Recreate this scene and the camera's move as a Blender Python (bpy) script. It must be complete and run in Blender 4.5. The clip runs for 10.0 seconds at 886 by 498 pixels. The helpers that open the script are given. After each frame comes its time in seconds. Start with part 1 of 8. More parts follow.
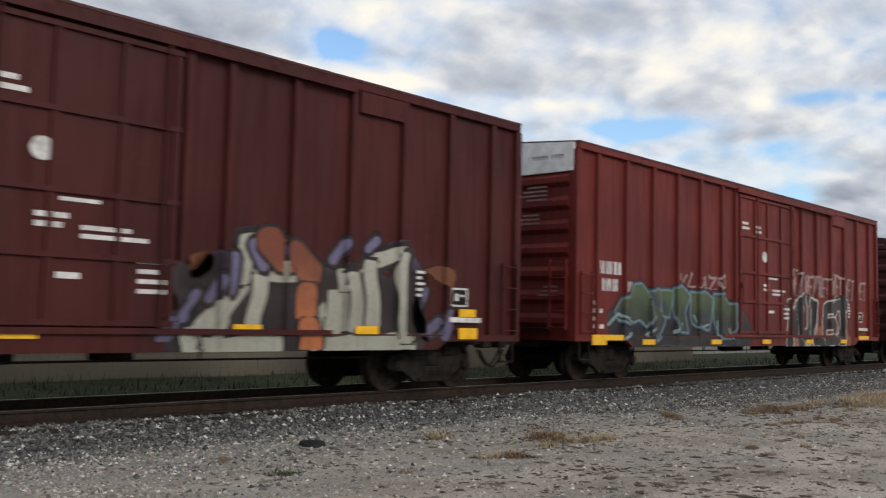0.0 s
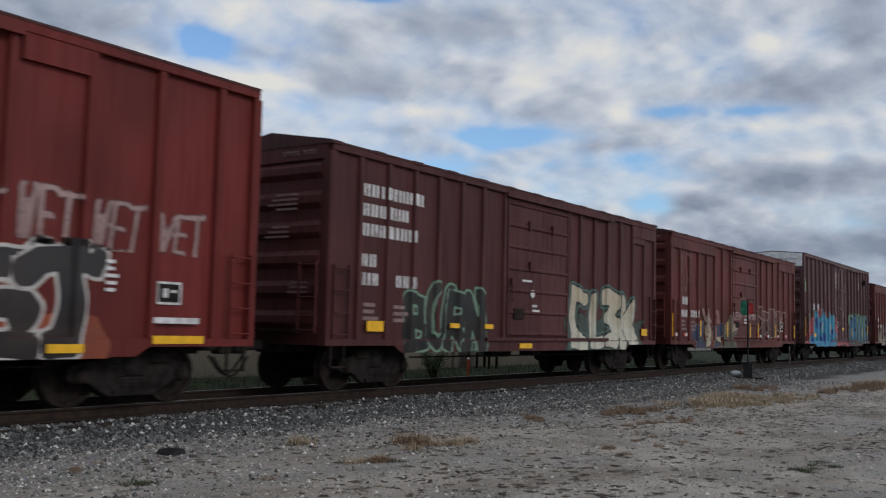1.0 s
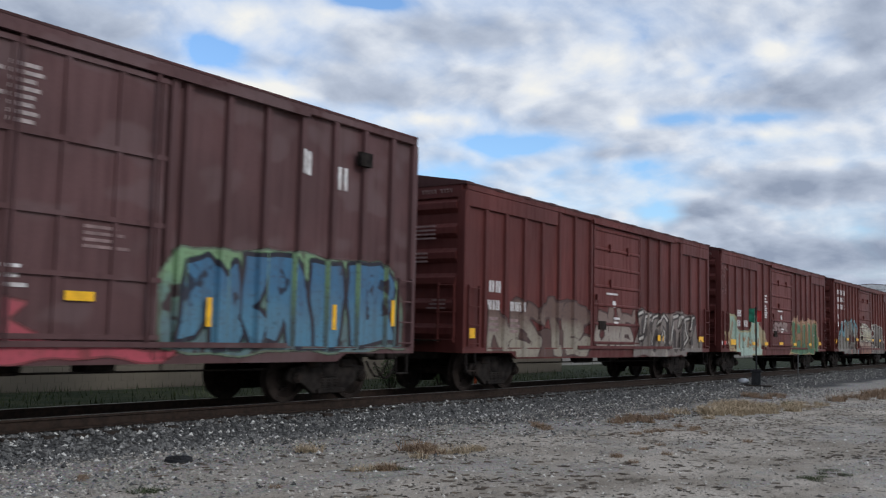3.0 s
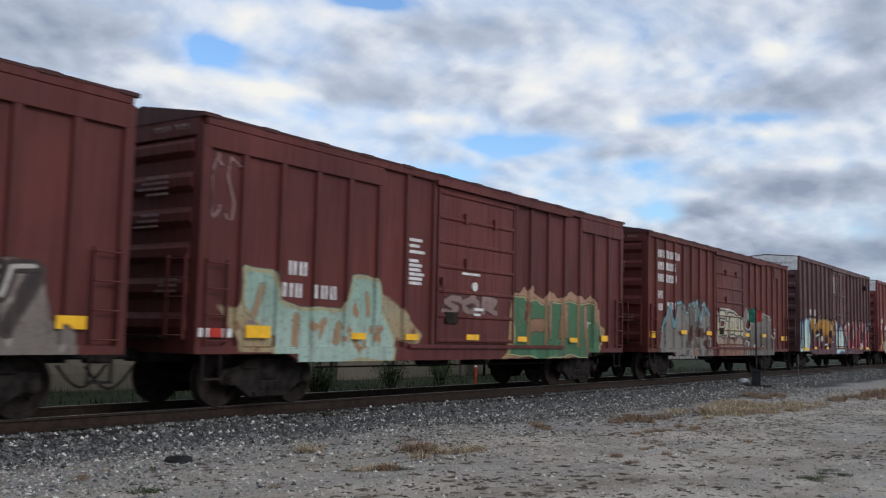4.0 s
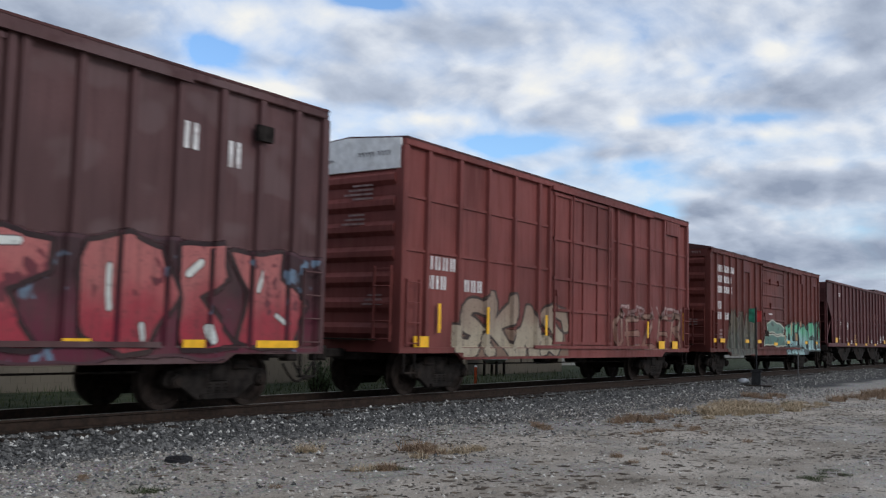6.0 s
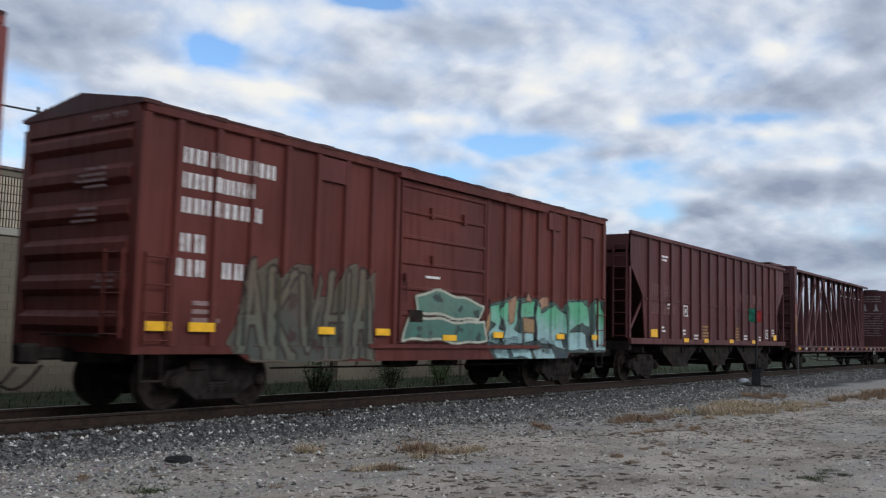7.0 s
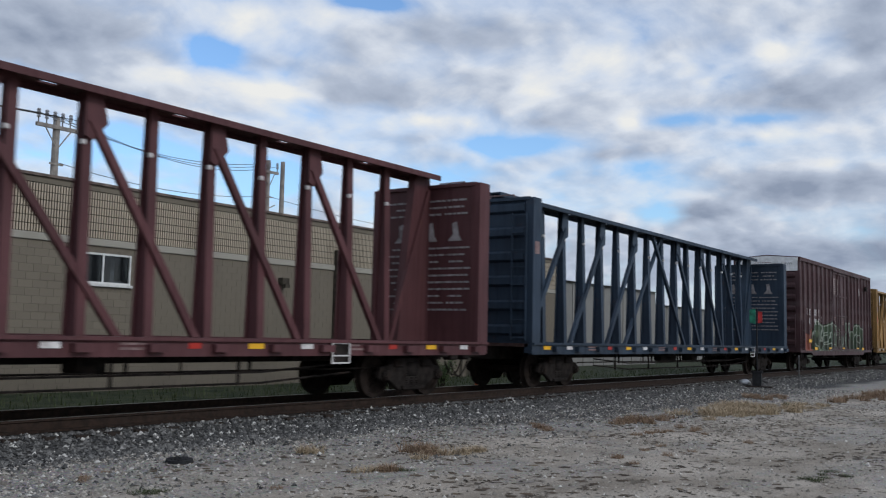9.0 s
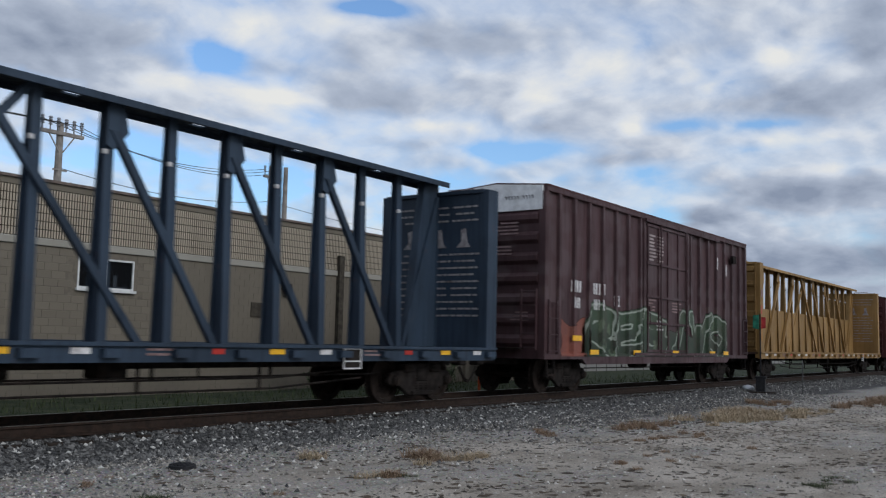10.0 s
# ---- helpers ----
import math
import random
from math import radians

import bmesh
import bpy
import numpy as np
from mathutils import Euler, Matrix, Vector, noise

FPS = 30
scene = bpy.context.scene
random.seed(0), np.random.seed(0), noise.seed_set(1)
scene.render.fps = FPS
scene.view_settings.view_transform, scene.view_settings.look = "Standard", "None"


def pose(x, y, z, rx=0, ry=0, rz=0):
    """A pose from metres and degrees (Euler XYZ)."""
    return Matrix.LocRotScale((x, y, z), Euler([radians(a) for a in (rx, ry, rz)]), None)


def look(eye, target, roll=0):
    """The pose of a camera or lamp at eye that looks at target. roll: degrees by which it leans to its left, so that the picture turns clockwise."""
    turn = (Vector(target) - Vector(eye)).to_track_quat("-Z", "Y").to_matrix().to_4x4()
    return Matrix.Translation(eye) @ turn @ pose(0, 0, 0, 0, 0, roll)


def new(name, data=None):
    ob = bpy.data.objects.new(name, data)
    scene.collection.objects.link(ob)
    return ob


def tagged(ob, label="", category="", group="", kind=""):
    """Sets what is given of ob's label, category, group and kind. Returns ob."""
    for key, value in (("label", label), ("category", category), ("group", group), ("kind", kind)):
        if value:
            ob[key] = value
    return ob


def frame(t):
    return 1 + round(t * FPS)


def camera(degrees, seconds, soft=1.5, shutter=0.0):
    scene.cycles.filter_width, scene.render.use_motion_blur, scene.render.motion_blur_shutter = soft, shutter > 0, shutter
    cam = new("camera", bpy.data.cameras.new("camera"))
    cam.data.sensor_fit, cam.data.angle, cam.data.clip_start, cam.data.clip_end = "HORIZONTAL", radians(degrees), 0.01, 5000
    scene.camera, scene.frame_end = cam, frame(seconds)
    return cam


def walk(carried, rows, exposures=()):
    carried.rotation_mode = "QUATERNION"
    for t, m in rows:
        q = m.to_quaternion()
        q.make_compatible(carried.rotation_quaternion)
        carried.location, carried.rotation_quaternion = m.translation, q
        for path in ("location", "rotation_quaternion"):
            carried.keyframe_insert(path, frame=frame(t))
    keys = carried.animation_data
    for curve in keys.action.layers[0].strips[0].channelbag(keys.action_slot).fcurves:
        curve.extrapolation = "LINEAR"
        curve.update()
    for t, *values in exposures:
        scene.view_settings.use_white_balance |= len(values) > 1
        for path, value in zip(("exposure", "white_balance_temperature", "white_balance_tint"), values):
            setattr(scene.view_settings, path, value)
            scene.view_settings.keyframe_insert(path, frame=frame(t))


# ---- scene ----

EYE = (0.0, 0.0, 1.65)
# seconds, yaw, pitch, roll of the hand-held camera, which stands on one spot
TURNS = [
    (0.0, -47.56, 4.30, 1.30), (0.2, -50.15, 4.40, 1.33), (0.4, -52.08, 4.45, 1.32), (0.5, -52.95, 4.50, 1.31),
    (0.8, -54.77, 4.60, 1.32), (1.0, -55.57, 4.74, 1.30), (1.5, -55.52, 5.04, 1.32), (2.0, -55.13, 5.19, 1.295),
    (2.5, -55.125, 5.19, 1.294), (5.5, -55.125, 5.19, 1.294), (7.5, -55.12, 5.19, 1.293), (8.5, -55.12, 5.19, 1.29),
    (9.0, -55.08, 5.25, 1.288), (9.5, -55.06, 5.385, 1.29), (10.0, -54.90, 5.58, 1.287)]
cam = camera(50.03, 10.0, soft=1.2, shutter=0.11)
walk(cam, [(t, Matrix.Translation(EYE) @ Euler((0, 0, radians(a))).to_matrix().to_4x4()
            @ Euler((radians(90 + b), 0, 0)).to_matrix().to_4x4() @ Euler((0, 0, radians(c))).to_matrix().to_4x4())
           for t, a, b, c in TURNS], exposures=[(t, e, k, 10) for t, e, k in ((0, 0.22, 7000), (0.4, -0.03, 6500), (1.0, -0.24, 6350), (1.5, -0.10, 6270), (2.2, 0.08, 6280), (5.5, 0.10, 6280), (8.4, 0.08, 6240), (9.0, 0.00, 6210), (10, -0.09, 6190))])

# ---- world: broken cloud over blue sky, sun veiled ----
SUN_EL, SUN_AZ = 31.0, 183.0      # azimuth clockwise from +Y


def sky_world():
    w = bpy.data.worlds.new("sky")
    w.use_nodes = True
    scene.world = w
    nt = w.node_tree
    nt.nodes.clear()
    N, L = nt.nodes.new, nt.links.new

    def math_(op, a, b=None, c=None):
        n = N("ShaderNodeMath")
        n.operation = op
        for k, v in enumerate((a, b, c)):
            if v is None:
                continue
            if isinstance(v, (int, float)):
                n.inputs[k].default_value = v
            else:
                L(v, n.inputs[k])
        return n.outputs[0]

    def ramp(x, stops):
        n = N("ShaderNodeValToRGB")
        while len(n.color_ramp.elements) < len(stops):
            n.color_ramp.elements.new(0.5)
        for e, (p, c) in zip(n.color_ramp.elements, stops):
            e.position, e.color = p, (*c, 1)
        L(x, n.inputs[0])
        return n.outputs[0]

    sky = N("ShaderNodeTexSky")
    sky.sky_type = "NISHITA"
    sky.sun_disc = False
    sky.sun_elevation, sky.sun_rotation = radians(SUN_EL), radians(SUN_AZ)
    co = N("ShaderNodeTexCoord")
    sep = N("ShaderNodeSeparateXYZ")
    L(co.outputs["Generated"], sep.inputs[0])
    x, y, z = sep.outputs
    # clouds lie on a high level sheet, so that they flatten towards the horizon
    high = math_("ADD", math_("MAXIMUM", z, 0.0), 0.34)
    comb = N("ShaderNodeCombineXYZ")
    L(math_("DIVIDE", x, high), comb.inputs[0]), L(math_("DIVIDE", y, high), comb.inputs[1])
    drift = N("ShaderNodeTexNoise")
    drift.inputs["Scale"].default_value, drift.inputs["Detail"].default_value = 3.2, 4
    L(comb.outputs[0], drift.inputs["Vector"])
    curl = N("ShaderNodeVectorMath")
    curl.operation = "MULTIPLY_ADD"
    L(drift.outputs["Color"], curl.inputs[0])
    curl.inputs[1].default_value = (0.12, 0.12, 0.0)
    L(comb.outputs[0], curl.inputs[2])

    def cloud_noise(scale, detail, rough, off):
        m = N("ShaderNodeVectorMath")
        m.operation = "ADD"
        L(curl.outputs[0], m.inputs[0])
        m.inputs[1].default_value = off
        n = N("ShaderNodeTexNoise")
        n.inputs["Scale"].default_value, n.inputs["Detail"].default_value, n.inputs["Roughness"].default_value = scale, detail, rough
        L(m.outputs[0], n.inputs["Vector"])
        return n.outputs["Fac"]

    # compass bearing and height of each point of the sky, in degrees
    bear = math_("MULTIPLY", math_("ARCTAN2", x, y), 57.2958)
    rise = math_("MULTIPLY", math_("ARCSINE", z), 57.2958)

    def blob(a, e, ra, re):
        u = math_("DIVIDE", math_("SUBTRACT", bear, a), ra)
        v = math_("DIVIDE", math_("SUBTRACT", rise, e), re)
        return math_("EXPONENT", math_("MULTIPLY", math_("ADD", math_("MULTIPLY", u, u), math_("MULTIPLY", v, v)), -1.0))

    def total(rows):
        t = None
        for a, e, ra, re, k in rows:
            q = math_("MULTIPLY", blob(a, e, ra, re), k)
            t = q if t is None else math_("ADD", t, q)
        return t

    # rifts of blue between the clouds, and the clouds' heavy grey bellies and bright heads
    rifts = total([(40.7, 16.2, 2.2, 0.9, 0.34), (50.1, 19.6, 2.8, 0.5, 0.30), (59.2, 11.5, 3.4, 0.7, 0.32), (69.2, 12.9, 2.6, 0.6, 0.30), (68.1, 7.6, 1.3, 0.6, 0.26), (74.2, 12.8, 2.0, 0.4, 0.18),
                   (65.5, 10.1, 3.0, 0.7, 0.20), (36.0, 10.2, 6.0, 1.6, 0.24), (56.3, 9.8, 3.8, 1.0, 0.24), (31.2, 13.6, 2.0, 0.7, 0.14), (73.2, 11.5, 2.0, 0.4, 0.12), (45.0, 8.5, 5.0, 1.6, 0.20)])
    bellies = total([(32.5, 16.6, 6.0, 2.0, 0.60), (50.3, 14.5, 2.9, 1.1, 0.44), (55.4, 18.1, 4.4, 1.2, 0.48), (44.4, 15.9, 2.6, 0.5, 0.34), (75.4, 13.9, 4.2, 1.2, 0.56), (79.5, 17.4, 1.9, 2.2, 0.52), (65.5, 11.0, 2.2, 0.4, 0.40),
                     (76.5, 8.8, 6.5, 1.0, 0.55), (70.7, 7.6, 2.0, 0.6, 0.45), (78.3, 5.0, 5.5, 1.0, 0.60), (52.1, 11.8, 1.8, 0.4, 0.24), (70.4, 17.2, 2.6, 0.8, 0.26), (61.0, 12.9, 2.0, 0.4, 0.24), (62.6, 18.6, 3.0, 1.0, 0.22), (70.0, 4.0, 16.0, 3.0, 0.34)])
    heads = total([(37.7, 14.6, 2.5, 0.6, 0.40), (42.5, 18.1, 1.9, 1.2, 0.36), (44.8, 14.2, 3.2, 0.6, 0.46), (60.0, 14.7, 1.7, 0.9, 0.44), (66.2, 12.9, 0.9, 0.7, 0.50), (64.7, 16.4, 2.8, 0.8, 0.30), (74.5, 16.4, 1.7, 0.7, 0.36),
                   (79.2, 15.4, 1.4, 0.6, 0.34), (47.4, 18.8, 2.2, 0.8, 0.30), (53.4, 12.9, 2.6, 0.5, 0.34), (69.4, 8.5, 2.2, 0.4, 0.30), (76.0, 11.9, 3.0, 0.5, 0.30), (76.6, 10.1, 2.8, 0.4, 0.22)])

    def puffs(off):
        """Rounded heaps at two sizes."""
        t = None
        for scale, k in ((7.0, 0.65), (17.0, 0.35)):
            m = N("ShaderNodeVectorMath")
            m.operation = "ADD"
            L(curl.outputs[0], m.inputs[0])
            m.inputs[1].default_value = off
            v = N("ShaderNodeTexVoronoi")
            v.feature = "SMOOTH_F1"
            v.inputs["Scale"].default_value, v.inputs["Smoothness"].default_value = scale, 0.25
            L(m.outputs[0], v.inputs["Vector"])
            q = math_("MULTIPLY", math_("SUBTRACT", 1.0, v.outputs["Distance"]), k)
            t = q if t is None else math_("ADD", t, q)
        return t

    def heap(off):
        a = math_("MULTIPLY", cloud_noise(3.7, 10, 0.58, tuple(p + q for p, q in zip((3.1, 7.4, 0.0), off))), 0.70)
        return math_("ADD", a, math_("MULTIPLY", puffs(off), 0.30))

    # the light comes from high up and from the south, so each heap is bright on that side
    body, lit = heap((0.0, 0.0, 0.0)), heap((0.006, -0.028, 0.0))
    dens = math_("ADD", math_("SUBTRACT", body, rifts), math_("ADD", math_("MULTIPLY", heads, 0.30), math_("MULTIPLY", bellies, 0.22)))
    cover = ramp(dens, [(0.28, (0, 0, 0)), (0.40, (0.62, 0.62, 0.62)), (0.56, (1, 1, 1))])
    relief = math_("ADD", math_("MULTIPLY", math_("SUBTRACT", lit, body), 2.3), math_("ADD", math_("MULTIPLY", math_("SUBTRACT", bellies, heads), 0.80), math_("ADD", math_("MULTIPLY", body, 1.1), -0.14)))
    tone = ramp(relief, [(0.07, (0.86, 0.842, 0.79)), (0.32, (0.71, 0.74, 0.785)), (0.60, (0.47, 0.52, 0.61)), (1.0, (0.27, 0.315, 0.405))])
    gain = N("ShaderNodeMix")
    gain.data_type, gain.blend_type = "RGBA", "MULTIPLY"
    gain.inputs["Factor"].default_value = 1
    L(sky.outputs[0], gain.inputs["A"])
    gain.inputs["B"].default_value = (0.125, 0.15, 0.175, 1)
    mix = N("ShaderNodeMix")
    mix.data_type = "RGBA"
    L(cover, mix.inputs["Factor"]), L(gain.outputs["Result"], mix.inputs["A"]), L(tone, mix.inputs["B"])
    bg = N("ShaderNodeBackground")
    bg.inputs["Strength"].default_value = 1.0
    L(mix.outputs["Result"], bg.inputs["Color"])
    out = N("ShaderNodeOutputWorld")
    L(bg.outputs[0], out.inputs["Surface"])


sky_world()
sun = new("sun", bpy.data.lights.new("sun", "SUN"))
sun.data.energy, sun.data.angle, sun.data.color = 1.12, radians(18), (1.0, 0.98, 0.945)
az, el = radians(SUN_AZ), radians(SUN_EL)
sun.matrix_world = look((math.sin(az) * math.cos(el) * 50, math.cos(az) * math.cos(el) * 50, math.sin(el) * 50), (0, 0, 0))

# ---- materials ----


class Nodes:
    """A node material with a principled shader, and short ways to wire it."""

    def __init__(self, name, rough=0.7, metal=0.0):
        self.mat = bpy.data.materials.new(name)
        self.mat.use_nodes = True
        self.nt = self.mat.node_tree
        self.bsdf = self.nt.nodes["Principled BSDF"]
        self.bsdf.inputs["Roughness"].default_value = rough
        self.bsdf.inputs["Metallic"].default_value = metal
        self.bsdf.inputs["Specular IOR Level"].default_value = 0.25
        self.co = self.node("ShaderNodeTexCoord").outputs["Object"]

    def node(self, kind):
        return self.nt.nodes.new(kind)

    def link(self, a, b):
        self.nt.links.new(a, b)

    def put(self, v, socket):
        if isinstance(v, (int, float)):
            socket.default_value = v
        elif isinstance(v, tuple):
            socket.default_value = (*v, 1) if len(v) == 3 and socket.type == "RGBA" else v
        else:
            self.link(v, socket)

    def scaled(self, sx, sy, sz, off=(0, 0, 0)):
        m = self.node("ShaderNodeMapping")
        m.inputs["Scale"].default_value, m.inputs["Location"].default_value = (sx, sy, sz), off
        self.link(self.co, m.inputs["Vector"])
        return m.outputs[0]

    def noise(self, scale, detail=4, rough=0.55, vec=None):
        n = self.node("ShaderNodeTexNoise")
        n.inputs["Scale"].default_value, n.inputs["Detail"].default_value, n.inputs["Roughness"].default_value = scale, detail, rough
        self.link(vec or self.co, n.inputs["Vector"])
        return n.outputs["Fac"]

    def cells(self, scale, vec=None, out="Color"):
        n = self.node("ShaderNodeTexVoronoi")
        n.inputs["Scale"].default_value = scale
        self.link(vec or self.co, n.inputs["Vector"])
        return n.outputs[out]

    def ramp(self, x, lo, hi):
        n = self.node("ShaderNodeMapRange")
        n.inputs["From Min"].default_value, n.inputs["From Max"].default_value = lo, hi
        n.interpolation_type = "SMOOTHSTEP"
        self.link(x, n.inputs["Value"])
        return n.outputs[0]

    def step(self, x, lo, hi):
        n = self.node("ShaderNodeMapRange")
        n.inputs["From Min"].default_value, n.inputs["From Max"].default_value = lo, hi
        self.link(x, n.inputs["Value"])
        return n.outputs[0]

    def mix(self, f, a, b, blend="MIX"):
        n = self.node("ShaderNodeMix")
        n.data_type, n.blend_type = "RGBA", blend
        self.put(f, n.inputs["Factor"]), self.put(a, n.inputs["A"]), self.put(b, n.inputs["B"])
        return n.outputs["Result"]

    def math(self, op, a, b=0.0):
        n = self.node("ShaderNodeMath")
        n.operation = op
        self.put(a, n.inputs[0]), self.put(b, n.inputs[1])
        return n.outputs[0]

    def bump(self, height, strength=0.3, dist=0.01):
        n = self.node("ShaderNodeBump")
        n.inputs["Strength"].default_value, n.inputs["Distance"].default_value = strength, dist
        self.link(height, n.inputs["Height"])
        self.link(n.outputs[0], self.bsdf.inputs["Normal"])

    def color(self, c):
        self.put(c, self.bsdf.inputs["Base Color"])
        return self.mat

    def attr(self, name):
        n = self.node("ShaderNodeAttribute")
        n.attribute_name = name
        return n.outputs["Fac"]

    def random(self):
        return self.node("ShaderNodeObjectInfo").outputs["Random"]


def shade(c, k):
    return tuple(min(1.0, v * k) for v in c)


def car_paint(name, col, fade=1.35, rust=0.35, rough=0.55, sheen=0.0, seed=0.0):
    """Old freight car paint: sun-faded patches, rain streaks, grime specks, rust, and painted sheen on buckled panels.
    """
    m = Nodes(name, rough)
    big = m.ramp(m.noise(0.45, 3, 0.5, m.scaled(1, 1, 1, (seed, seed, 0))), 0.35, 0.68)
    streak = m.ramp(m.noise(1.0, 5, 0.6, m.scaled(9, 9, 0.55, (seed, 0, 0))), 0.42, 0.72)
    fine = m.ramp(m.noise(24, 3), 0.35, 0.7)
    c = m.mix(big, shade(col, 0.82), shade(col, fade))
    c = m.mix(m.math("MULTIPLY", streak, 0.35), c, shade(col, 0.5))
    c = m.mix(m.math("MULTIPLY", fine, 0.18), c, shade(col, 0.6))
    # soft pale patches: reflections off buckled sheet, mixed into the colour
    if sheen:
        b = m.ramp(m.noise(1.15, 1, 0.4, m.scaled(0.9, 0.9, 1.5, (seed + 4, 0, 0.35))), 0.52, 0.66)
        c = m.mix(m.math("MULTIPLY", b, sheen), c, tuple(0.55 * v + 0.06 for v in shade(col, 1.7)))
    spots = m.math("MULTIPLY", m.ramp(m.noise(3.2, 6, 0.7, m.scaled(1, 1, 0.6, (seed + 9, 0, 0))), 0.60, 0.74), rust)
    c = m.mix(spots, c, (0.11, 0.045, 0.022))
    m.put(m.mix(streak, (rough,) * 3, (0.78,) * 3), m.bsdf.inputs["Roughness"])
    m.bump(m.noise(3.5, 3), 0.25, 0.02)
    return m.color(c)


def plain(name, col, rough=0.7, metal=0.0, vary=0.35, scale=6.0, grime=(0.03, 0.025, 0.02), amount=0.3):
    m = Nodes(name, rough, metal)
    c = m.mix(m.ramp(m.noise(scale, 4), 0.3, 0.7), shade(col, 1 - vary), shade(col, 1 + vary))
    c = m.mix(m.math("MULTIPLY", m.ramp(m.noise(scale * 0.35, 5, 0.65), 0.5, 0.7), amount), c, grime)
    m.bump(m.noise(scale * 4, 3), 0.2, 0.005)
    return m.color(c)


RED = car_paint("red_oxide_paint", (0.126, 0.0172, 0.0142), 1.25, 0.2, seed=1.0)
DEEP_RED = car_paint("deep_red_paint", (0.053, 0.0072, 0.0058), 1.25, 0.2, seed=11.0)
BEAM_MAROON = car_paint("beam_maroon_paint", (0.088, 0.0345, 0.0370), 1.25, 0.35, seed=14.0)
RED_FADED = car_paint("faded_red_paint", (0.150, 0.040, 0.035), 1.3, 0.35, seed=7.0)
RUSSET_RED = car_paint("russet_red_paint", (0.096, 0.0222, 0.0170), 1.25, 0.28, seed=21.0)
MAROON = car_paint("maroon_paint", (0.098, 0.0232, 0.0200), 1.25, 0.25, seed=3.0)
DARK_MAROON = car_paint("dark_maroon_paint", (0.072, 0.0200, 0.0190), 1.25, 0.25, seed=5.0)
BROWN = car_paint("dark_brown_paint", (0.092, 0.0440, 0.0440), 1.2, 0.15, sheen=0.35, seed=2.0)
AGED_BROWN = car_paint("aged_brown_paint", (0.060, 0.031, 0.033), 1.25, 0.25, sheen=0.3, seed=16.0)
BLUE = car_paint("slate_blue_paint", (0.024, 0.038, 0.059), 1.35, 0.3, seed=8.0)
YELLOW_CAR = car_paint("mustard_paint", (0.27, 0.158, 0.055), 1.2, 0.55, seed=6.0)
ROOF = car_paint("roof_paint", (0.060, 0.020, 0.019), 1.3, 0.4, seed=4.0)
GREY_ROOF = plain("galvanised_roof", (0.30, 0.30, 0.31), 0.5, 0.4)
WHITE_PAINT = plain("white_paint", (0.66, 0.665, 0.67), 0.6, vary=0.12, amount=0.25, grime=(0.2, 0.17, 0.15))
MARK = plain("stencil_white", (0.60, 0.58, 0.57), 0.65, vary=0.2, scale=9, amount=0.45, grime=(0.16, 0.08, 0.07))
MARK_FAINT = plain("faded_stencil", (0.22, 0.15, 0.145), 0.7, vary=0.3, scale=9, amount=0.5, grime=(0.10, 0.05, 0.05))
YELLOW = plain("reflective_yellow", (0.78, 0.42, 0.02), 0.4, vary=0.12, amount=0.2, grime=(0.3, 0.14, 0.02))
RED_STRIPE = plain("reflective_red", (0.42, 0.03, 0.02), 0.4, vary=0.1, amount=0.15)
GREY_INK = plain("grey_ink", (0.20, 0.20, 0.21), 0.7)
GRIME = plain("grimy_steel", (0.019, 0.016, 0.0145), 0.85, 0.0, vary=0.5, scale=5, grime=(0.035, 0.022, 0.016), amount=0.5)
WHEEL = plain("wheel_steel", (0.024, 0.018, 0.0155), 0.7, 0.2, vary=0.4, scale=7)
for dull in (GRIME, WHEEL):
    dull.node_tree.nodes["Principled BSDF"].inputs["Specular IOR Level"].default_value = 0.06
RAIL_TOP = plain("polished_rail_head", (0.30, 0.29, 0.28), 0.35, 1.0, vary=0.15)
RAIL_RUST = plain("rusty_rail", (0.024, 0.014, 0.0095), 0.85, vary=0.4, scale=12)
TIE = plain("creosoted_wood", (0.026, 0.019, 0.015), 0.9, vary=0.4, scale=10)

# ---- mesh helpers ----


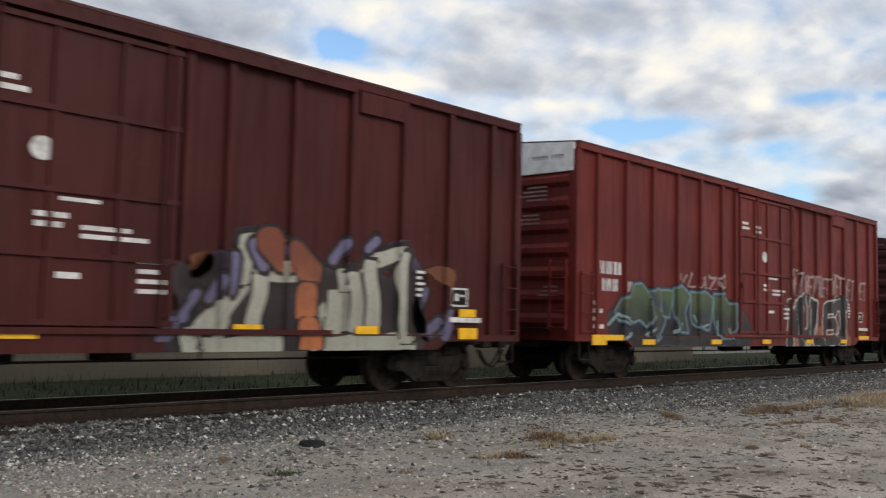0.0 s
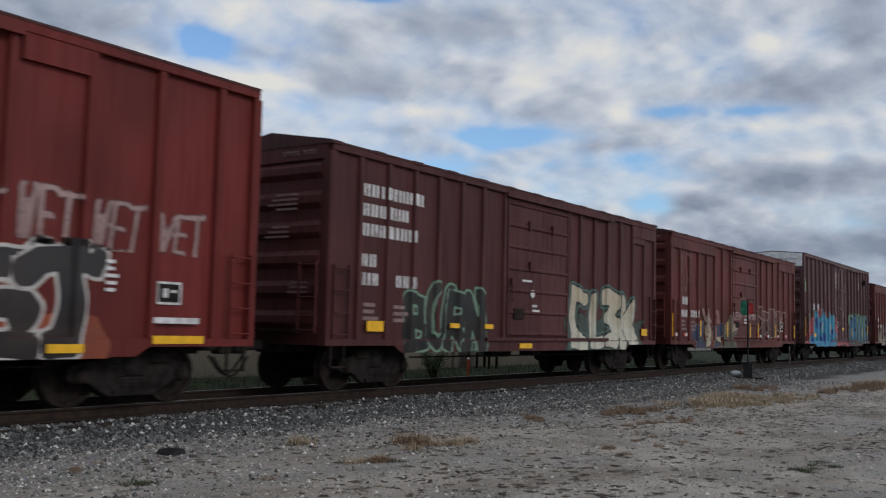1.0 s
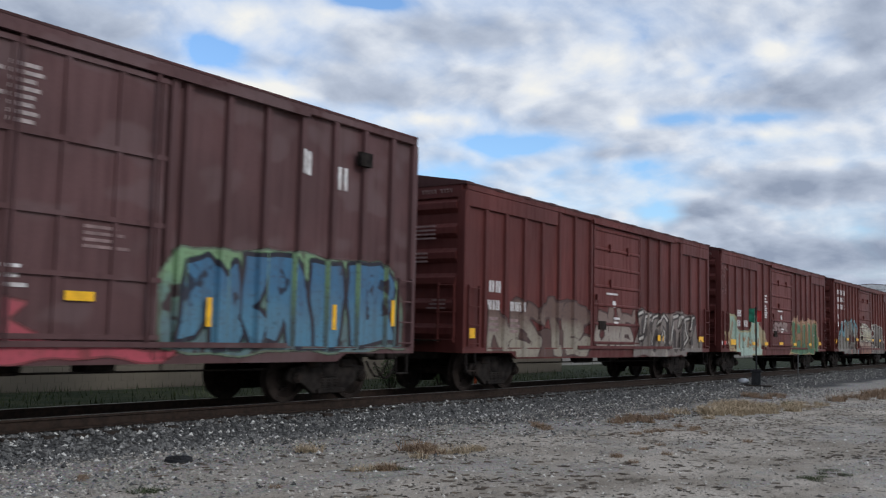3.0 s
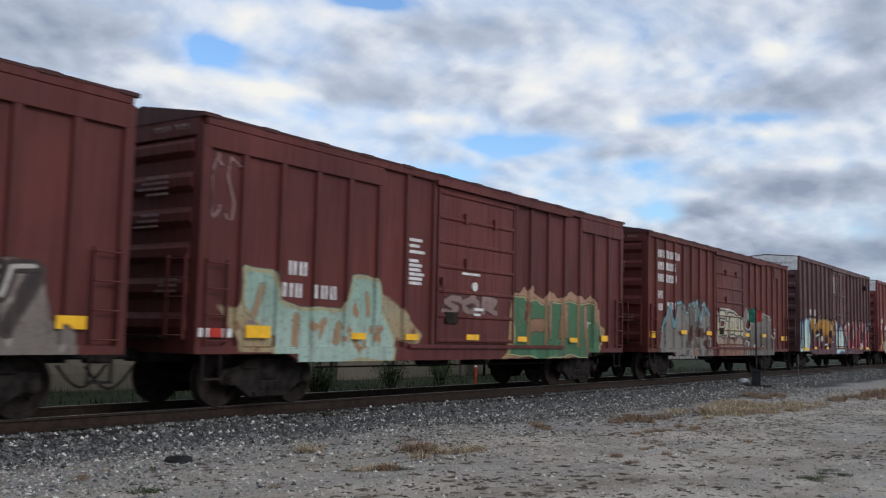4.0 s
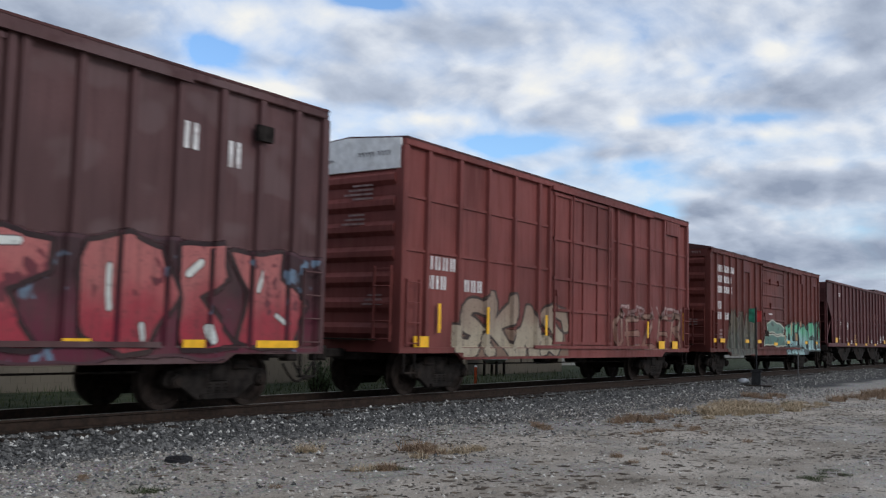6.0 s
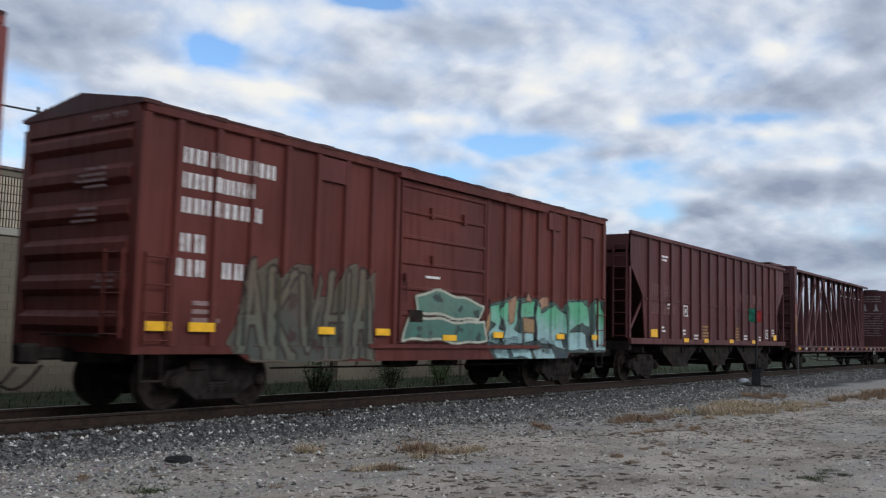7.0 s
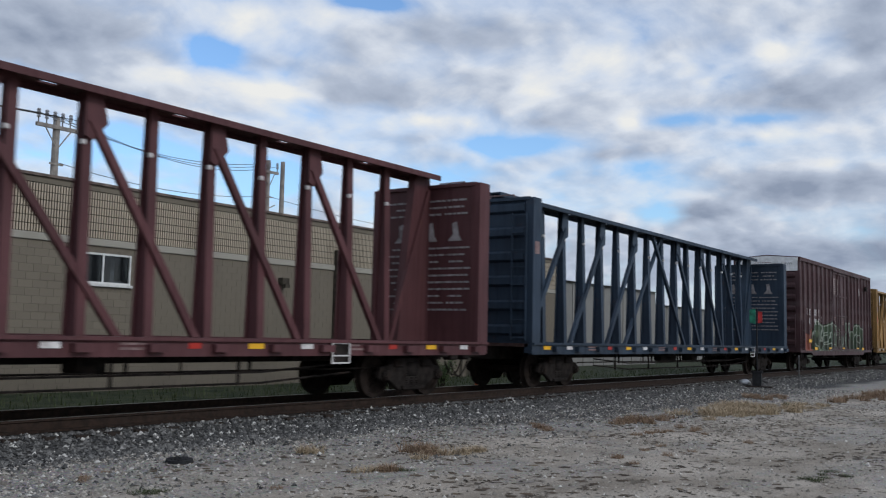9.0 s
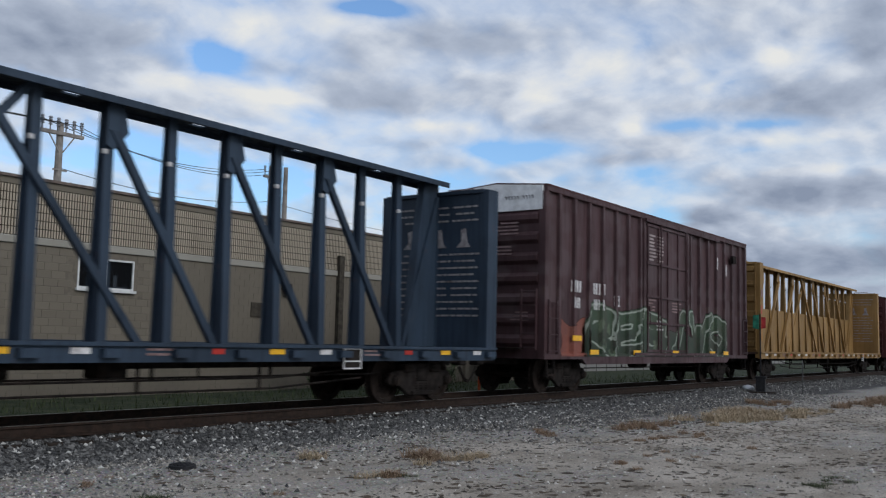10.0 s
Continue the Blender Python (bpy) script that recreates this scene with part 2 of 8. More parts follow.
class Geo:
    """Collects solids into one mesh."""

    def __init__(self):
        self.v, self.f = [], []

    def box(self, x0, x1, y0, y1, z0, z1):
        n = len(self.v)
        self.v += [(x, y, z) for x in (x0, x1) for y in (y0, y1) for z in (z0, z1)]
        self.f += [tuple(n + k for k in q) for q in ((0, 1, 3, 2), (4, 6, 7, 5), (0, 4, 5, 1), (2, 3, 7, 6), (0, 2, 6, 4), (1, 5, 7, 3))]
        return self

    def prism(self, poly, a, b, axis):
        """A closed outline in the plane across axis, drawn out from a to b."""
        n, k = len(self.v), len(poly)
        for d in (a, b):
            for p, q in poly:
                self.v.append({"x": (d, p, q), "y": (p, d, q), "z": (p, q, d)}[axis])
        self.f.append(tuple(n + i for i in range(k)))
        self.f.append(tuple(n + k + i for i in reversed(range(k))))
        self.f += [(n + i, n + k + i, n + k + (i + 1) % k, n + (i + 1) % k) for i in range(k)]
        return self

    def rod(self, a, b, r, sides=8, r2=None):
        a, b = Vector(a), Vector(b)
        q = (b - a).to_track_quat("Z", "Y")
        n = len(self.v)
        for c, rr in ((a, r), (b, r if r2 is None else r2)):
            for i in range(sides):
                w = 2 * math.pi * i / sides
                self.v.append(tuple(c + q @ Vector((rr * math.cos(w), rr * math.sin(w), 0))))
        self.f.append(tuple(n + i for i in reversed(range(sides))))
        self.f.append(tuple(n + sides + i for i in range(sides)))
        self.f += [(n + i, n + (i + 1) % sides, n + sides + (i + 1) % sides, n + sides + i) for i in range(sides)]
        return self

    def lathe(self, outline, sides=28, c=(0, 0, 0)):
        """An outline of (radius, along y) turned about the y axis."""
        n, k = len(self.v), len(outline)
        for i in range(sides):
            w = 2 * math.pi * i / sides
            self.v += [(c[0] + r * math.cos(w), c[1] + y, c[2] + r * math.sin(w)) for r, y in outline]
        for i in range(sides):
            j = (i + 1) % sides
            self.f += [(n + i * k + p, n + j * k + p, n + j * k + (p + 1) % k, n + i * k + (p + 1) % k) for p in range(k)]
        return self

    def mesh(self, name, mat, bevel=0.0):
        me = bpy.data.meshes.new(name)
        me.from_pydata(self.v, [], self.f)
        bm = bmesh.new()
        bm.from_mesh(me)
        bmesh.ops.recalc_face_normals(bm, faces=bm.faces)
        if bevel:
            bmesh.ops.bevel(bm, geom=bm.edges[:], offset=bevel, segments=1, affect="EDGES", profile=0.5)
        bm.to_mesh(me)
        bm.free()
        me.materials.append(mat)
        return me


def part(name, geo, mat, parent, label="", at=None, bevel=0.0):
    """One mesh object under a thing or a part; geo may be a ready mesh, which alike parts share."""
    me = geo if isinstance(geo, bpy.types.Mesh) else geo.mesh(name, mat, bevel)
    ob = new(name, me)
    ob.parent = parent
    if at is not None:
        ob.matrix_basis = at
    return tagged(ob, label)


def smooth(ob):
    for p in ob.data.polygons:
        p.use_smooth = True
    return ob


# ---- running gear ----
HALF = 1.51            # half a car's width over its posts
SHARED = {}
WHEELSETS = {"front": [], "rear": []}


def shared(key, make):
    if key not in SHARED:
        SHARED[key] = make()
    return SHARED[key]


def truck(car, x):
    """A three-piece truck: bolster, two side frames, springs, bearing caps, two wheelsets."""
    def bolster():
        return Geo().box(-0.2, 0.2, -1.1, 1.1, 0.42, 0.72).box(-0.3, 0.3, -0.35, 0.35, 0.6, 0.8).mesh("bolster", GRIME, 0.03)

    def side_frame():
        top = [(-1.08, 0.40), (-1.02, 0.62), (-0.72, 0.66), (-0.42, 0.80), (0.42, 0.80), (0.72, 0.66), (1.02, 0.62), (1.08, 0.40),
               (0.98, 0.34), (0.76, 0.36), (0.40, 0.14), (-0.40, 0.14), (-0.76, 0.36), (-0.98, 0.34)]
        g = Geo().prism(top, -0.06, 0.06, "y")
        g.box(-0.62, -0.28, -0.11, 0.11, 0.62, 0.78).box(0.28, 0.62, -0.11, 0.11, 0.62, 0.78).box(-0.36, 0.36, -0.13, 0.13, 0.15, 0.24)
        return g.mesh("side_frame", GRIME, 0.018)

    def spring():
        g = Geo()
        coil = [(0.062 if k % 2 else 0.08, 0.24 + k * 0.026) for k in range(14)]
        g.lathe([(0.01, 0.24)] + coil + [(0.01, 0.604)], 10)
        g.v = [(a, c, b) for a, b, c in g.v]
        return g.mesh("spring", GRIME)

    def cap():
        return Geo().rod((0, 0.0, 0), (0, -0.09, 0), 0.13, 12, 0.10).rod((0, -0.09, 0), (0, -0.12, 0), 0.07, 8).mesh("bearing_cap", GRIME)

    def wheelset():
        rim = [(0.02, -0.05), (0.16, -0.06), (0.17, -0.03), (0.36, -0.02), (0.38, -0.065), (0.455, -0.065), (0.462, 0.03), (0.485, 0.04),
               (0.485, 0.07), (0.37, 0.07), (0.35, 0.03), (0.17, 0.05), (0.16, 0.09), (0.02, 0.09)]
        g = Geo().lathe(rim, 32, (0, -0.755, 0)).lathe([(r, -y) for r, y in rim], 32, (0, 0.755, 0))
        g.rod((0, -1.05, 0), (0, 1.05, 0), 0.085, 12)
        for sgn in (-1, 1):
            g.box(-0.10, 0.10, 0.80 * sgn - 0.02, 0.80 * sgn + 0.02, 0.20, 0.24)
        return g.mesh("wheelset", WHEEL)

    tr = part("truck", shared("bolster", bolster), None, car, at=pose(x, 0, 0))
    for sy in (-1, 1):
        part("side_frame", shared("frame", side_frame), None, tr, at=pose(0, sy * 1.02, 0))
        for dx in (-0.17, 0.0, 0.17):
            part("spring", shared("spring", spring), None, tr, at=pose(dx, sy * 1.02, 0))
        for dx in (-0.89, 0.89):
            part("bearing_cap", shared("cap", cap), None, tr, at=pose(dx, sy * 1.06, 0.457, 0, 0, 0 if sy < 0 else 180))
    for which, dx in (("front", -0.89), ("rear", 0.89)):
        ws = part("wheelset", shared("wheelset", wheelset), None, tr, at=pose(dx, 0, 0.457))
        WHEELSETS[which].append(ws)
    return tr


def coupler(car, x, way):
    def make():
        g = Geo().box(0, 0.62, -0.10, 0.10, 0.76, 0.94).box(0.56, 0.86, -0.17, 0.10, 0.70, 1.0).box(0.72, 0.92, 0.06, 0.17, 0.72, 0.98)
        return g.mesh("coupler", GRIME, 0.03)

    def hose():
        g = Geo()
        pts = [(0.25 + 0.11 * k, -0.35 + 0.02 * k, 0.66 - 0.34 * math.sin(math.pi * k / 9)) for k in range(10)]
        for a, b in zip(pts, pts[1:]):
            g.rod(a, b, 0.022, 6)
        return g.mesh("air_hose", GRIME)

    part("coupler", shared("coupler", make), None, car, at=pose(x, 0, 0, 0, 0, 0 if way > 0 else 180))
    tagged(part("air_hose", shared("hose", hose), None, car, at=pose(x, 0, 0, 0, 0, 0 if way > 0 else 180)), kind="stuff")


def running_gear(car, L, inset=1.95, sill=0.75):
    g = Geo().box(0.05, L - 0.05, -0.3, 0.3, 0.72, 1.05)
    k = 1.2
    while k < L - 0.6:
        g.box(k - 0.05, k + 0.05, -1.35, 1.35, 0.86, 1.05)
        k += 1.65
    part("underframe", g, GRIME, car)
    for x in (inset, L - inset):
        truck(car, x)
    coupler(car, 0, -1), coupler(car, L, 1)
    part("brake_valve", Geo().box(L * 0.56, L * 0.56 + 0.5, -0.9, -0.5, 0.60, 0.86), GRIME, car, bevel=0.03)
    b = Geo().rod((L * 0.44, -0.7, 0.70), (L * 0.50, -0.7, 0.70), 0.13, 12)
    part("air_reservoir", b, GRIME, car)
    rodding = Geo().rod((inset + 1.3, -0.95, 0.62), (L - inset - 1.3, -0.95, 0.60), 0.018, 6)
    for q in (0.36, 0.64):
        rodding.rod((L * q, -0.95, 0.61), (L * q, -0.95, 0.9), 0.018, 6)
    part("brake_rod", rodding, GRIME, car)


def ladder(car, x, y, z0, z1, w, mat, rungs, face):
    """Rungs on two thin stiles; face 'y' lies along a side, 'x' along an end."""
    la = Geo()
    for e in (0, w):
        if face == "y":
            la.box(x + e - 0.02, x + e + 0.02, y - 0.05, y, z0, z1)
        else:
            la.box(x - 0.05, x, y + e - 0.02, y + e + 0.02, z0, z1)
    top = part("ladder", la, mat, car)
    rung = Geo().rod((0, 0, 0), (w, 0, 0) if face == "y" else (0, w, 0), 0.014, 6).mesh("rung", mat)
    for k in range(rungs):
        z = z0 + 0.06 + (z1 - z0 - 0.12) * k / max(1, rungs - 1)
        part("rung", rung, None, top, at=pose(x, y - 0.06, z) if face == "y" else pose(x - 0.06, y, z))


# ---- flat marks on a car's near side ----
def plate(car, name, x, z, w, h, mat, y=-HALF, label="", d=0.012):
    part(name, Geo().box(x, x + w, y - d, y - 0.002, z, z + h), mat, car, label)


def data_panel(car, x, z, w, h, y):
    """A black notice with a white border and a line of small print."""
    t = 0.035
    g = Geo().box(x, x + w, y - 0.010, y - 0.002, z, z + t).box(x, x + w, y - 0.010, y - 0.002, z + h - t, z + h)
    g.box(x, x + t, y - 0.010, y - 0.002, z + t, z + h - t).box(x + w - t, x + w, y - 0.010, y - 0.002, z + t, z + h - t)
    g.box(x + w * 0.25, x + w * 0.45, y - 0.013, y - 0.0105, z + h * 0.3, z + h * 0.7).box(x + w * 0.55, x + w * 0.8, y - 0.013, y - 0.0105, z + h * 0.52, z + h * 0.64)
    p = part("data_panel", g, MARK, car, "black notice with a white border")
    part("backing", Geo().box(x + t, x + w - t, y - 0.0095, y - 0.002, z + t, z + h - t), GRIME, p)


def letter_row(car, x, z, h, widths, mat, surface, gap=0.28, name="lettering"):
    """Characters as plain bars, each laid on what stands behind it."""
    g, cx = Geo(), x
    for w in widths:
        if w > 0:
            wide = w * h
            bars = [(cx + 0.08 * wide, cx + 0.38 * wide, z, z + h), (cx + 0.60 * wide, cx + 0.90 * wide, z, z + h)]
            if w < 0.6:
                bars = [(cx + 0.14 * wide, cx + 0.86 * wide, z, z + h)]
            for p, q, z0, z1 in bars:
                for a, b in split_at(p, q, surface):
                    y = -surface((a + b) / 2)
                    g.box(a, b, y - 0.012, y - 0.002, z0, z1)
            cx += wide
        else:
            cx += -w * h
        cx += gap * h
    tagged(part(name, g, mat, car), kind="stuff")


def split_at(a, b, surface):
    """The stretch a..b cut where the side steps in or out."""
    cuts, n = [a], max(2, int((b - a) / 0.01))
    last = surface(a + 1e-4)
    for k in range(1, n + 1):
        x = a + (b - a) * k / n
        s = surface(x - 1e-4)
        if abs(s - last) > 0.02:
            cuts.append(x - (b - a) / n)
            last = s
    cuts.append(b)
    return [(p, q) for p, q in zip(cuts, cuts[1:]) if q - p > 0.004]


def small_print(car, x, z, w, rows, mat, y=-HALF, h=0.05, pitch=0.10, seed=0):
    """Lines of print too small to read, as bars."""
    rnd, g = random.Random(seed), Geo()
    for k in range(rows):
        ww = w * rnd.uniform(0.55, 1.0)
        g.box(x, x + ww, y - 0.010, y - 0.002, z - k * pitch, z - k * pitch + h)
    tagged(part("small_print", g, mat, car), kind="stuff")


# ---- sprayed lettering ----
GLYPH = {
    "A": [[(0, 0), (0.5, 1), (1, 0)], [(0.2, 0.4), (0.8, 0.4)]],
    "B": [[(0, 0), (0, 1), (0.8, 0.9), (0.75, 0.55), (0.1, 0.5)], [(0.1, 0.5), (1, 0.4), (0.9, 0.05), (0, 0)]],
    "C": [[(1, 0.85), (0.5, 1), (0.05, 0.6), (0.1, 0.15), (0.55, 0), (1, 0.15)]],
    "E": [[(1, 1), (0, 1), (0, 0), (1, 0)], [(0, 0.5), (0.8, 0.5)]],
    "F": [[(1, 1), (0, 1), (0, 0)], [(0, 0.5), (0.8, 0.5)]],
    "H": [[(0, 0), (0, 1)], [(1, 0), (1, 1)], [(0, 0.5), (1, 0.5)]],
    "I": [[(0.5, 0), (0.5, 1)]],
    "K": [[(0, 0), (0, 1)], [(1, 1), (0.1, 0.5), (1, 0)]],
    "L": [[(0, 1), (0, 0), (1, 0)]],
    "M": [[(0, 0), (0.1, 1), (0.5, 0.35), (0.9, 1), (1, 0)]],
    "N": [[(0, 0), (0, 1), (1, 0), (1, 1)]],
    "O": [[(0.5, 1), (0.05, 0.7), (0.05, 0.3), (0.5, 0), (0.95, 0.3), (0.95, 0.7), (0.5, 1)]],
    "P": [[(0, 0), (0, 1), (0.9, 0.95), (0.9, 0.5), (0, 0.45)]],
    "R": [[(0, 0), (0, 1), (0.9, 0.9), (0.85, 0.55), (0.1, 0.5), (1, 0)]],
    "S": [[(1, 0.9), (0.4, 1), (0.05, 0.72), (0.95, 0.32), (0.6, 0), (0, 0.1)]],
    "T": [[(0, 1), (1, 1)], [(0.5, 1), (0.5, 0)]],
    "U": [[(0, 1), (0.05, 0.2), (0.5, 0), (0.95, 0.2), (1, 1)]],
    "V": [[(0, 1), (0.5, 0), (1, 1)]],
    "W": [[(0, 1), (0.25, 0), (0.5, 0.7), (0.75, 0), (1, 1)]],
    "X": [[(0, 0), (1, 1)], [(0, 1), (1, 0)]],
    "Y": [[(0, 1), (0.5, 0.5), (1, 1)], [(0.5, 0.5), (0.4, 0)]],
    "Z": [[(0, 1), (1, 1), (0, 0), (1, 0)]],
}


def word_strokes(word, x0, x1, z0, z1, seed, lean=0.1, wild=0.06, pad=0.16, barbs=0.0):
    """Stroke segments of a sprayed word; each letter leans, swells and wanders a little."""
    rnd, out = random.Random(seed), []
    step = (x1 - x0) / max(1, len(word))
    for k, ch in enumerate(word):
        up, down, tilt = rnd.uniform(-wild, wild), rnd.uniform(-wild, wild), lean + rnd.uniform(-0.08, 0.08)
        letter = []
        for line in GLYPH.get(ch, []):
            pts = []
            for gx, gz in line:
                zz = z0 + (z1 - z0) * (gz * (1 + up - down) + down)
                xx = x0 + step * (k + pad + gx * (1 - 2 * pad)) + tilt * (gz - 0.5) * step + rnd.uniform(-wild, wild) * step
                pts.append((xx, zz))
            letter += list(zip(pts, pts[1:]))
            # flicked ends
            if barbs:
                for (ax, az_), (bx, bz) in ((pts[1], pts[0]), (pts[-2], pts[-1])):
                    dx, dz = bx - ax, bz - az_
                    n = max(1e-6, math.hypot(dx, dz))
                    turn = rnd.choice((-1, 1)) * rnd.uniform(0.5, 1.1)
                    ux, uz = dx / n * math.cos(turn) - dz / n * math.sin(turn), dx / n * math.sin(turn) + dz / n * math.cos(turn)
                    q = barbs * rnd.uniform(0.5, 1.0)
                    letter.append(((bx, bz), (bx + ux * q, min(z1 + 0.25, max(z0, bz + uz * q)))))
        out.append(letter)
    return out


def spray_paint(name, fill_low, fill_high, edge, back, edge_w, halo=None, wear=0.35, fleck=None, back_top=None):
    """Paint by distance from the letters: fill, edge line, halo, then a cloudy ground."""
    m = Nodes(name, 0.5)
    d, b, v = m.attr("stroke"), m.attr("ground"), m.attr("rise")
    wob = m.math("MULTIPLY", m.math("SUBTRACT", m.noise(2.2, 3), 0.5), 0.5)
    fill = m.mix(m.ramp(m.math("ADD", v, wob), 0.25, 0.7), fill_low, fill_high)
    if fleck:
        fill = m.mix(m.ramp(m.noise(2.4, 2, 0.5, m.scaled(1, 1, 1, (3, 0, 5))), 0.60, 0.66), fill, fleck)
    ground = m.mix(m.ramp(m.noise(0.9, 3), 0.4, 0.6), shade(back, 0.75), back)
    if back_top:
        ground = m.mix(m.ramp(m.math("ADD", v, wob), 0.58, 0.82), ground, back_top)
    c = m.mix(m.step(d, 0.0, 0.012), fill, edge)
    if halo:
        c = m.mix(m.step(d, edge_w, edge_w + 0.012), c, halo)
        c = m.mix(m.step(d, edge_w * 1.9, edge_w * 1.9 + 0.015), c, ground)
    else:
        c = m.mix(m.step(d, edge_w, edge_w + 0.012), c, ground)
    # road film, rain streaks and scuffs
    film = m.ramp(m.noise(0.8, 4, 0.6, m.scaled(1, 1, 1.4, (7, 0, 2))), 0.38, 0.72)
    c = m.mix(m.math("ADD", m.math("MULTIPLY", film, 0.22), 0.05), c, (0.12, 0.082, 0.066))
    rain = m.ramp(m.noise(1.0, 5, 0.6, m.scaled(10, 10, 0.6, (2, 0, 0))), 0.46, 0.72)
    c = m.mix(m.math("MULTIPLY", rain, 0.18 + 0.5 * wear), c, (0.055, 0.034, 0.030))
    grit = m.ramp(m.noise(14, 4, 0.7), 0.50, 0.72)
    c = m.mix(m.math("MULTIPLY", grit, min(0.8, wear + 0.15)), c, (0.06, 0.03, 0.03))
    m.color(c)
    # where no paint landed the car shows through
    far = m.math("MINIMUM", b, m.math("SUBTRACT", d, edge_w * (1.9 if halo else 1.0)))
    gone = m.step(m.math("ADD", far, m.math("MULTIPLY", m.math("SUBTRACT", m.noise(9, 3), 0.5), 0.05)), 0.0, 0.03)
    clear, mixer = m.node("ShaderNodeBsdfTransparent"), m.node("ShaderNodeMixShader")
    m.link(gone, mixer.inputs[0]), m.link(m.bsdf.outputs[0], mixer.inputs[1]), m.link(clear.outputs[0], mixer.inputs[2])
    m.link(mixer.outputs[0], m.nt.nodes["Material Output"].inputs["Surface"])
    return m.mat


def graffiti(car, surface, mat, letters, radius, x0, x1, z0, z1, ground=0.0, seed=0, spikes=0.0, cell=0.07, lift=0.0, ends=(-9.0, 99.0), band=0.05, block=2.0, filled=False):
    """A skin a few millimetres proud of the car's side, with the distance to the strokes kept on its points."""
    nx, nz = int((x1 - x0) / cell) + 1, int((z1 - z0) / cell) + 1
    X, Z = np.linspace(x0, x1, nx), np.linspace(z0, z1, nz)
    XX, ZZ = np.meshgrid(X, Z, indexing="ij")
    rng = np.random.RandomState(seed)
    ph = rng.uniform(0, 6.3, 8)
    warp = min(0.05, radius * 0.35)
    WX = XX + warp * np.sin(2.9 * ZZ + 1.3 * XX + ph[5]) + 0.5 * warp * np.sin(7.0 * ZZ + ph[6])
    WZ = ZZ + warp * np.sin(2.3 * XX + ph[7]) + 0.5 * warp * np.sin(6.1 * XX + ph[4])
    swell = radius * (1 + 0.22 * np.sin(1.9 * XX + 1.1 * ZZ + ph[3]))
    D = np.full(XX.shape, 9.0)
    for segs in letters:
        E, within = np.full(XX.shape, 9.0), np.zeros(XX.shape, bool)
        for (ax, az_), (bx, bz) in segs:
            if filled and az_ != bz:
                within ^= ((az_ > WZ) != (bz > WZ)) & (WX < (bx - ax) * (WZ - az_) / (bz - az_) + ax)
            dx, dz = bx - ax, bz - az_
            t = np.clip(((WX - ax) * dx + (WZ - az_) * dz) / max(1e-6, dx * dx + dz * dz), 0, 1)
            px, pz = np.abs(WX - ax - t * dx), np.abs(WZ - az_ - t * dz)
            E = np.minimum(E, (px ** block + pz ** block) ** (1 / block))
        E = np.where(within, -E, E) if filled else E - swell
        # a later letter lies over the one before it, edge line and all
        D = np.where(E < band, E, np.minimum(D, np.maximum(E, band)))
    if ground > 0:
        top = z0 + (z1 - z0) * ground * (0.86 + 0.09 * np.sin(XX * 2.1 + ph[0]) + 0.07 * np.sin(XX * 4.7 + ph[1]) + spikes * np.abs(np.sin(XX * 3.3 + ph[2])))
        G = np.maximum(np.maximum(ZZ - top, x0 + 0.12 - XX + 0.10 * np.sin(ZZ * 7 + ph[3])), XX - x1 + 0.12 + 0.10 * np.sin(ZZ * 6 + ph[4]))
    else:
        G = np.full(XX.shape, 1.0)
    keep = np.minimum(D - 0.22, G - 0.1) < 0
    skin = np.array([max(surface(x - 0.05), surface(x), surface(x + 0.05)) for x in X])[:, None] + np.zeros(XX.shape)
    YY = -np.where(ZZ < 1.0, np.maximum(skin, HALF - 0.012), skin) - 0.008 - lift
    idx = np.arange(nx * nz).reshape(nx, nz)
    on = keep[:-1, :-1] | keep[1:, :-1] | keep[:-1, 1:] | keep[1:, 1:]
    # the sill is shallow over the trucks
    mx, mz = (XX[:-1, :-1] + XX[1:, 1:]) / 2, ZZ[:-1, :-1]
    on &= ~((mz < 0.875) & ((mx < ends[0] + 2.2) | (mx > ends[1] - 2.2)))
    faces = np.stack([idx[:-1, :-1][on], idx[1:, :-1][on], idx[1:, 1:][on], idx[:-1, 1:][on]], 1)
    pts = np.stack([XX.ravel(), YY.ravel(), ZZ.ravel()], 1)
    used, inv = np.unique(faces, return_inverse=True)
    me = bpy.data.meshes.new("graffiti")
    me.from_pydata(pts[used].tolist(), [], inv.reshape(faces.shape).tolist())
    for key, arr in (("stroke", D), ("ground", G), ("rise", (ZZ - z0) / (z1 - z0))):
        a = me.attributes.new(key, "FLOAT", "POINT")
        a.data.foreach_set("value", np.ascontiguousarray(arr.ravel()[used], dtype=np.float32))
    me.materials.append(mat)
    return part("graffiti", me, None, car, "sprayed graffiti lettering")


# ---- box cars ----
TRACK_Y, RAIL_Z = 12.81, 0.40
CARS = []


def new_car(name, s, label, category="box car"):
    car = new(name)
    car.matrix_basis = pose(s, TRACK_Y, RAIL_Z)
    tagged(car, label, category, "cars of the freight train")
    CARS.append((car, s))
    return car


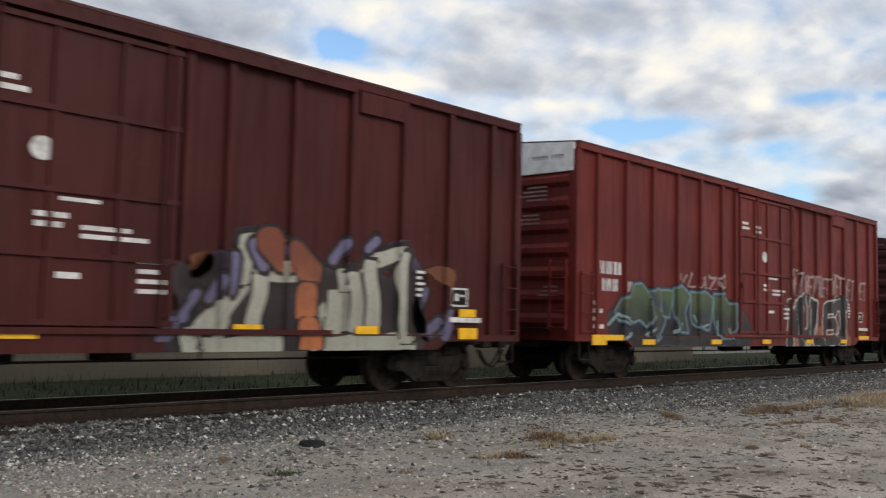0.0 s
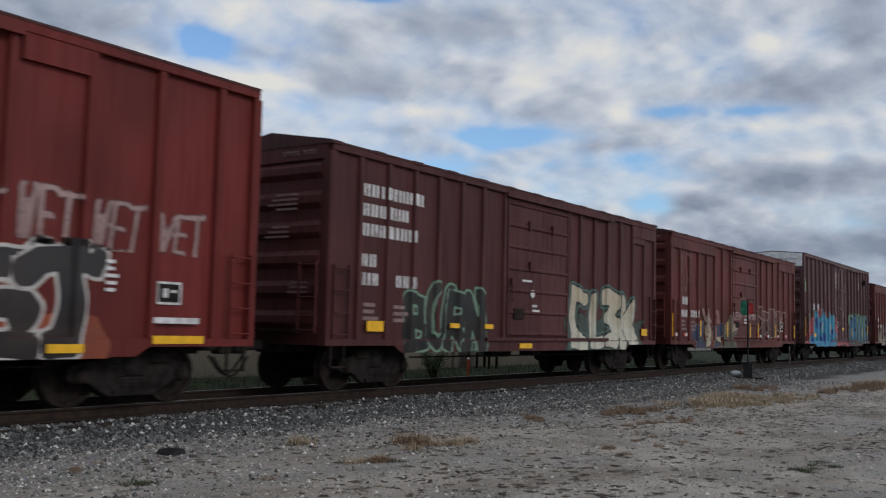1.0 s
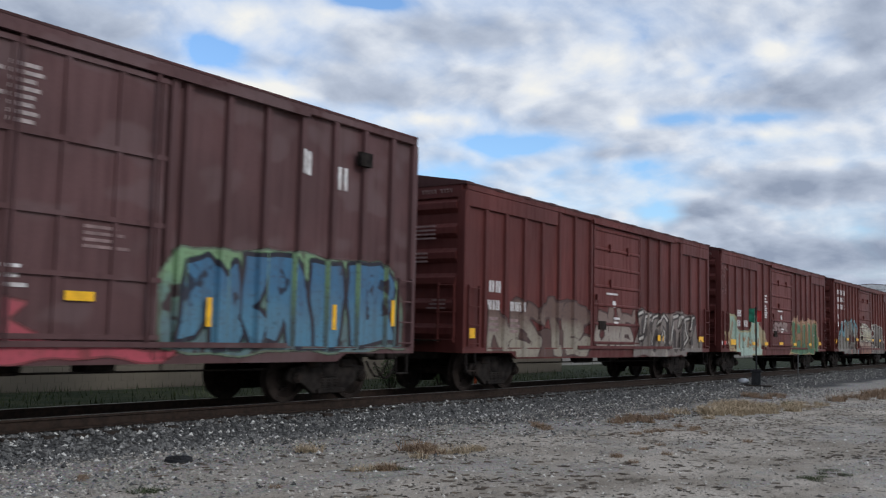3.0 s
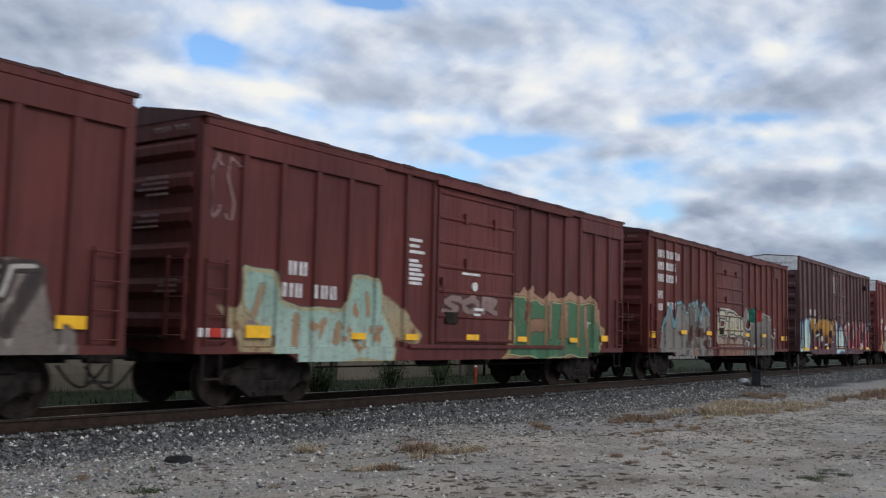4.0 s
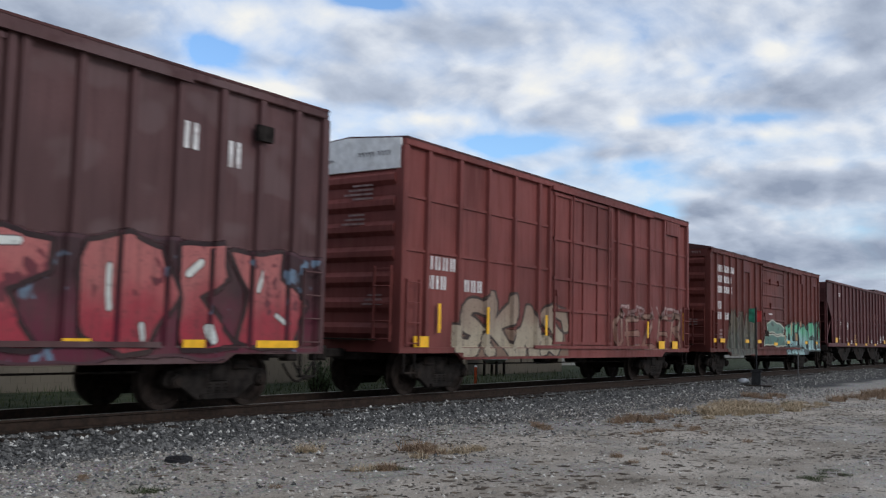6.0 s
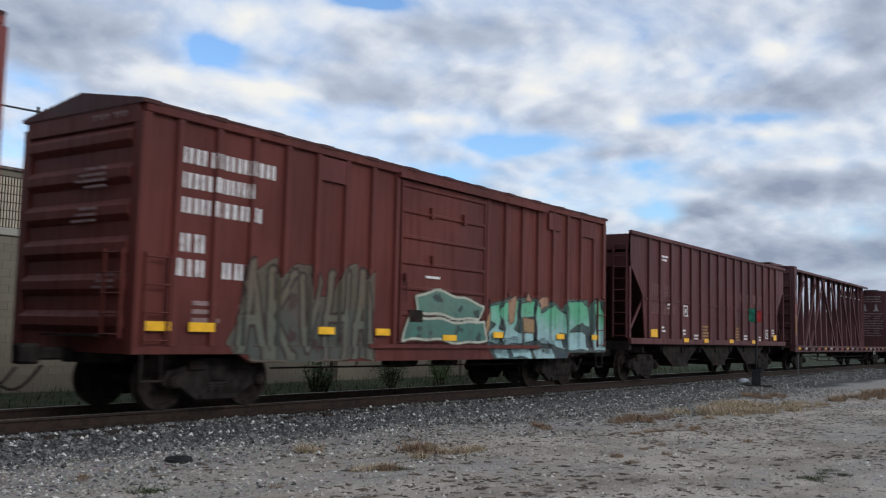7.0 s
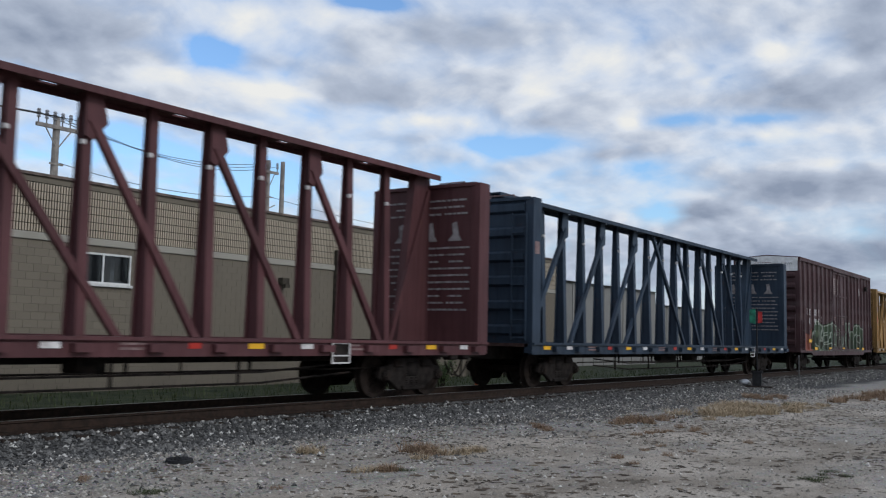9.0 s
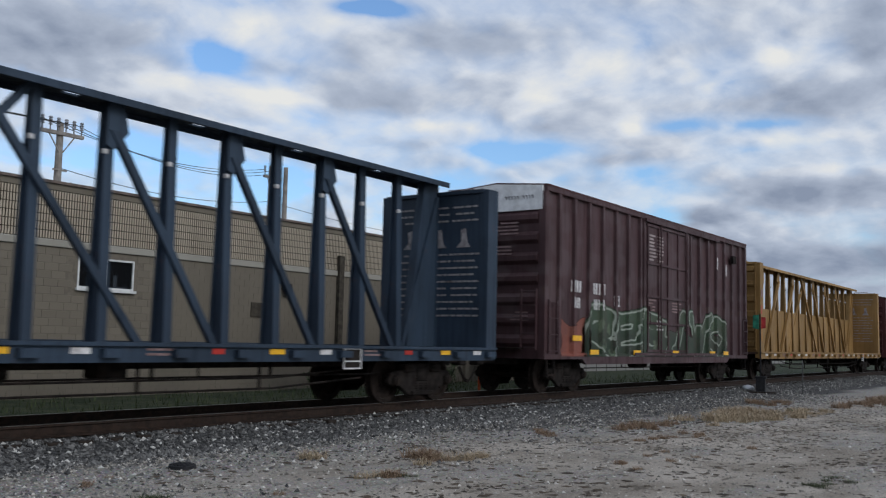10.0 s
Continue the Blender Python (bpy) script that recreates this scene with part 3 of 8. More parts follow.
def box_car(s, L, label, paint, eave, end_paint=None, door=(6.15, 9.6), tall=True, white_end=False,
            fascia=(0.0, 0.0), door_style="grid", roof_mat=None, girts=(), post_w=0.11, sill_mid=0.74, first=0.74, pitch=0.845):
    """A steel box car: skinned sides with outside posts, corrugated ends, sliding door, roof and running gear."""
    car = new_car("box_car", s, label)
    panel, end_paint = HALF - (0.085 if tall else 0.065), end_paint or paint
    d0, d1 = door
    z0 = 0.88
    base_top = 1.06
    eaves_h = 0.15
    # posts stand evenly inward from each end to the door
    posts = [0.06, L - 0.06, d0 - 0.07, d1 + 0.07]
    posts += [first + pitch * k for k in range(20) if first + pitch * k < d0 - 0.25]
    posts += [L - first - pitch * k for k in range(20) if L - first - pitch * k > d1 + 0.25]
    posts.sort()

    def surface(x):
        if d0 + 0.06 < x < d1 - 0.06:
            return HALF - 0.02
        return HALF if any(abs(x - p) <= post_w / 2 for p in posts) else panel

    for sy in (-1, 1):
        ya, yb = sorted((sy * (panel - 0.05), sy * panel))
        part("side_sheet", Geo().box(0.05, L - 0.05, ya, yb, z0, eave - 0.02), paint, car)
        ya, yb = sorted((sy * (panel - 0.04), sy * (HALF + 0.012)))
        part("top_chord", Geo().box(0, L, ya, yb, eave - eaves_h, eave), paint, car, bevel=0.012)
        sill = [(0.0, z0), (0.0, base_top - 0.06), (L, base_top - 0.06), (L, z0), (L - 2.0, z0), (L - 2.25, sill_mid), (2.25, sill_mid), (2.0, z0)]
        part("side_sill", Geo().prism(sill, sy * (panel - 0.03), sy * (HALF - 0.012), "y"), paint, car)
    post = Geo().prism([(-post_w / 2 - 0.02, -panel + 0.005), (-post_w / 2, -HALF), (post_w / 2, -HALF), (post_w / 2 + 0.02, -panel + 0.005)], base_top - 0.06, eave - eaves_h, "z").mesh("side_post", paint)
    for x in posts:
        part("side_post", post, None, car, at=pose(x, 0, 0))
        part("side_post", post, None, car, at=pose(x, 0, 0, 0, 0, 180))
    for gz in girts:
        for a, b in zip(posts, posts[1:]):
            if b - a < 2:
                part("girt", Geo().box(a + 0.06, b - 0.06, -panel - 0.035, -panel + 0.01, gz - 0.03, gz + 0.03), paint, car)
    for a, b in ((0.0, fascia[0]), (L - fascia[1], L)):
        if b - a > 0.1:
            part("fascia", Geo().box(a, b, -HALF - 0.006, -panel + 0.01, eave - 0.50, eave - eaves_h - 0.003), paint, car, bevel=0.01)
    # ends: stacked ribs with deep shadows between
    for x, way in ((0.0, -1), (L, 1)):
        top = eave - (0.62 if white_end else 0.30)
        g = Geo().box(*sorted((x, x - way * 0.05)), -panel, panel, z0, top)
        end = part("end_wall", g, end_paint, car)
        for sy in (-1, 1):
            part("corner_post", Geo().box(*sorted((x + way * 0.05, x - way * 0.06)), *sorted((sy * (HALF - 0.20), sy * (HALF - 0.005))), z0, eave - 0.16), end_paint, end)
        n = 7 if tall else 6
        rib_h = (top - z0 - 0.1) / n
        for k in range(n):
            zt = top - k * rib_h - 0.02
            rib = [(0, zt), (way * 0.085, zt - 0.10), (way * 0.085, zt - rib_h * 0.42), (way * 0.01, zt - rib_h * 0.60)]
            part("end_rib", Geo().prism([(x + a, b) for a, b in rib], -HALF + 0.215, HALF - 0.215, "y"), end_paint, end)
        cap = Geo().box(*sorted((x + way * 0.06, x - way * 0.04)), -HALF + 0.10, HALF - 0.10, top, eave - 0.01)
        cap.prism([(-HALF + 0.1, eave - 0.012), (0, eave + (0.10 if tall else 0.24)), (HALF - 0.1, eave - 0.012)], x + way * 0.055, x - way * 0.04, "x")
        part("end_cap", cap, WHITE_PAINT if white_end else end_paint, car, "white painted top of the end" if white_end else "")
        if way < 0:
            small_end = Geo()
            for y, z, w, rows in ((-0.75, eave - 0.95, 0.75, 4), (-0.55, eave - 1.55, 0.6, 3), (-1.05, 2.0, 0.5, 3)):
                for k in range(rows):
                    small_end.box(x - 0.095, x - 0.088, y, y + w * (0.7 + 0.3 * ((k * 7) % 3) / 2), z - k * 0.09, z - k * 0.09 + 0.04)
            tagged(part("small_print", small_end, MARK_FAINT, car), kind="stuff")
            plate_end, zn = Geo(), eave - 0.33 if white_end else eave - 0.2
            for k in range(10):
                if k != 4:
                    y = -1.15 + k * 0.085
                    plate_end.box(x - 0.075, x - 0.066, y, y + 0.02, zn, zn + 0.085).box(x - 0.075, x - 0.066, y + 0.02, y + 0.055, zn + 0.06, zn + 0.085)
            if white_end:
                for k in range(16):
                    plate_end.box(x - 0.075, x - 0.066, 0.35 + k * 0.055, 0.385 + k * 0.055, zn - 0.04, zn)
            tagged(part("end_number", plate_end, GREY_INK if white_end else MARK_FAINT, car), kind="stuff")
        ladder(car, x - 0.10 if way < 0 else x + 0.16, -1.30, 1.1, 2.6 if tall else 2.4, 0.42, end_paint, 5, "x")
        part("brake_platform", Geo().box(*sorted((x + way * 0.02, x + way * 0.26)), -0.9, 0.4, 1.12, 1.15), GRIME, car)
    # roof
    rise = 0.10 if tall else 0.24
    g = Geo().prism([(-HALF - 0.02, eave - 0.02), (-HALF - 0.02, eave + 0.02), (-1.2, eave + rise * 0.42), (0, eave + rise), (1.2, eave + rise * 0.42), (HALF + 0.02, eave + 0.02), (HALF + 0.02, eave - 0.02)], 0.0, L, "x")
    roof = part("roof", g, roof_mat or ROOF, car)
    n = int(L / 1.22)
    lip = 0.022 if tall else 0.03
    seam = Geo().prism([(-HALF - lip, eave - 0.03), (-HALF - lip, eave + lip), (0, eave + rise + 0.05), (HALF + lip, eave + lip), (HALF + lip, eave - 0.03)], -0.06 if tall else -0.16, 0.06 if tall else 0.16, "x").mesh("roof_seam", roof_mat or ROOF)
    for k in range(n + 1):
        part("roof_seam", seam, None, roof, at=pose(0.08 + (L - 0.16) * k / n, 0, 0))
    # door, its tracks and locking bars
    dr = part("sliding_door", Geo().box(d0 + 0.05, d1 - 0.05, -HALF + 0.02, -panel + 0.03, 1.08, eave - 0.24), paint, car)
    if door_style == "grid":
        zs = [1.12, 1.95, 2.75, 3.75, eave - 0.3]
        for z in zs:
            part("door_rail", Geo().box(d0 + 0.05, d1 - 0.05, -HALF - 0.028, -HALF + 0.021, z - 0.035, z + 0.035), paint, dr)
        for q in (0.02, 0.27, 0.5, 0.76, 0.98):
            x = d0 + 0.07 + (d1 - d0 - 0.14) * q
            part("door_stile", Geo().box(x - 0.035, x + 0.035, -HALF - 0.022, -HALF + 0.021, 1.10, eave - 0.26), paint, dr)
        for q in (0.30, 0.92):
            x = d0 + (d1 - d0) * q
            part("lock_bar", Geo().rod((x, -HALF - 0.06, 1.05), (x, -HALF - 0.06, eave - 0.2), 0.024, 6), paint, dr)
    else:
        n = 6
        for k in range(n + 1):
            z = 1.14 + (eave - 0.34 - 1.14) * k / n
            part("door_rib", Geo().prism([(-HALF + 0.021, z - 0.05), (-HALF - 0.012, z - 0.02), (-HALF - 0.012, z + 0.02), (-HALF + 0.021, z + 0.05)], d0 + 0.08, d1 - 0.08, "x"), paint, dr)
        for x, z in ((d0 + 1.0, eave - 0.80), (d0 + 2.2, eave - 0.80), (d0 + 1.05, eave - 1.78)):
            part("door_bracket", Geo().box(x, x + 0.07, -HALF - 0.05, -HALF + 0.019, z - 0.12, z + 0.10).box(x + 0.07, x + 0.15, -HALF - 0.03, -HALF + 0.019, z - 0.12, z - 0.05), paint, dr)
        part("tack_board", Geo().box(d0 + 0.35, d0 + 0.80, -HALF - 0.022, -HALF + 0.019, 1.50, 1.74), GRIME, dr, "dark worn tack board")
        for x in (d0 + 0.07, d1 - 0.07):
            part("door_stile", Geo().box(x - 0.03, x + 0.03, -HALF - 0.006, -HALF + 0.021, 1.08, eave - 0.25), paint, dr)
    part("door_handle", Geo().box(d0 + 0.14, d0 + 0.26, -HALF - 0.07, -HALF - 0.008, 2.3, 2.45).rod((d0 + 0.2, -HALF - 0.05, 1.9), (d0 + 0.2, -HALF - 0.05, 2.4), 0.015, 6), paint, dr)
    part("door_track", Geo().box(d0 - 0.9, min(L - 0.1, d1 + (d1 - d0) * 0.75), -HALF - 0.05, -HALF + 0.0, 0.98, 1.06), paint, car)
    part("door_track", Geo().box(d0 - 0.1, min(L - 0.1, d1 + (d1 - d0) * 0.85), -HALF - 0.07, -HALF - 0.013, eave - 0.22, eave - 0.12), paint, car)
    ladder(car, 0.10, -HALF, 1.02, 2.35, 0.42, paint, 4, "y")
    ladder(car, L - 0.52, -HALF, 1.02, 2.35, 0.42, paint, 4, "y")
    for x in (0.12, L - 0.5):
        step = Geo()
        step.box(x, x + 0.03, -HALF + 0.02, -HALF + 0.06, 0.5, 0.9).box(x + 0.36, x + 0.39, -HALF + 0.02, -HALF + 0.06, 0.5, 0.9).box(x, x + 0.39, -HALF + 0.0, -HALF + 0.08, 0.48, 0.51)
        part("sill_step", step, GRIME, car)
    running_gear(car, L)
    return car, surface


def reflectors(car, xs, z, w=0.42, h=0.13, y=-HALF):
    for x in xs:
        plate(car, "reflector", x, z, w, h, YELLOW, y, "yellow reflective strip")

# ---- ground, track, building ----


def ground_height(x, y):
    """Level yard with slight ruts; a ballast shoulder carries the track."""
    lo, hi = 10.95, 11.60
    b = 0.0
    if 10.95 < y < 14.7:
        b = 0.20 * min(1.0, (y - lo) / (hi - lo), (14.7 - y) / 0.65)
    return b + 0.025 * noise.noise((x * 0.35, y * 0.35, 0)) + 0.012 * noise.noise((x * 1.3, y * 1.3, 5)) * (1 if y < 11 else 0.3)


def build_ground():
    xs = [-900, -300, -90, -30] + [-8 + 0.35 * k for k in range(int(70 / 0.35))] + [62 + 3 * k for k in range(40)] + [220, 400, 1000, 3000]
    ys = [-900, -300, -90, -30, -10] + [-4 + 0.4 * k for k in range(34)] + [9.6 + 0.16 * k for k in range(36)] + [15.5, 16, 17, 19, 22, 26, 32, 45, 70, 120, 300, 900, 3000]
    v = [(x, y, ground_height(x, y)) for x in xs for y in ys]
    n = len(ys)
    f = [(i * n + j, (i + 1) * n + j, (i + 1) * n + j + 1, i * n + j + 1) for i in range(len(xs) - 1) for j in range(n - 1)]
    me = bpy.data.meshes.new("ground")
    me.from_pydata(v, [], f)
    m = Nodes("yard_dirt", 0.95)
    sep = m.node("ShaderNodeSeparateXYZ")
    m.link(m.co, sep.inputs[0])
    y = sep.outputs[1]
    wave = m.math("MULTIPLY", m.math("SUBTRACT", m.noise(0.5, 4), 0.5), 1.6)
    yy = m.math("ADD", y, wave)
    dirt = m.mix(m.ramp(m.noise(0.7, 5, 0.6), 0.32, 0.68), (0.268, 0.232, 0.189), (0.450, 0.400, 0.341))
    damp = m.ramp(m.noise(0.55, 5, 0.62, m.scaled(0.55, 1.5, 1, (1, 6, 0))), 0.52, 0.66)
    dirt = m.mix(m.math("MULTIPLY", damp, 0.42), dirt, (0.135, 0.108, 0.078))
    # long thin dark marks of damp and old leaves
    marks = m.ramp(m.noise(2.4, 7, 0.72, m.scaled(0.8, 1.3, 1)), 0.55, 0.62)
    dirt = m.mix(m.math("MULTIPLY", marks, 0.8), dirt, (0.085, 0.068, 0.050))
    stones = m.mix(m.ramp(m.cells(26, out="Distance"), 0.1, 0.55), (0.66, 0.636, 0.596), (0.20, 0.190, 0.175))
    grain = m.mix(0.5, m.cells(34), (0.5, 0.5, 0.5))
    gravel = m.mix(0.55, stones, m.mix(1.0, grain, (0.50, 0.48, 0.44), "MULTIPLY"))
    bed = m.mix(m.ramp(m.cells(30, out="Distance"), 0.1, 0.5), (0.15, 0.15, 0.15), (0.03, 0.031, 0.033))
    patch = m.ramp(m.noise(0.55, 4, 0.6, m.scaled(0.6, 1.1, 1, (4, 2, 0))), 0.48, 0.60)
    # the dark stone spills wider further along the line
    spill = m.math("MULTIPLY", m.ramp(sep.outputs[0], 12.0, 19.0), 1.5)
    yy = m.math("ADD", yy, spill)
    near_track = m.ramp(yy, 7.6, 9.8)
    c = m.mix(m.math("MAXIMUM", m.math("MULTIPLY", patch, 0.6), m.math("MULTIPLY", near_track, 0.95)), dirt, gravel)
    c = m.mix(m.ramp(yy, 9.9, 10.7), c, bed)
    c = m.mix(m.math("MULTIPLY", m.ramp(m.cells(60, out="Distance"), 0.35, 0.6), 0.3), c, (0.10, 0.09, 0.08))
    c = m.mix(m.ramp(yy, 15.2, 16.0), c, m.mix(m.ramp(m.noise(1.3, 4), 0.35, 0.65), (0.018, 0.028, 0.013), (0.045, 0.052, 0.026)))
    m.bump(m.math("ADD", m.noise(30, 4), m.cells(26, out="Distance")), 0.7, 0.03)
    m.color(c)
    me.materials.append(m.mat)
    ob = tagged(new("ground", me), "pale dirt and gravel yard beside the railway track", "ground", kind="structure")
    return smooth(ob)


build_ground()


def stone_field(name, count, place, size, mat, label, seed, flat=0.75):
    """Loose broken stones as one body of small uneven solids."""
    rng = np.random.RandomState(seed)
    base = np.array([(1, 0, 0), (-1, 0, 0), (0, 1, 0), (0, -1, 0), (0, 0, 1), (0, 0, -1)], float)
    tri = np.array([(0, 2, 4), (2, 1, 4), (1, 3, 4), (3, 0, 4), (2, 0, 5), (1, 2, 5), (3, 1, 5), (0, 3, 5)])
    V, F = [], []
    for k in range(count):
        x, y, lift = place(rng)
        s = size[0] + (size[1] - size[0]) * rng.rand() ** 2.2
        p = base * s * rng.uniform(0.55, 1.2, (6, 1)) + rng.uniform(-0.25, 0.25, (6, 3)) * s
        p[:, 2] *= flat
        a = rng.rand() * 6.28
        p = np.stack([p[:, 0] * np.cos(a) - p[:, 1] * np.sin(a), p[:, 0] * np.sin(a) + p[:, 1] * np.cos(a), p[:, 2]], 1)
        V.append(p + (x, y, ground_height(x, y) + s * 0.2 + lift))
        F.append(tri + 6 * k)
    me = bpy.data.meshes.new(name)
    me.from_pydata(np.concatenate(V).tolist(), [], np.concatenate(F).tolist())
    me.materials.append(mat)
    return tagged(new(name, me), label, "stones", kind="stuff")


def stone_mat(name, lo, hi, pale):
    m = Nodes(name, 0.9)
    r = m.node("ShaderNodeNewGeometry").outputs["Random Per Island"]
    c = m.mix(r, lo, hi)
    c = m.mix(m.ramp(r, 0.90, 0.98), c, pale)
    c = m.mix(m.math("MULTIPLY", m.noise(40, 3), 0.35), c, shade(lo, 0.6))
    return m.color(c)


BALLAST = stone_mat("ballast_stone", (0.034, 0.034, 0.034), (0.225, 0.218, 0.208), (0.62, 0.60, 0.56))
PEBBLE = stone_mat("yard_pebble", (0.10, 0.090, 0.078), (0.50, 0.462, 0.41), (0.66, 0.63, 0.58))
DEBRIS = stone_mat("dark_debris", (0.030, 0.024, 0.018), (0.09, 0.07, 0.05), (0.15, 0.11, 0.08))


def on_ballast(rng):
    x = 4 + 60 * rng.rand() ** 1.5
    edge = 1.3 * min(1.0, max(0.0, (x - 12.0) / 7.0)) * (rng.rand() < 0.35) * rng.rand()
    return x, 10.35 + 1.4 * rng.rand() ** 0.8 + (0.35 * rng.randn() if rng.rand() < 0.25 else 0) - edge, 0.0


def between_rails(rng):
    return 4 + 50 * rng.rand() ** 1.4, 11.7 + 2.9 * rng.rand(), -0.01


def on_verge(rng):
    """Dark stone kicked out of the ballast, in drifts along the verge."""
    while True:
        x, y = 5 + 32 * rng.rand() ** 1.2, 10.8 - 3.6 * rng.rand() ** 1.5
        if noise.noise((x * 0.4, y * 0.8, 9.0)) + 0.3 * rng.randn() > 0.05 - 0.02 * (x - 12):
            return x, y, -0.006


def in_yard(rng):
    x = 4 + 34 * rng.rand() ** 1.5
    return x, 10.6 - 8.5 * rng.rand() ** 2.0, -0.004


CLUMPS = np.random.RandomState(8)
CLUMPS = np.stack([6 + 26 * CLUMPS.rand(70) ** 1.2, 1.5 + 8.2 * CLUMPS.rand(70)], 1)


def on_dirt(rng):
    """Chips gather in drifts, and some lie singly."""
    if rng.rand() < 0.75:
        c = CLUMPS[rng.randint(len(CLUMPS))]
        return c[0] + 0.55 * rng.randn(), c[1] + 0.16 * rng.randn(), -0.006
    return 5 + 24 * rng.rand(), 1.5 + 8.5 * rng.rand(), -0.006


def on_bare(rng):
    """Mats lie thickest on the open dirt of the yard."""
    while True:
        x, y = 7 + 24 * rng.rand(), 0.5 + 9.0 * rng.rand()
        if noise.noise((x * 0.28, y * 0.45, 3.0)) + 0.25 * rng.randn() > 0.02 or rng.rand() < 0.06:
            return x, y, -0.014


MATTED = stone_mat("matted_weed", (0.040, 0.029, 0.020), (0.110, 0.080, 0.056), (0.15, 0.11, 0.07))
stone_field("ballast", 34000, on_ballast, (0.016, 0.052), BALLAST, "grey crushed stone ballast along the track", 3)
stone_field("ballast", 6000, between_rails, (0.018, 0.050), BALLAST, "grey crushed stone ballast between the rails", 4)
stone_field("ballast", 9000, on_verge, (0.010, 0.045), BALLAST, "dark crushed stone spilled over the dirt verge", 12)
stone_field("gravel", 46000, in_yard, (0.008, 0.032), PEBBLE, "pale loose gravel scattered on the dirt", 5)
stone_field("litter", 6500, on_bare, (0.014, 0.10), MATTED, "flat dark mats of dead weeds on dirt", 7, 0.07)
stone_field("debris", 5200, on_dirt, (0.010, 0.050), DEBRIS, "dark bark chips and dead leaves on the dirt", 6, 0.22)


def track():
    for name, y in (("rail", TRACK_Y - 0.755), ("rail", TRACK_Y + 0.755)):
        z = RAIL_Z
        prof = [(-0.075, z - 0.185), (-0.075, z - 0.165), (-0.012, z - 0.145), (-0.012, z - 0.045), (-0.037, z - 0.035), (-0.037, z - 0.004), (0.037, z - 0.004), (0.037, z - 0.035), (0.012, z - 0.045), (0.012, z - 0.145), (0.075, z - 0.165), (0.075, z - 0.185)]
        r = tagged(new("rail", Geo().prism([(y + a, b) for a, b in prof], -80, 420, "x").mesh("rail", RAIL_RUST)), "rusty steel rail with a polished running surface", "rail", "rails of the track", "structure")
        part("rail_head", Geo().box(-80, 420, y - 0.034, y + 0.034, z - 0.003, z), RAIL_TOP, r, "shiny running surface")
    tie = Geo().box(-0.115, 0.115, -1.3, 1.3, 0.06, 0.212).mesh("tie", TIE, 0.012)
    bed = tagged(new("track_ties"), "dark creosoted wooden ties under the rails", "railway ties", kind="structure")
    rnd = random.Random(9)
    for k in range(130):
        part("tie", tie, None, bed, at=pose(2 + 0.5 * k + rnd.uniform(-0.03, 0.03), TRACK_Y + rnd.uniform(-0.05, 0.05), rnd.uniform(-0.01, 0.006), 0, 0, rnd.uniform(-1, 1)))


track()


# the masonry building beyond the track
WALL_Y, WALL_X0, WALL_X1 = 22.0, -30.0, 42.0


def block_mat(name, col, joint=None):
    m = Nodes(name, 0.92)
    r = m.random()
    c = m.mix(r, shade(col, 0.92), shade(col, 1.06))
    c = m.mix(m.math("MULTIPLY", m.ramp(m.noise(0.8, 5, 0.6, m.scaled(1, 1, 0.5)), 0.45, 0.7), 0.35), c, shade(col, 0.55))
    c = m.mix(m.math("MULTIPLY", m.noise(25, 3), 0.3), c, shade(col, 0.7))
    m.bump(m.noise(40, 3), 0.4, 0.006)
    return m.color(c)


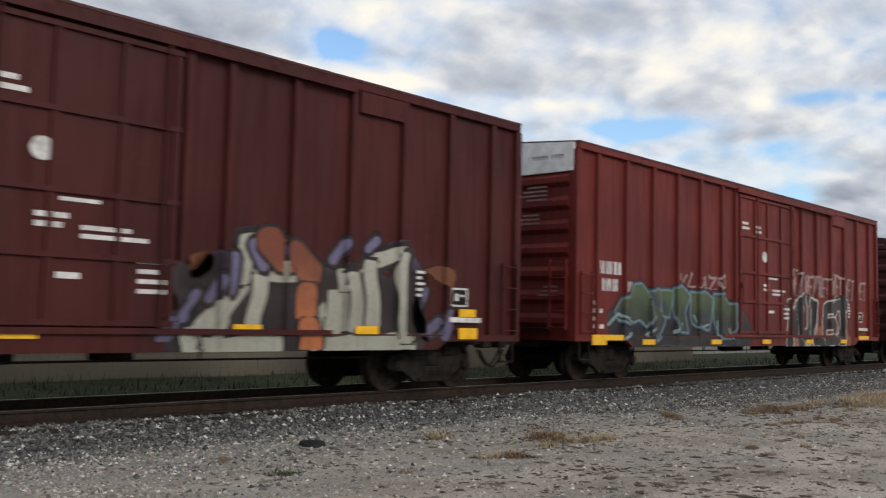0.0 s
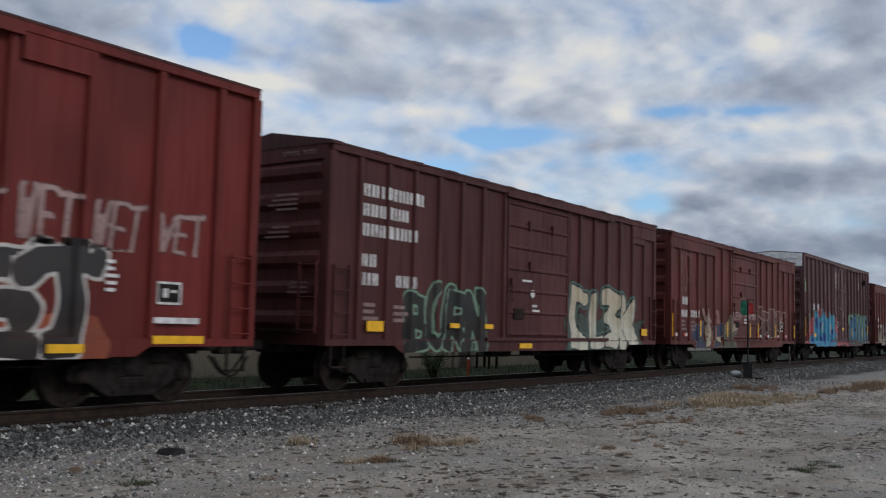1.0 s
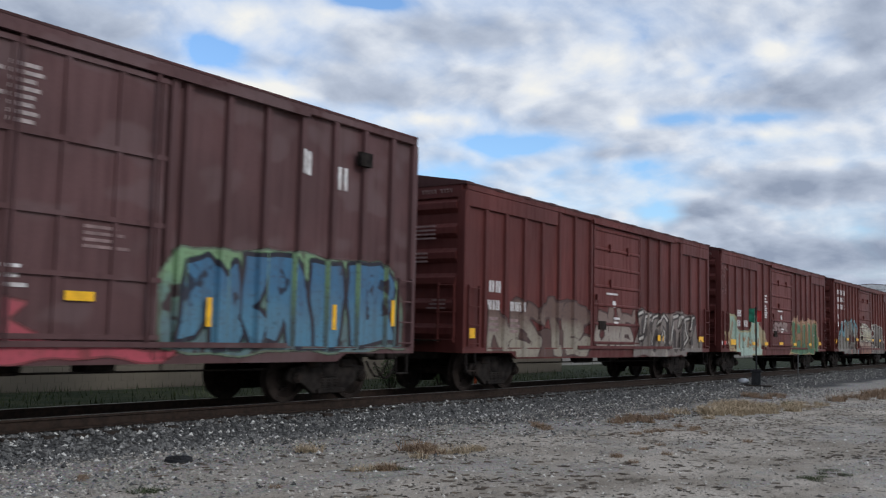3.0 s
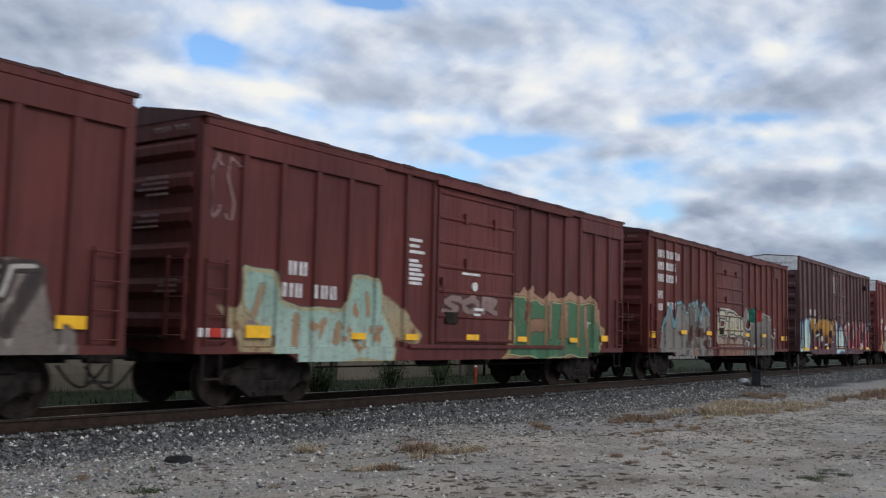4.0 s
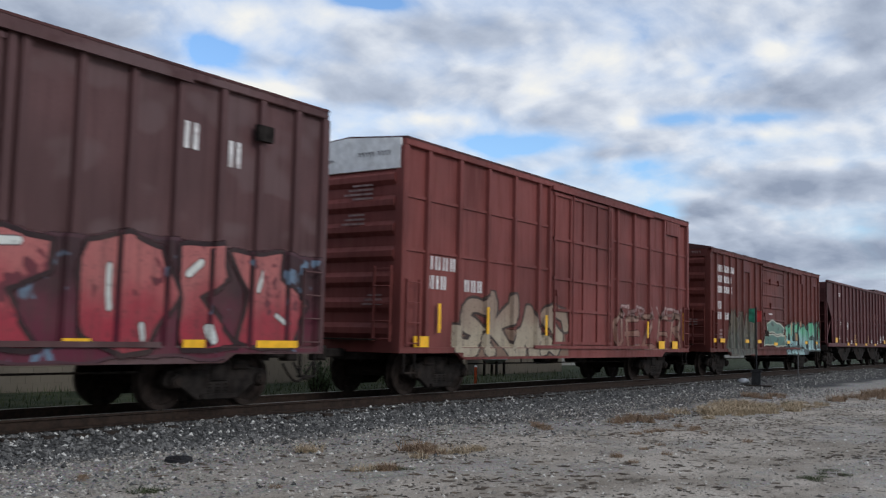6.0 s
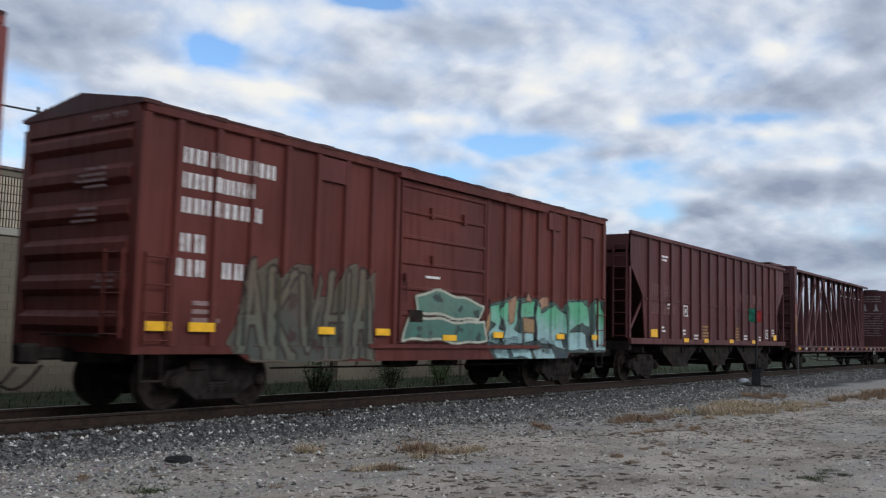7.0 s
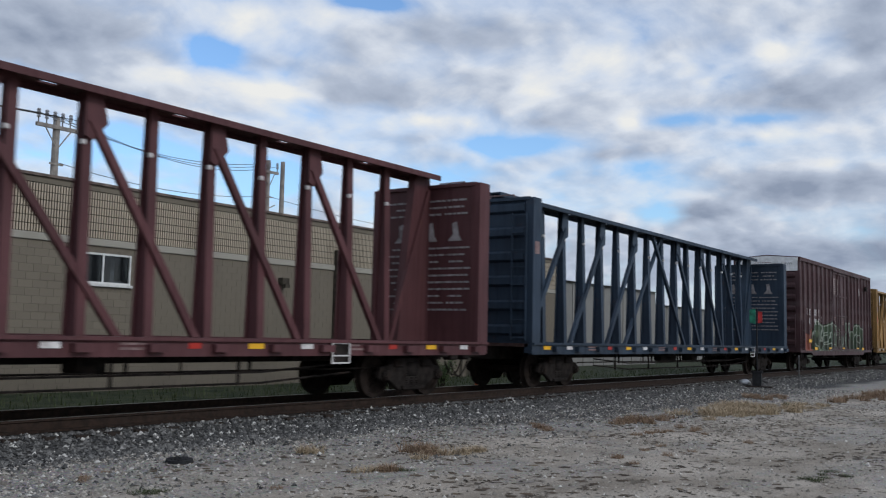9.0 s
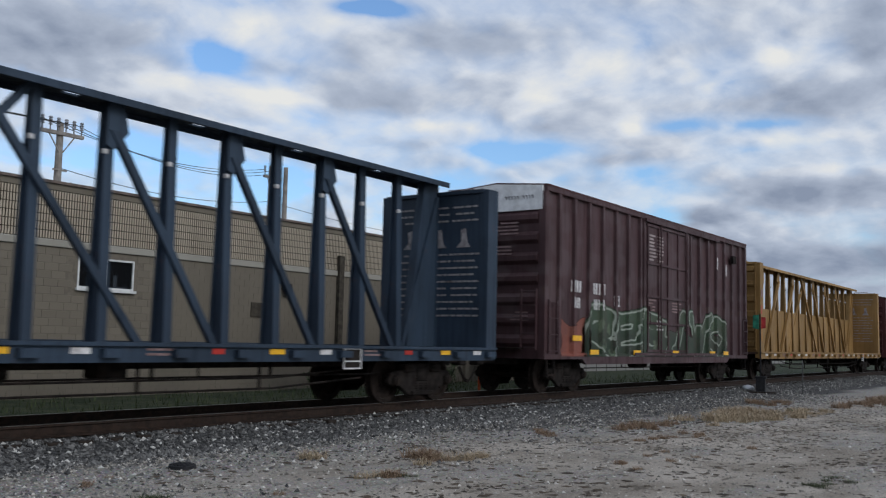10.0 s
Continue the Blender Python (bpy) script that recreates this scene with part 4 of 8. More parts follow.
def building():
    tan, pale = block_mat("tan_block", (0.178, 0.154, 0.120)), block_mat("pale_concrete", (0.33, 0.31, 0.265))
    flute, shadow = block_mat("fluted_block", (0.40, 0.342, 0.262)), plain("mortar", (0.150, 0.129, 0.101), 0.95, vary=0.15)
    dark = plain("groove_shade_and_fittings", (0.055, 0.047, 0.036), 0.95)
    b = tagged(new("warehouse"), "long tan concrete block warehouse with a fluted upper band", "building")
    wx0, wx1, wz0, wz1 = 14.75, 16.50, 2.84, 3.66
    wall = Geo()
    for x0, x1, z0, z1 in ((WALL_X0, wx0, 0, 3.84), (wx1, WALL_X1, 0, 3.84), (wx0, wx1, 0, wz0), (wx0, wx1, wz1, 3.84)):
        wall.box(x0, x1, WALL_Y - 0.003, WALL_Y + 0.25, z0 - (0.3 if z0 == 0 else 0), z1)
    wl = part("wall", wall, shadow, b)
    # backing is near black: the shade between the fins is put into its colour
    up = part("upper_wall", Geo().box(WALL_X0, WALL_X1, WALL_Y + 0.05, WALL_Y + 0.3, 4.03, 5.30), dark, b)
    part("belt_course", Geo().box(WALL_X0, WALL_X1, WALL_Y - 0.06, WALL_Y + 0.28, 3.84, 4.03), pale, b, bevel=0.015)
    part("parapet", Geo().box(WALL_X0, WALL_X1, WALL_Y - 0.01, WALL_Y + 0.3, 5.30, 5.46), tan, b)
    part("coping", Geo().box(WALL_X0, WALL_X1, WALL_Y - 0.07, WALL_Y + 0.36, 5.46, 5.53), plain("brown_metal_coping", (0.13, 0.10, 0.085), 0.6), b)
    part("roof", Geo().box(WALL_X0, WALL_X1, WALL_Y + 0.3, WALL_Y + 26, 5.1, 5.25), shadow, b)
    part("side_wall", Geo().box(WALL_X1 - 0.25, WALL_X1, WALL_Y + 0.31, WALL_Y + 26, -0.3, 5.46), tan, b)
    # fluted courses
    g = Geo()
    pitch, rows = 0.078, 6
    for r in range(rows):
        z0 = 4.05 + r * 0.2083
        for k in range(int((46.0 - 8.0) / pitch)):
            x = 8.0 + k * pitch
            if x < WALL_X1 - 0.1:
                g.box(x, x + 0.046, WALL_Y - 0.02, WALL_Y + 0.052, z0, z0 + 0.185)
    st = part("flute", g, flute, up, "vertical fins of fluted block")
    tagged(st, kind="stuff")
    # window with two panes
    white = plain("white_window_frame", (0.62, 0.62, 0.60), 0.5, vary=0.1, amount=0.1)
    w = tagged(part("window", Geo().box(wx0, wx1, WALL_Y - 0.02, WALL_Y + 0.08, wz0, wz0 + 0.05).box(wx0, wx1, WALL_Y - 0.02, WALL_Y + 0.08, wz1 - 0.05, wz1)
               .box(wx0, wx0 + 0.05, WALL_Y - 0.02, WALL_Y + 0.08, wz0 + 0.05, wz1 - 0.05).box(wx1 - 0.05, wx1, WALL_Y - 0.02, WALL_Y + 0.08, wz0 + 0.05, wz1 - 0.05)
               .box(15.60, 15.65, WALL_Y - 0.01, WALL_Y + 0.08, wz0 + 0.05, wz1 - 0.05), white, b, "white framed sliding window"))
    gl = Nodes("window_glass", 0.05)
    gl.bsdf.inputs["Transmission Weight"].default_value = 0.85
    gl.color((0.05, 0.056, 0.062))
    for a, c2 in ((wx0 + 0.05, 15.60), (15.65, wx1 - 0.05)):
        part("pane", Geo().box(a, c2, WALL_Y + 0.03, WALL_Y + 0.036, wz0 + 0.05, wz1 - 0.05), gl.mat, w)
    part("sill", Geo().box(wx0 - 0.05, wx1 + 0.05, WALL_Y - 0.09, WALL_Y + 0.02, wz0 - 0.07, wz0 - 0.003), white, w)
    inside = plain("dark_room", (0.03, 0.032, 0.035), 0.9)
    part("room", Geo().box(wx0 - 0.5, wx1 + 0.5, WALL_Y + 1.6, WALL_Y + 1.7, 1.5, 4.0), inside, b)
    part("blind", Geo().box(16.05, wx1 - 0.06, WALL_Y + 0.10, WALL_Y + 0.12, wz0 + 0.1, wz1 - 0.06), plain("grey_blind", (0.05, 0.054, 0.056), 0.8), w)
    # a pilaster, a dark upright standing in for two pipes, and wall fittings
    for x in (25.0, 33.0):
        part("pilaster", Geo().box(x - 0.12, x + 0.12, WALL_Y - 0.16, WALL_Y - 0.001, -0.2, 4.55 if x < 30 else 3.8), dark if x < 30 else tan, b)
    part("wall_light", Geo().box(22.2, 22.5, WALL_Y - 0.22, WALL_Y - 0.002, 3.2, 3.42).box(22.25, 22.45, WALL_Y - 0.3, WALL_Y - 0.2, 3.1, 3.22), dark, b)
    part("vent", Geo().box(20.9, 21.5, WALL_Y - 0.05, WALL_Y + 0.0, 2.3, 2.75), dark, b)
    # damp stains on the wall are in its paint; blocks near the train's gap are single pieces
    blk = Geo().box(0.004, 0.392, 0, 0.03, 0.004, 0.192).mesh("block", tan, 0.004)
    rest, k = Geo(), 0
    for r in range(19):
        off = 0.2 if r % 2 else 0.0
        x = 9.0 - off
        while x < WALL_X1 - 0.4:
            z = 0.03 + 0.2 * r
            inside_w = x + 0.4 > wx0 and x < wx1 and z + 0.2 > wz0 - 0.07 and z < wz1
            if not inside_w and z < 3.66:
                if 10.5 < x < 17.2 and z > 0.4 and k < 290:
                    part("block", blk, None, wl, at=pose(x, WALL_Y - 0.01, z))
                    k += 1
                else:
                    rest.box(x + 0.004, x + 0.392, WALL_Y - 0.01, WALL_Y + 0.021, z + 0.004, z + 0.196)
            x += 0.4
    tagged(part("block", rest, tan, wl), kind="stuff")


building()

# ---- the train ----
c0, f0 = box_car(-3.48, 18.67, "red high box car with black white and orange graffiti", DEEP_RED, 5.10, door=(7.55, 11.2), first=0.80, pitch=1.18)
c1, f1 = box_car(17.20, 18.67, "red high box car with white end top and green graffiti", RED, 5.10, door=(7.55, 11.27), first=0.80, pitch=1.18, white_end=True)
c2, f2 = box_car(37.73, 15.4, "dark maroon box car with white lettering and pale graffiti", DARK_MAROON, 4.58, tall=False, door=(6.25, 9.45), first=0.86, pitch=0.875, door_style="ribs", fascia=(0, 1.8))
c3, f3 = box_car(54.53, 15.46, "maroon box car with faded scrawled graffiti", RUSSET_RED, 4.56, tall=False, door=(6.27, 9.52), first=0.86, pitch=0.875, door_style="ribs", fascia=(4.4, 2.6))
c4, f4 = box_car(71.83, 15.76, "brown high box car with large blue and pink graffiti", BROWN, 5.20, white_end=True)
c5, f5 = box_car(89.46, 15.4, "maroon box car with grey block graffiti", MAROON, 4.58, tall=False, door=(6.25, 9.45), first=0.86, pitch=0.875, door_style="ribs", fascia=(4.2, 2.6))
c6, f6 = box_car(106.22, 15.48, "maroon box car with mint and green graffiti", MAROON, 4.58, tall=False, door=(6.23, 9.44), first=0.86, pitch=0.875, door_style="ribs", fascia=(4.4, 2.6))
c7, f7 = box_car(123.63, 15.4, "red-brown box car with white lettering and grey graffiti", RUSSET_RED, 4.56, tall=False, door=(6.05, 9.2), first=0.66, pitch=0.77, door_style="ribs", fascia=(0, 0))
c8, f8 = box_car(141.11, 15.68, "brown high box car with orange and crimson graffiti", BROWN, 5.20, white_end=True)
c9, f9 = box_car(159.11, 15.65, "faded red box car with outside posts and scrawled graffiti", RED_FADED, 5.18, white_end=True, first=0.85, pitch=1.17, girts=(2.95, 4.03))
c10, f10 = box_car(176.98, 15.46, "maroon box car with white lettering and mint graffiti", RUSSET_RED, 4.55, tall=False, door=(6.1, 9.3), first=0.66, pitch=0.77, door_style="ribs")
c14, f14 = box_car(261.07, 15.73, "brown high box car with green and white graffiti", AGED_BROWN, 5.20, white_end=True)
c16, f16 = box_car(304.3, 15.5, "dark maroon box car at the tail of the view", DARK_MAROON, 4.56, tall=False, door=(6.2, 9.4), first=0.86, pitch=0.875, door_style="ribs")


def hopper_car(s, L):
    car = new_car("hopper_car", s, "maroon open hopper car with outside posts", "hopper car")
    panel, top = HALF - 0.07, 4.36
    side = [(0.0, top), (0.0, 3.5), (0.95, 2.6), (1.13, 1.28), (L - 1.13, 1.28), (L - 0.95, 2.6), (L, 3.5), (L, top)]
    for sy in (-1, 1):
        part("side_sheet", Geo().prism(side, sy * (panel - 0.04), sy * panel, "y"), MAROON_H, car)
        part("top_chord", Geo().box(0, L, *sorted((sy * (panel - 0.05), sy * (HALF + 0.01))), top - 0.02, top + 0.10), MAROON_H, car, bevel=0.015)
        part("side_sill", Geo().box(0, L, *sorted((sy * (panel - 0.05), sy * (HALF - 0.01))), 1.12, 1.30), MAROON_H, car, bevel=0.012)
        part("girt", Geo().box(1.1, L - 1.1, *sorted((sy * (panel - 0.005), sy * (panel + 0.03))), 2.46, 2.52), MAROON_H, car)
        for x in (0.05, L - 0.05):
            part("corner_post", Geo().box(x - 0.05, x + 0.05, *sorted((sy * (panel - 0.1), sy * panel)), 1.3, 3.5), MAROON_H, car)
            part("brace", Geo().rod((x, sy * (panel - 0.1), 1.35), (L / 2 + (x - L / 2) * 0.86, sy * (panel - 0.1), 2.5), 0.04, 6), MAROON_H, car)
    post = Geo().box(-0.05, 0.05, -HALF, -panel + 0.005, 1.3, top - 0.02).mesh("side_post", MAROON_H)
    n = 15
    for k in range(n + 1):
        x = 1.34 + (L - 2.68) * k / n
        part("side_post", post, None, car, at=pose(x, 0, 0))
        part("side_post", post, None, car, at=pose(x, 0, 0, 0, 0, 180))
    for x, way in ((0, 1), (L, -1)):
        part("slope_sheet", Geo().prism([(x, 3.9), (x, 3.82), (x + way * 3.3, 1.1), (x + way * 3.4, 1.2)], -panel + 0.02, panel - 0.02, "y"), MAROON_H, car)
        part("end_sheet", Geo().box(*sorted((x, x + way * 0.05)), -panel, panel, 3.4, top), MAROON_H, car)
        part("end_post", Geo().box(*sorted((x + way * 0.02, x + way * 0.12)), -0.5, -0.38, 1.2, 3.4).box(*sorted((x + way * 0.02, x + way * 0.12)), 0.38, 0.5, 1.2, 3.4), MAROON_H, car)
        ladder(car, x - 0.02 if way > 0 else x + 0.1, -1.35, 1.3, 4.1, 0.42, MAROON_H, 9, "x")
        part("end_sill", Geo().box(*sorted((x, x + way * 0.2)), -HALF + 0.1, HALF - 0.1, 0.95, 1.2), GRIME, car)
    for x in (4.3, 8.13, 11.95):
        part("hopper_bay", Geo().prism([(x - 1.85, 1.12), (x - 0.55, 0.42), (x + 0.55, 0.42), (x + 1.85, 1.12)], -1.30, 1.30, "y").box(x - 0.7, x + 0.7, -1.34, -1.30, 0.40, 0.50), GRIME, car)
    part("interior_floor", Geo().box(3.3, L - 3.3, -panel + 0.05, panel - 0.05, 1.1, 1.16), GRIME, car)
    running_gear(car, L, 1.9)
    return car


PANEL_PRINT = plain("panel_print", (0.27, 0.25, 0.25), 0.7, vary=0.25, scale=9, amount=0.5, grime=(0.10, 0.06, 0.06))


def centre_beam(s, L, paint, label, low_panel=False):
    car = new_car("centre_beam_car", s, label, "flat car")
    top, deck = 4.92, 1.14
    part("deck", Geo().box(0, L, -1.40, 1.40, deck - 0.10, deck - 0.02), plain_deck, car)
    for sy in (-1, 1):
        part("side_sill", Geo().prism([(0.05, 0.86), (0, deck), (L, deck), (L - 0.05, 0.86)], sy * 1.38, sy * 1.50, "y").box(0.02, L - 0.02, *sorted((sy * 1.34, sy * 1.56)), deck - 0.05, deck + 0.004), paint, car)
    # a broad flat top plate with turned-down lips, pierced by a row of slots
    c = L / 2
    plate_ = Geo().box(0.30, L - 0.30, -0.34, -0.02, top - 0.03, top).box(0.30, L - 0.30, 0.12, 0.34, top - 0.03, top)
    slots = sorted(c + sg * 1.24 * (2 * k + 1) for sg in (-1, 1) for k in range(4))
    for a, b in zip([0.30] + [q + 0.14 for q in slots], [q - 0.14 for q in slots] + [L - 0.30]):
        plate_.box(a, b, -0.0199, 0.1199, top - 0.03, top)
    beam = part("top_chord", plate_, paint, car)
    for sy in (-1, 1):
        part("chord_lip", Geo().box(0.30, L - 0.30, *sorted((sy * 0.341, sy * 0.37)), top - 0.115, top + 0.004), paint, beam, bevel=0.006)
    c = L / 2
    xs = [c + sg * (0.62 + 1.24 * k) for sg in (-1, 1) for k in range(8)]
    # posts widen to their feet
    post, n = Geo(), 12
    for z, y1 in ((deck - 0.02, 0.170), (top - 0.04, 0.070)):
        y0 = y1 - 0.03
        post.v += [(a, b, z) for a, b in ((-0.085, -y1), (0.085, -y1), (0.085, -y0), (0.03, -y0), (0.03, y0), (0.085, y0), (0.085, y1), (-0.085, y1), (-0.085, y0), (-0.03, y0), (-0.03, -y0), (-0.085, -y0))]
    post.f = [tuple(range(n)), tuple(reversed(range(n, 2 * n)))] + [(k, n + k, n + (k + 1) % n, (k + 1) % n) for k in range(n)]
    post = post.mesh("beam_post", paint)
    for x in xs:
        part("beam_post", post, None, car, at=pose(x, 0, 0))
    gus = Geo().prism([(-0.10, top - 0.031), (-0.10, top - 0.74), (0.04, top - 0.80), (0.30, top - 0.50), (0.18, top - 0.031)], -0.17, -0.14, "y").mesh("gusset", paint)
    gus2 = Geo().prism([(0.10, top - 0.031), (0.10, top - 0.74), (-0.04, top - 0.80), (-0.30, top - 0.50), (-0.18, top - 0.031)], -0.17, -0.14, "y").mesh("gusset", paint)
    for sg in (-1, 1):
        for k in (1, 3, 5):
            x = c + sg * (0.62 + 1.24 * k)
            part("gusset", gus if sg > 0 else gus2, None, car, at=pose(x, 0, 0))
            x2 = x + sg * 2.2
            part("diagonal", Geo().prism([(x + sg * 0.02 - 0.07, top - 0.5), (x + sg * 0.02 + 0.09, top - 0.5), (x2 + 0.09, deck), (x2 - 0.07, deck)], -0.20, -0.10, "y"), paint, car)
        x, x2 = c - sg * 0.5, c + sg * 2.5
        part("diagonal", Geo().prism([(x - 0.07, top - 0.031), (x + 0.09, top - 0.031), (x2 + 0.09, deck), (x2 - 0.07, deck)], *((-0.20, -0.10) if sg > 0 else (-0.098, -0.01)), "y"), paint, car)
        a, b = c + sg * (c - 0.45), c + sg * 9.45
        part("diagonal", Geo().prism([(a - 0.05, top - 0.35), (a + 0.06, top - 0.35), (b + 0.07, deck), (b - 0.06, deck)], -0.16, -0.06, "y"), paint, car)
    clip = Geo().box(-0.03, 0.03, -0.20, -0.13, -0.035, 0.035).mesh("strap_clip", MARK)
    for x in xs:
        part("strap_clip", clip, None, car, at=pose(x - 0.13, 0, top - 0.85))
    # bulkheads at both ends, ribbed outside
    for x, way in ((0.0, 1), (L, -1)):
        b = part("bulkhead", Geo().box(*sorted((x + way * 0.06, x + way * 0.36)), -HALF + 0.06, HALF - 0.06, deck - 0.02, 4.62), paint, car)
        for y in (-HALF, -0.12, HALF - 0.22):
            part("bulkhead_post", Geo().box(*sorted((x, x + way * 0.40)), y, y + 0.22, deck - 0.25, 4.68), paint, b)
        for k in range(6):
            z = 1.3 + k * 0.6
            part("bulkhead_rib", Geo().prism([(x + way * 0.06, z), (x - way * 0.02, z + 0.06), (x - way * 0.02, z + 0.22), (x + way * 0.06, z + 0.28)], -HALF + 0.25, HALF - 0.25, "y"), paint, b)
        part("bulkhead_cap", Geo().box(*sorted((x - way * 0.02, x + way * 0.42)), -HALF + 0.12, HALF - 0.12, 4.62, 4.70), paint, b)
        part("grab_rail", Geo().rod((x + way * 0.1, -0.9, 4.78), (x + way * 0.1, -0.2, 4.78), 0.015, 6).rod((x + way * 0.1, -0.9, 4.7), (x + way * 0.1, -0.9, 4.78), 0.015, 6).rod((x + way * 0.1, -0.2, 4.7), (x + way * 0.1, -0.2, 4.78), 0.015, 6), MARK_FAINT, b)
        part("end_web", Geo().prism([(x + way * 0.36, deck), (x + way * 1.45, deck), (x + way * 0.9, top - 0.031), (x + way * 0.36, top - 0.031)], -0.10, 0.10, "y"), paint, car)
        ladder(car, x + 0.0 if way > 0 else x + 0.12, -1.32, 1.2, 4.3, 0.40, paint, 8, "x")
    if low_panel:
        part("web_plate", Geo().box(1.46, L - 1.46, -0.07, 0.07, deck + 0.002, 3.05), paint, car)
    # print and picture panel on the inner face of the far bulkhead
    g, rnd = Geo(), random.Random(int(s))
    xf = L - 0.362
    for half in (-1.30, -0.62, 0.22):
        z = 4.35
        for k in range(17):
            h = 0.042
            if 3 <= k <= 6:
                z -= 0.155
                continue
            w = rnd.uniform(0.35, 0.85)
            a, b = half + 0.45 - w / 2, half + 0.45 + w / 2
            while a < b:
                q = min(b, a + rnd.uniform(0.07, 0.2))
                g.box(xf - 0.012, xf, a, q, z - h, z)
                a = q + 0.035
            z -= 0.155
        g.prism([(half + 0.42, 3.84), (half + 0.54, 3.80), (half + 0.52, 3.55), (half + 0.66, 3.40), (half + 0.28, 3.40), (half + 0.36, 3.52)], xf - 0.012, xf, "x")
    tagged(part("warning_panel", g, PANEL_PRINT, car, "white printed warning panel"), kind="stuff")
    if paint is not BLUE:
        plate(car, "reflector", 0.10, 1.55, 0.10, 0.95, plain("worn_orange_strip", (0.36, 0.16, 0.04), 0.6), -HALF, d=0.008)
        plate(car, "reflector", 0.10, 2.62, 0.10, 0.35, RED_STRIPE, -HALF, d=0.008)
    plate(car, "data_panel", 0.08, 3.30, 0.22, 0.30, MARK_FAINT, -HALF, d=0.008)
    # truss rods below the deck
    rods = Geo()
    for z in (0.40, 0.58):
        rods.rod((4.2, -1.1, z + 0.14), (6.5, -1.1, z), 0.02, 6).rod((6.5, -1.1, z), (L - 6.5, -1.1, z), 0.02, 6).rod((L - 6.5, -1.1, z), (L - 4.2, -1.1, z + 0.14), 0.02, 6)
    x = 5.6
    while x < L - 5:
        rods.box(x, x + 0.04, -1.12, -1.08, 0.40, 0.9).box(x + 0.25, x + 0.29, -1.12, -1.08, 0.58, 0.9)
        x += 2.45
    part("under_rail", rods, GRIME, car)
    # strips and winches along the sill
    x, k = 0.6, 0
    while x < L - 0.6:
        kind = k % 4
        if kind == 0:
            plate(car, "reflector", x, 0.98, 0.34, 0.09, YELLOW if paint is not YELLOW_CAR else MARK, -1.50)
        elif kind == 1:
            plate(car, "reflector", x, 0.98, 0.3, 0.09, MARK, -1.50)
        elif kind == 2:
            small_print(car, x, 1.03, 0.55, 2, MARK_FAINT, -1.50, 0.035, 0.07, k)
        else:
            plate(car, "reflector", x, 0.98, 0.24, 0.09, RED_STRIPE, -1.50)
        part("winch", Geo().box(x + 0.45, x + 0.75, -1.62, -1.51, 0.93, 1.05), paint, car)
        x += 1.22
        k += 1
    part("data_plate", Geo().box(L - 5.2, L - 4.7, -1.53, -1.505, 0.72, 1.10), GRIME, car)
    fr = Geo()
    for z in (0.72, 0.85, 1.075):
        fr.box(L - 5.2, L - 4.7, -1.54, -1.531, z, z + 0.025)
    fr.box(L - 5.2, L - 5.17, -1.54, -1.531, 0.746, 1.074).box(L - 4.73, L - 4.70, -1.54, -1.531, 0.746, 1.074)
    part("data_frame", fr, MARK, car)
    running_gear(car, L, 2.2)
    return car


MAROON_H = car_paint("hopper_maroon", (0.084, 0.027, 0.027), 1.2, 0.3, seed=12.0)
plain_deck = plain("deck_steel", (0.07, 0.04, 0.035), 0.85)
c11 = hopper_car(194.26, 16.27)
c12 = centre_beam(212.08, 22.42, BEAM_MAROON, "maroon empty centre beam flat car")
c13 = centre_beam(236.52, 22.25, BLUE, "slate blue empty centre beam flat car")
c15 = centre_beam(278.57, 23.6, YELLOW_CAR, "mustard yellow centre beam flat car with grimy web", True)


# ---- sprayed pieces and stencils, car by car ----
def lin(r, g, b):
    return tuple(((v / 255 + 0.055) / 1.055) ** 2.4 if v > 10 else v / 3295 for v in (r, g, b))


def piece(car, surf, L, word, x0, x1, z0, z1, mat, radius, ground=0.0, seed=1, lean=0.08, wild=0.07, spikes=0.0, lift=0.0, inset=None, pad=0.16):
    m = radius * 1.1 if inset is None else inset
    bold = radius > 0.08
    pad = 0.10 if bold and inset is None else pad
    letters = word_strokes(word, x0 + m * 0.4, x1 - m * 0.4, z0 + m * 0.8, z1 - m * 0.8, seed, lean, wild * 1.3, pad, 0.30 if bold and inset is None else 0.05)
    return graffiti(car, surf, mat, letters, radius, x0 - 0.1, x1 + 0.1, z0, z1 + 0.25, ground, seed, spikes, 0.045 if bold else 0.03, lift, (0.0, L), 0.05 if bold else 0.01, 3.0 if bold else 2.0)


def strokes(car, surf, L, paths, mat, radius, x0, x1, z0, z1, ground=0.0, seed=1, spikes=0.0, lift=0.0, block=8.0):
    """A piece from its own paths: each is a run of points along the car and up its side."""
    letters = [list(zip(p, p[1:])) for p in paths]
    return graffiti(car, surf, mat, letters, radius, x0, x1, z0, z1, ground, seed, spikes, 0.045, lift, (0.0, L), 0.05, block)


def shapes(car, surf, L, outlines, mat, x0, x1, z0, z1, seed=1, lift=0.0, ragged=0.12, band=0.05):
    """A piece from closed outlines, each filled, its edges wandering a little."""
    letters = [list(zip(p, p[1:] + p[:1])) for p in outlines]
    return graffiti(car, surf, mat, letters, ragged, x0, x1, z0, z1, 0.0, seed, 0.0, 0.035, lift, (0.0, L), band, 2.0, True)


PALE_TAG = spray_paint("pale_tag_paint", lin(150, 122, 118), lin(165, 138, 134), lin(150, 122, 118), lin(150, 120, 118), 0.004, wear=0.6)
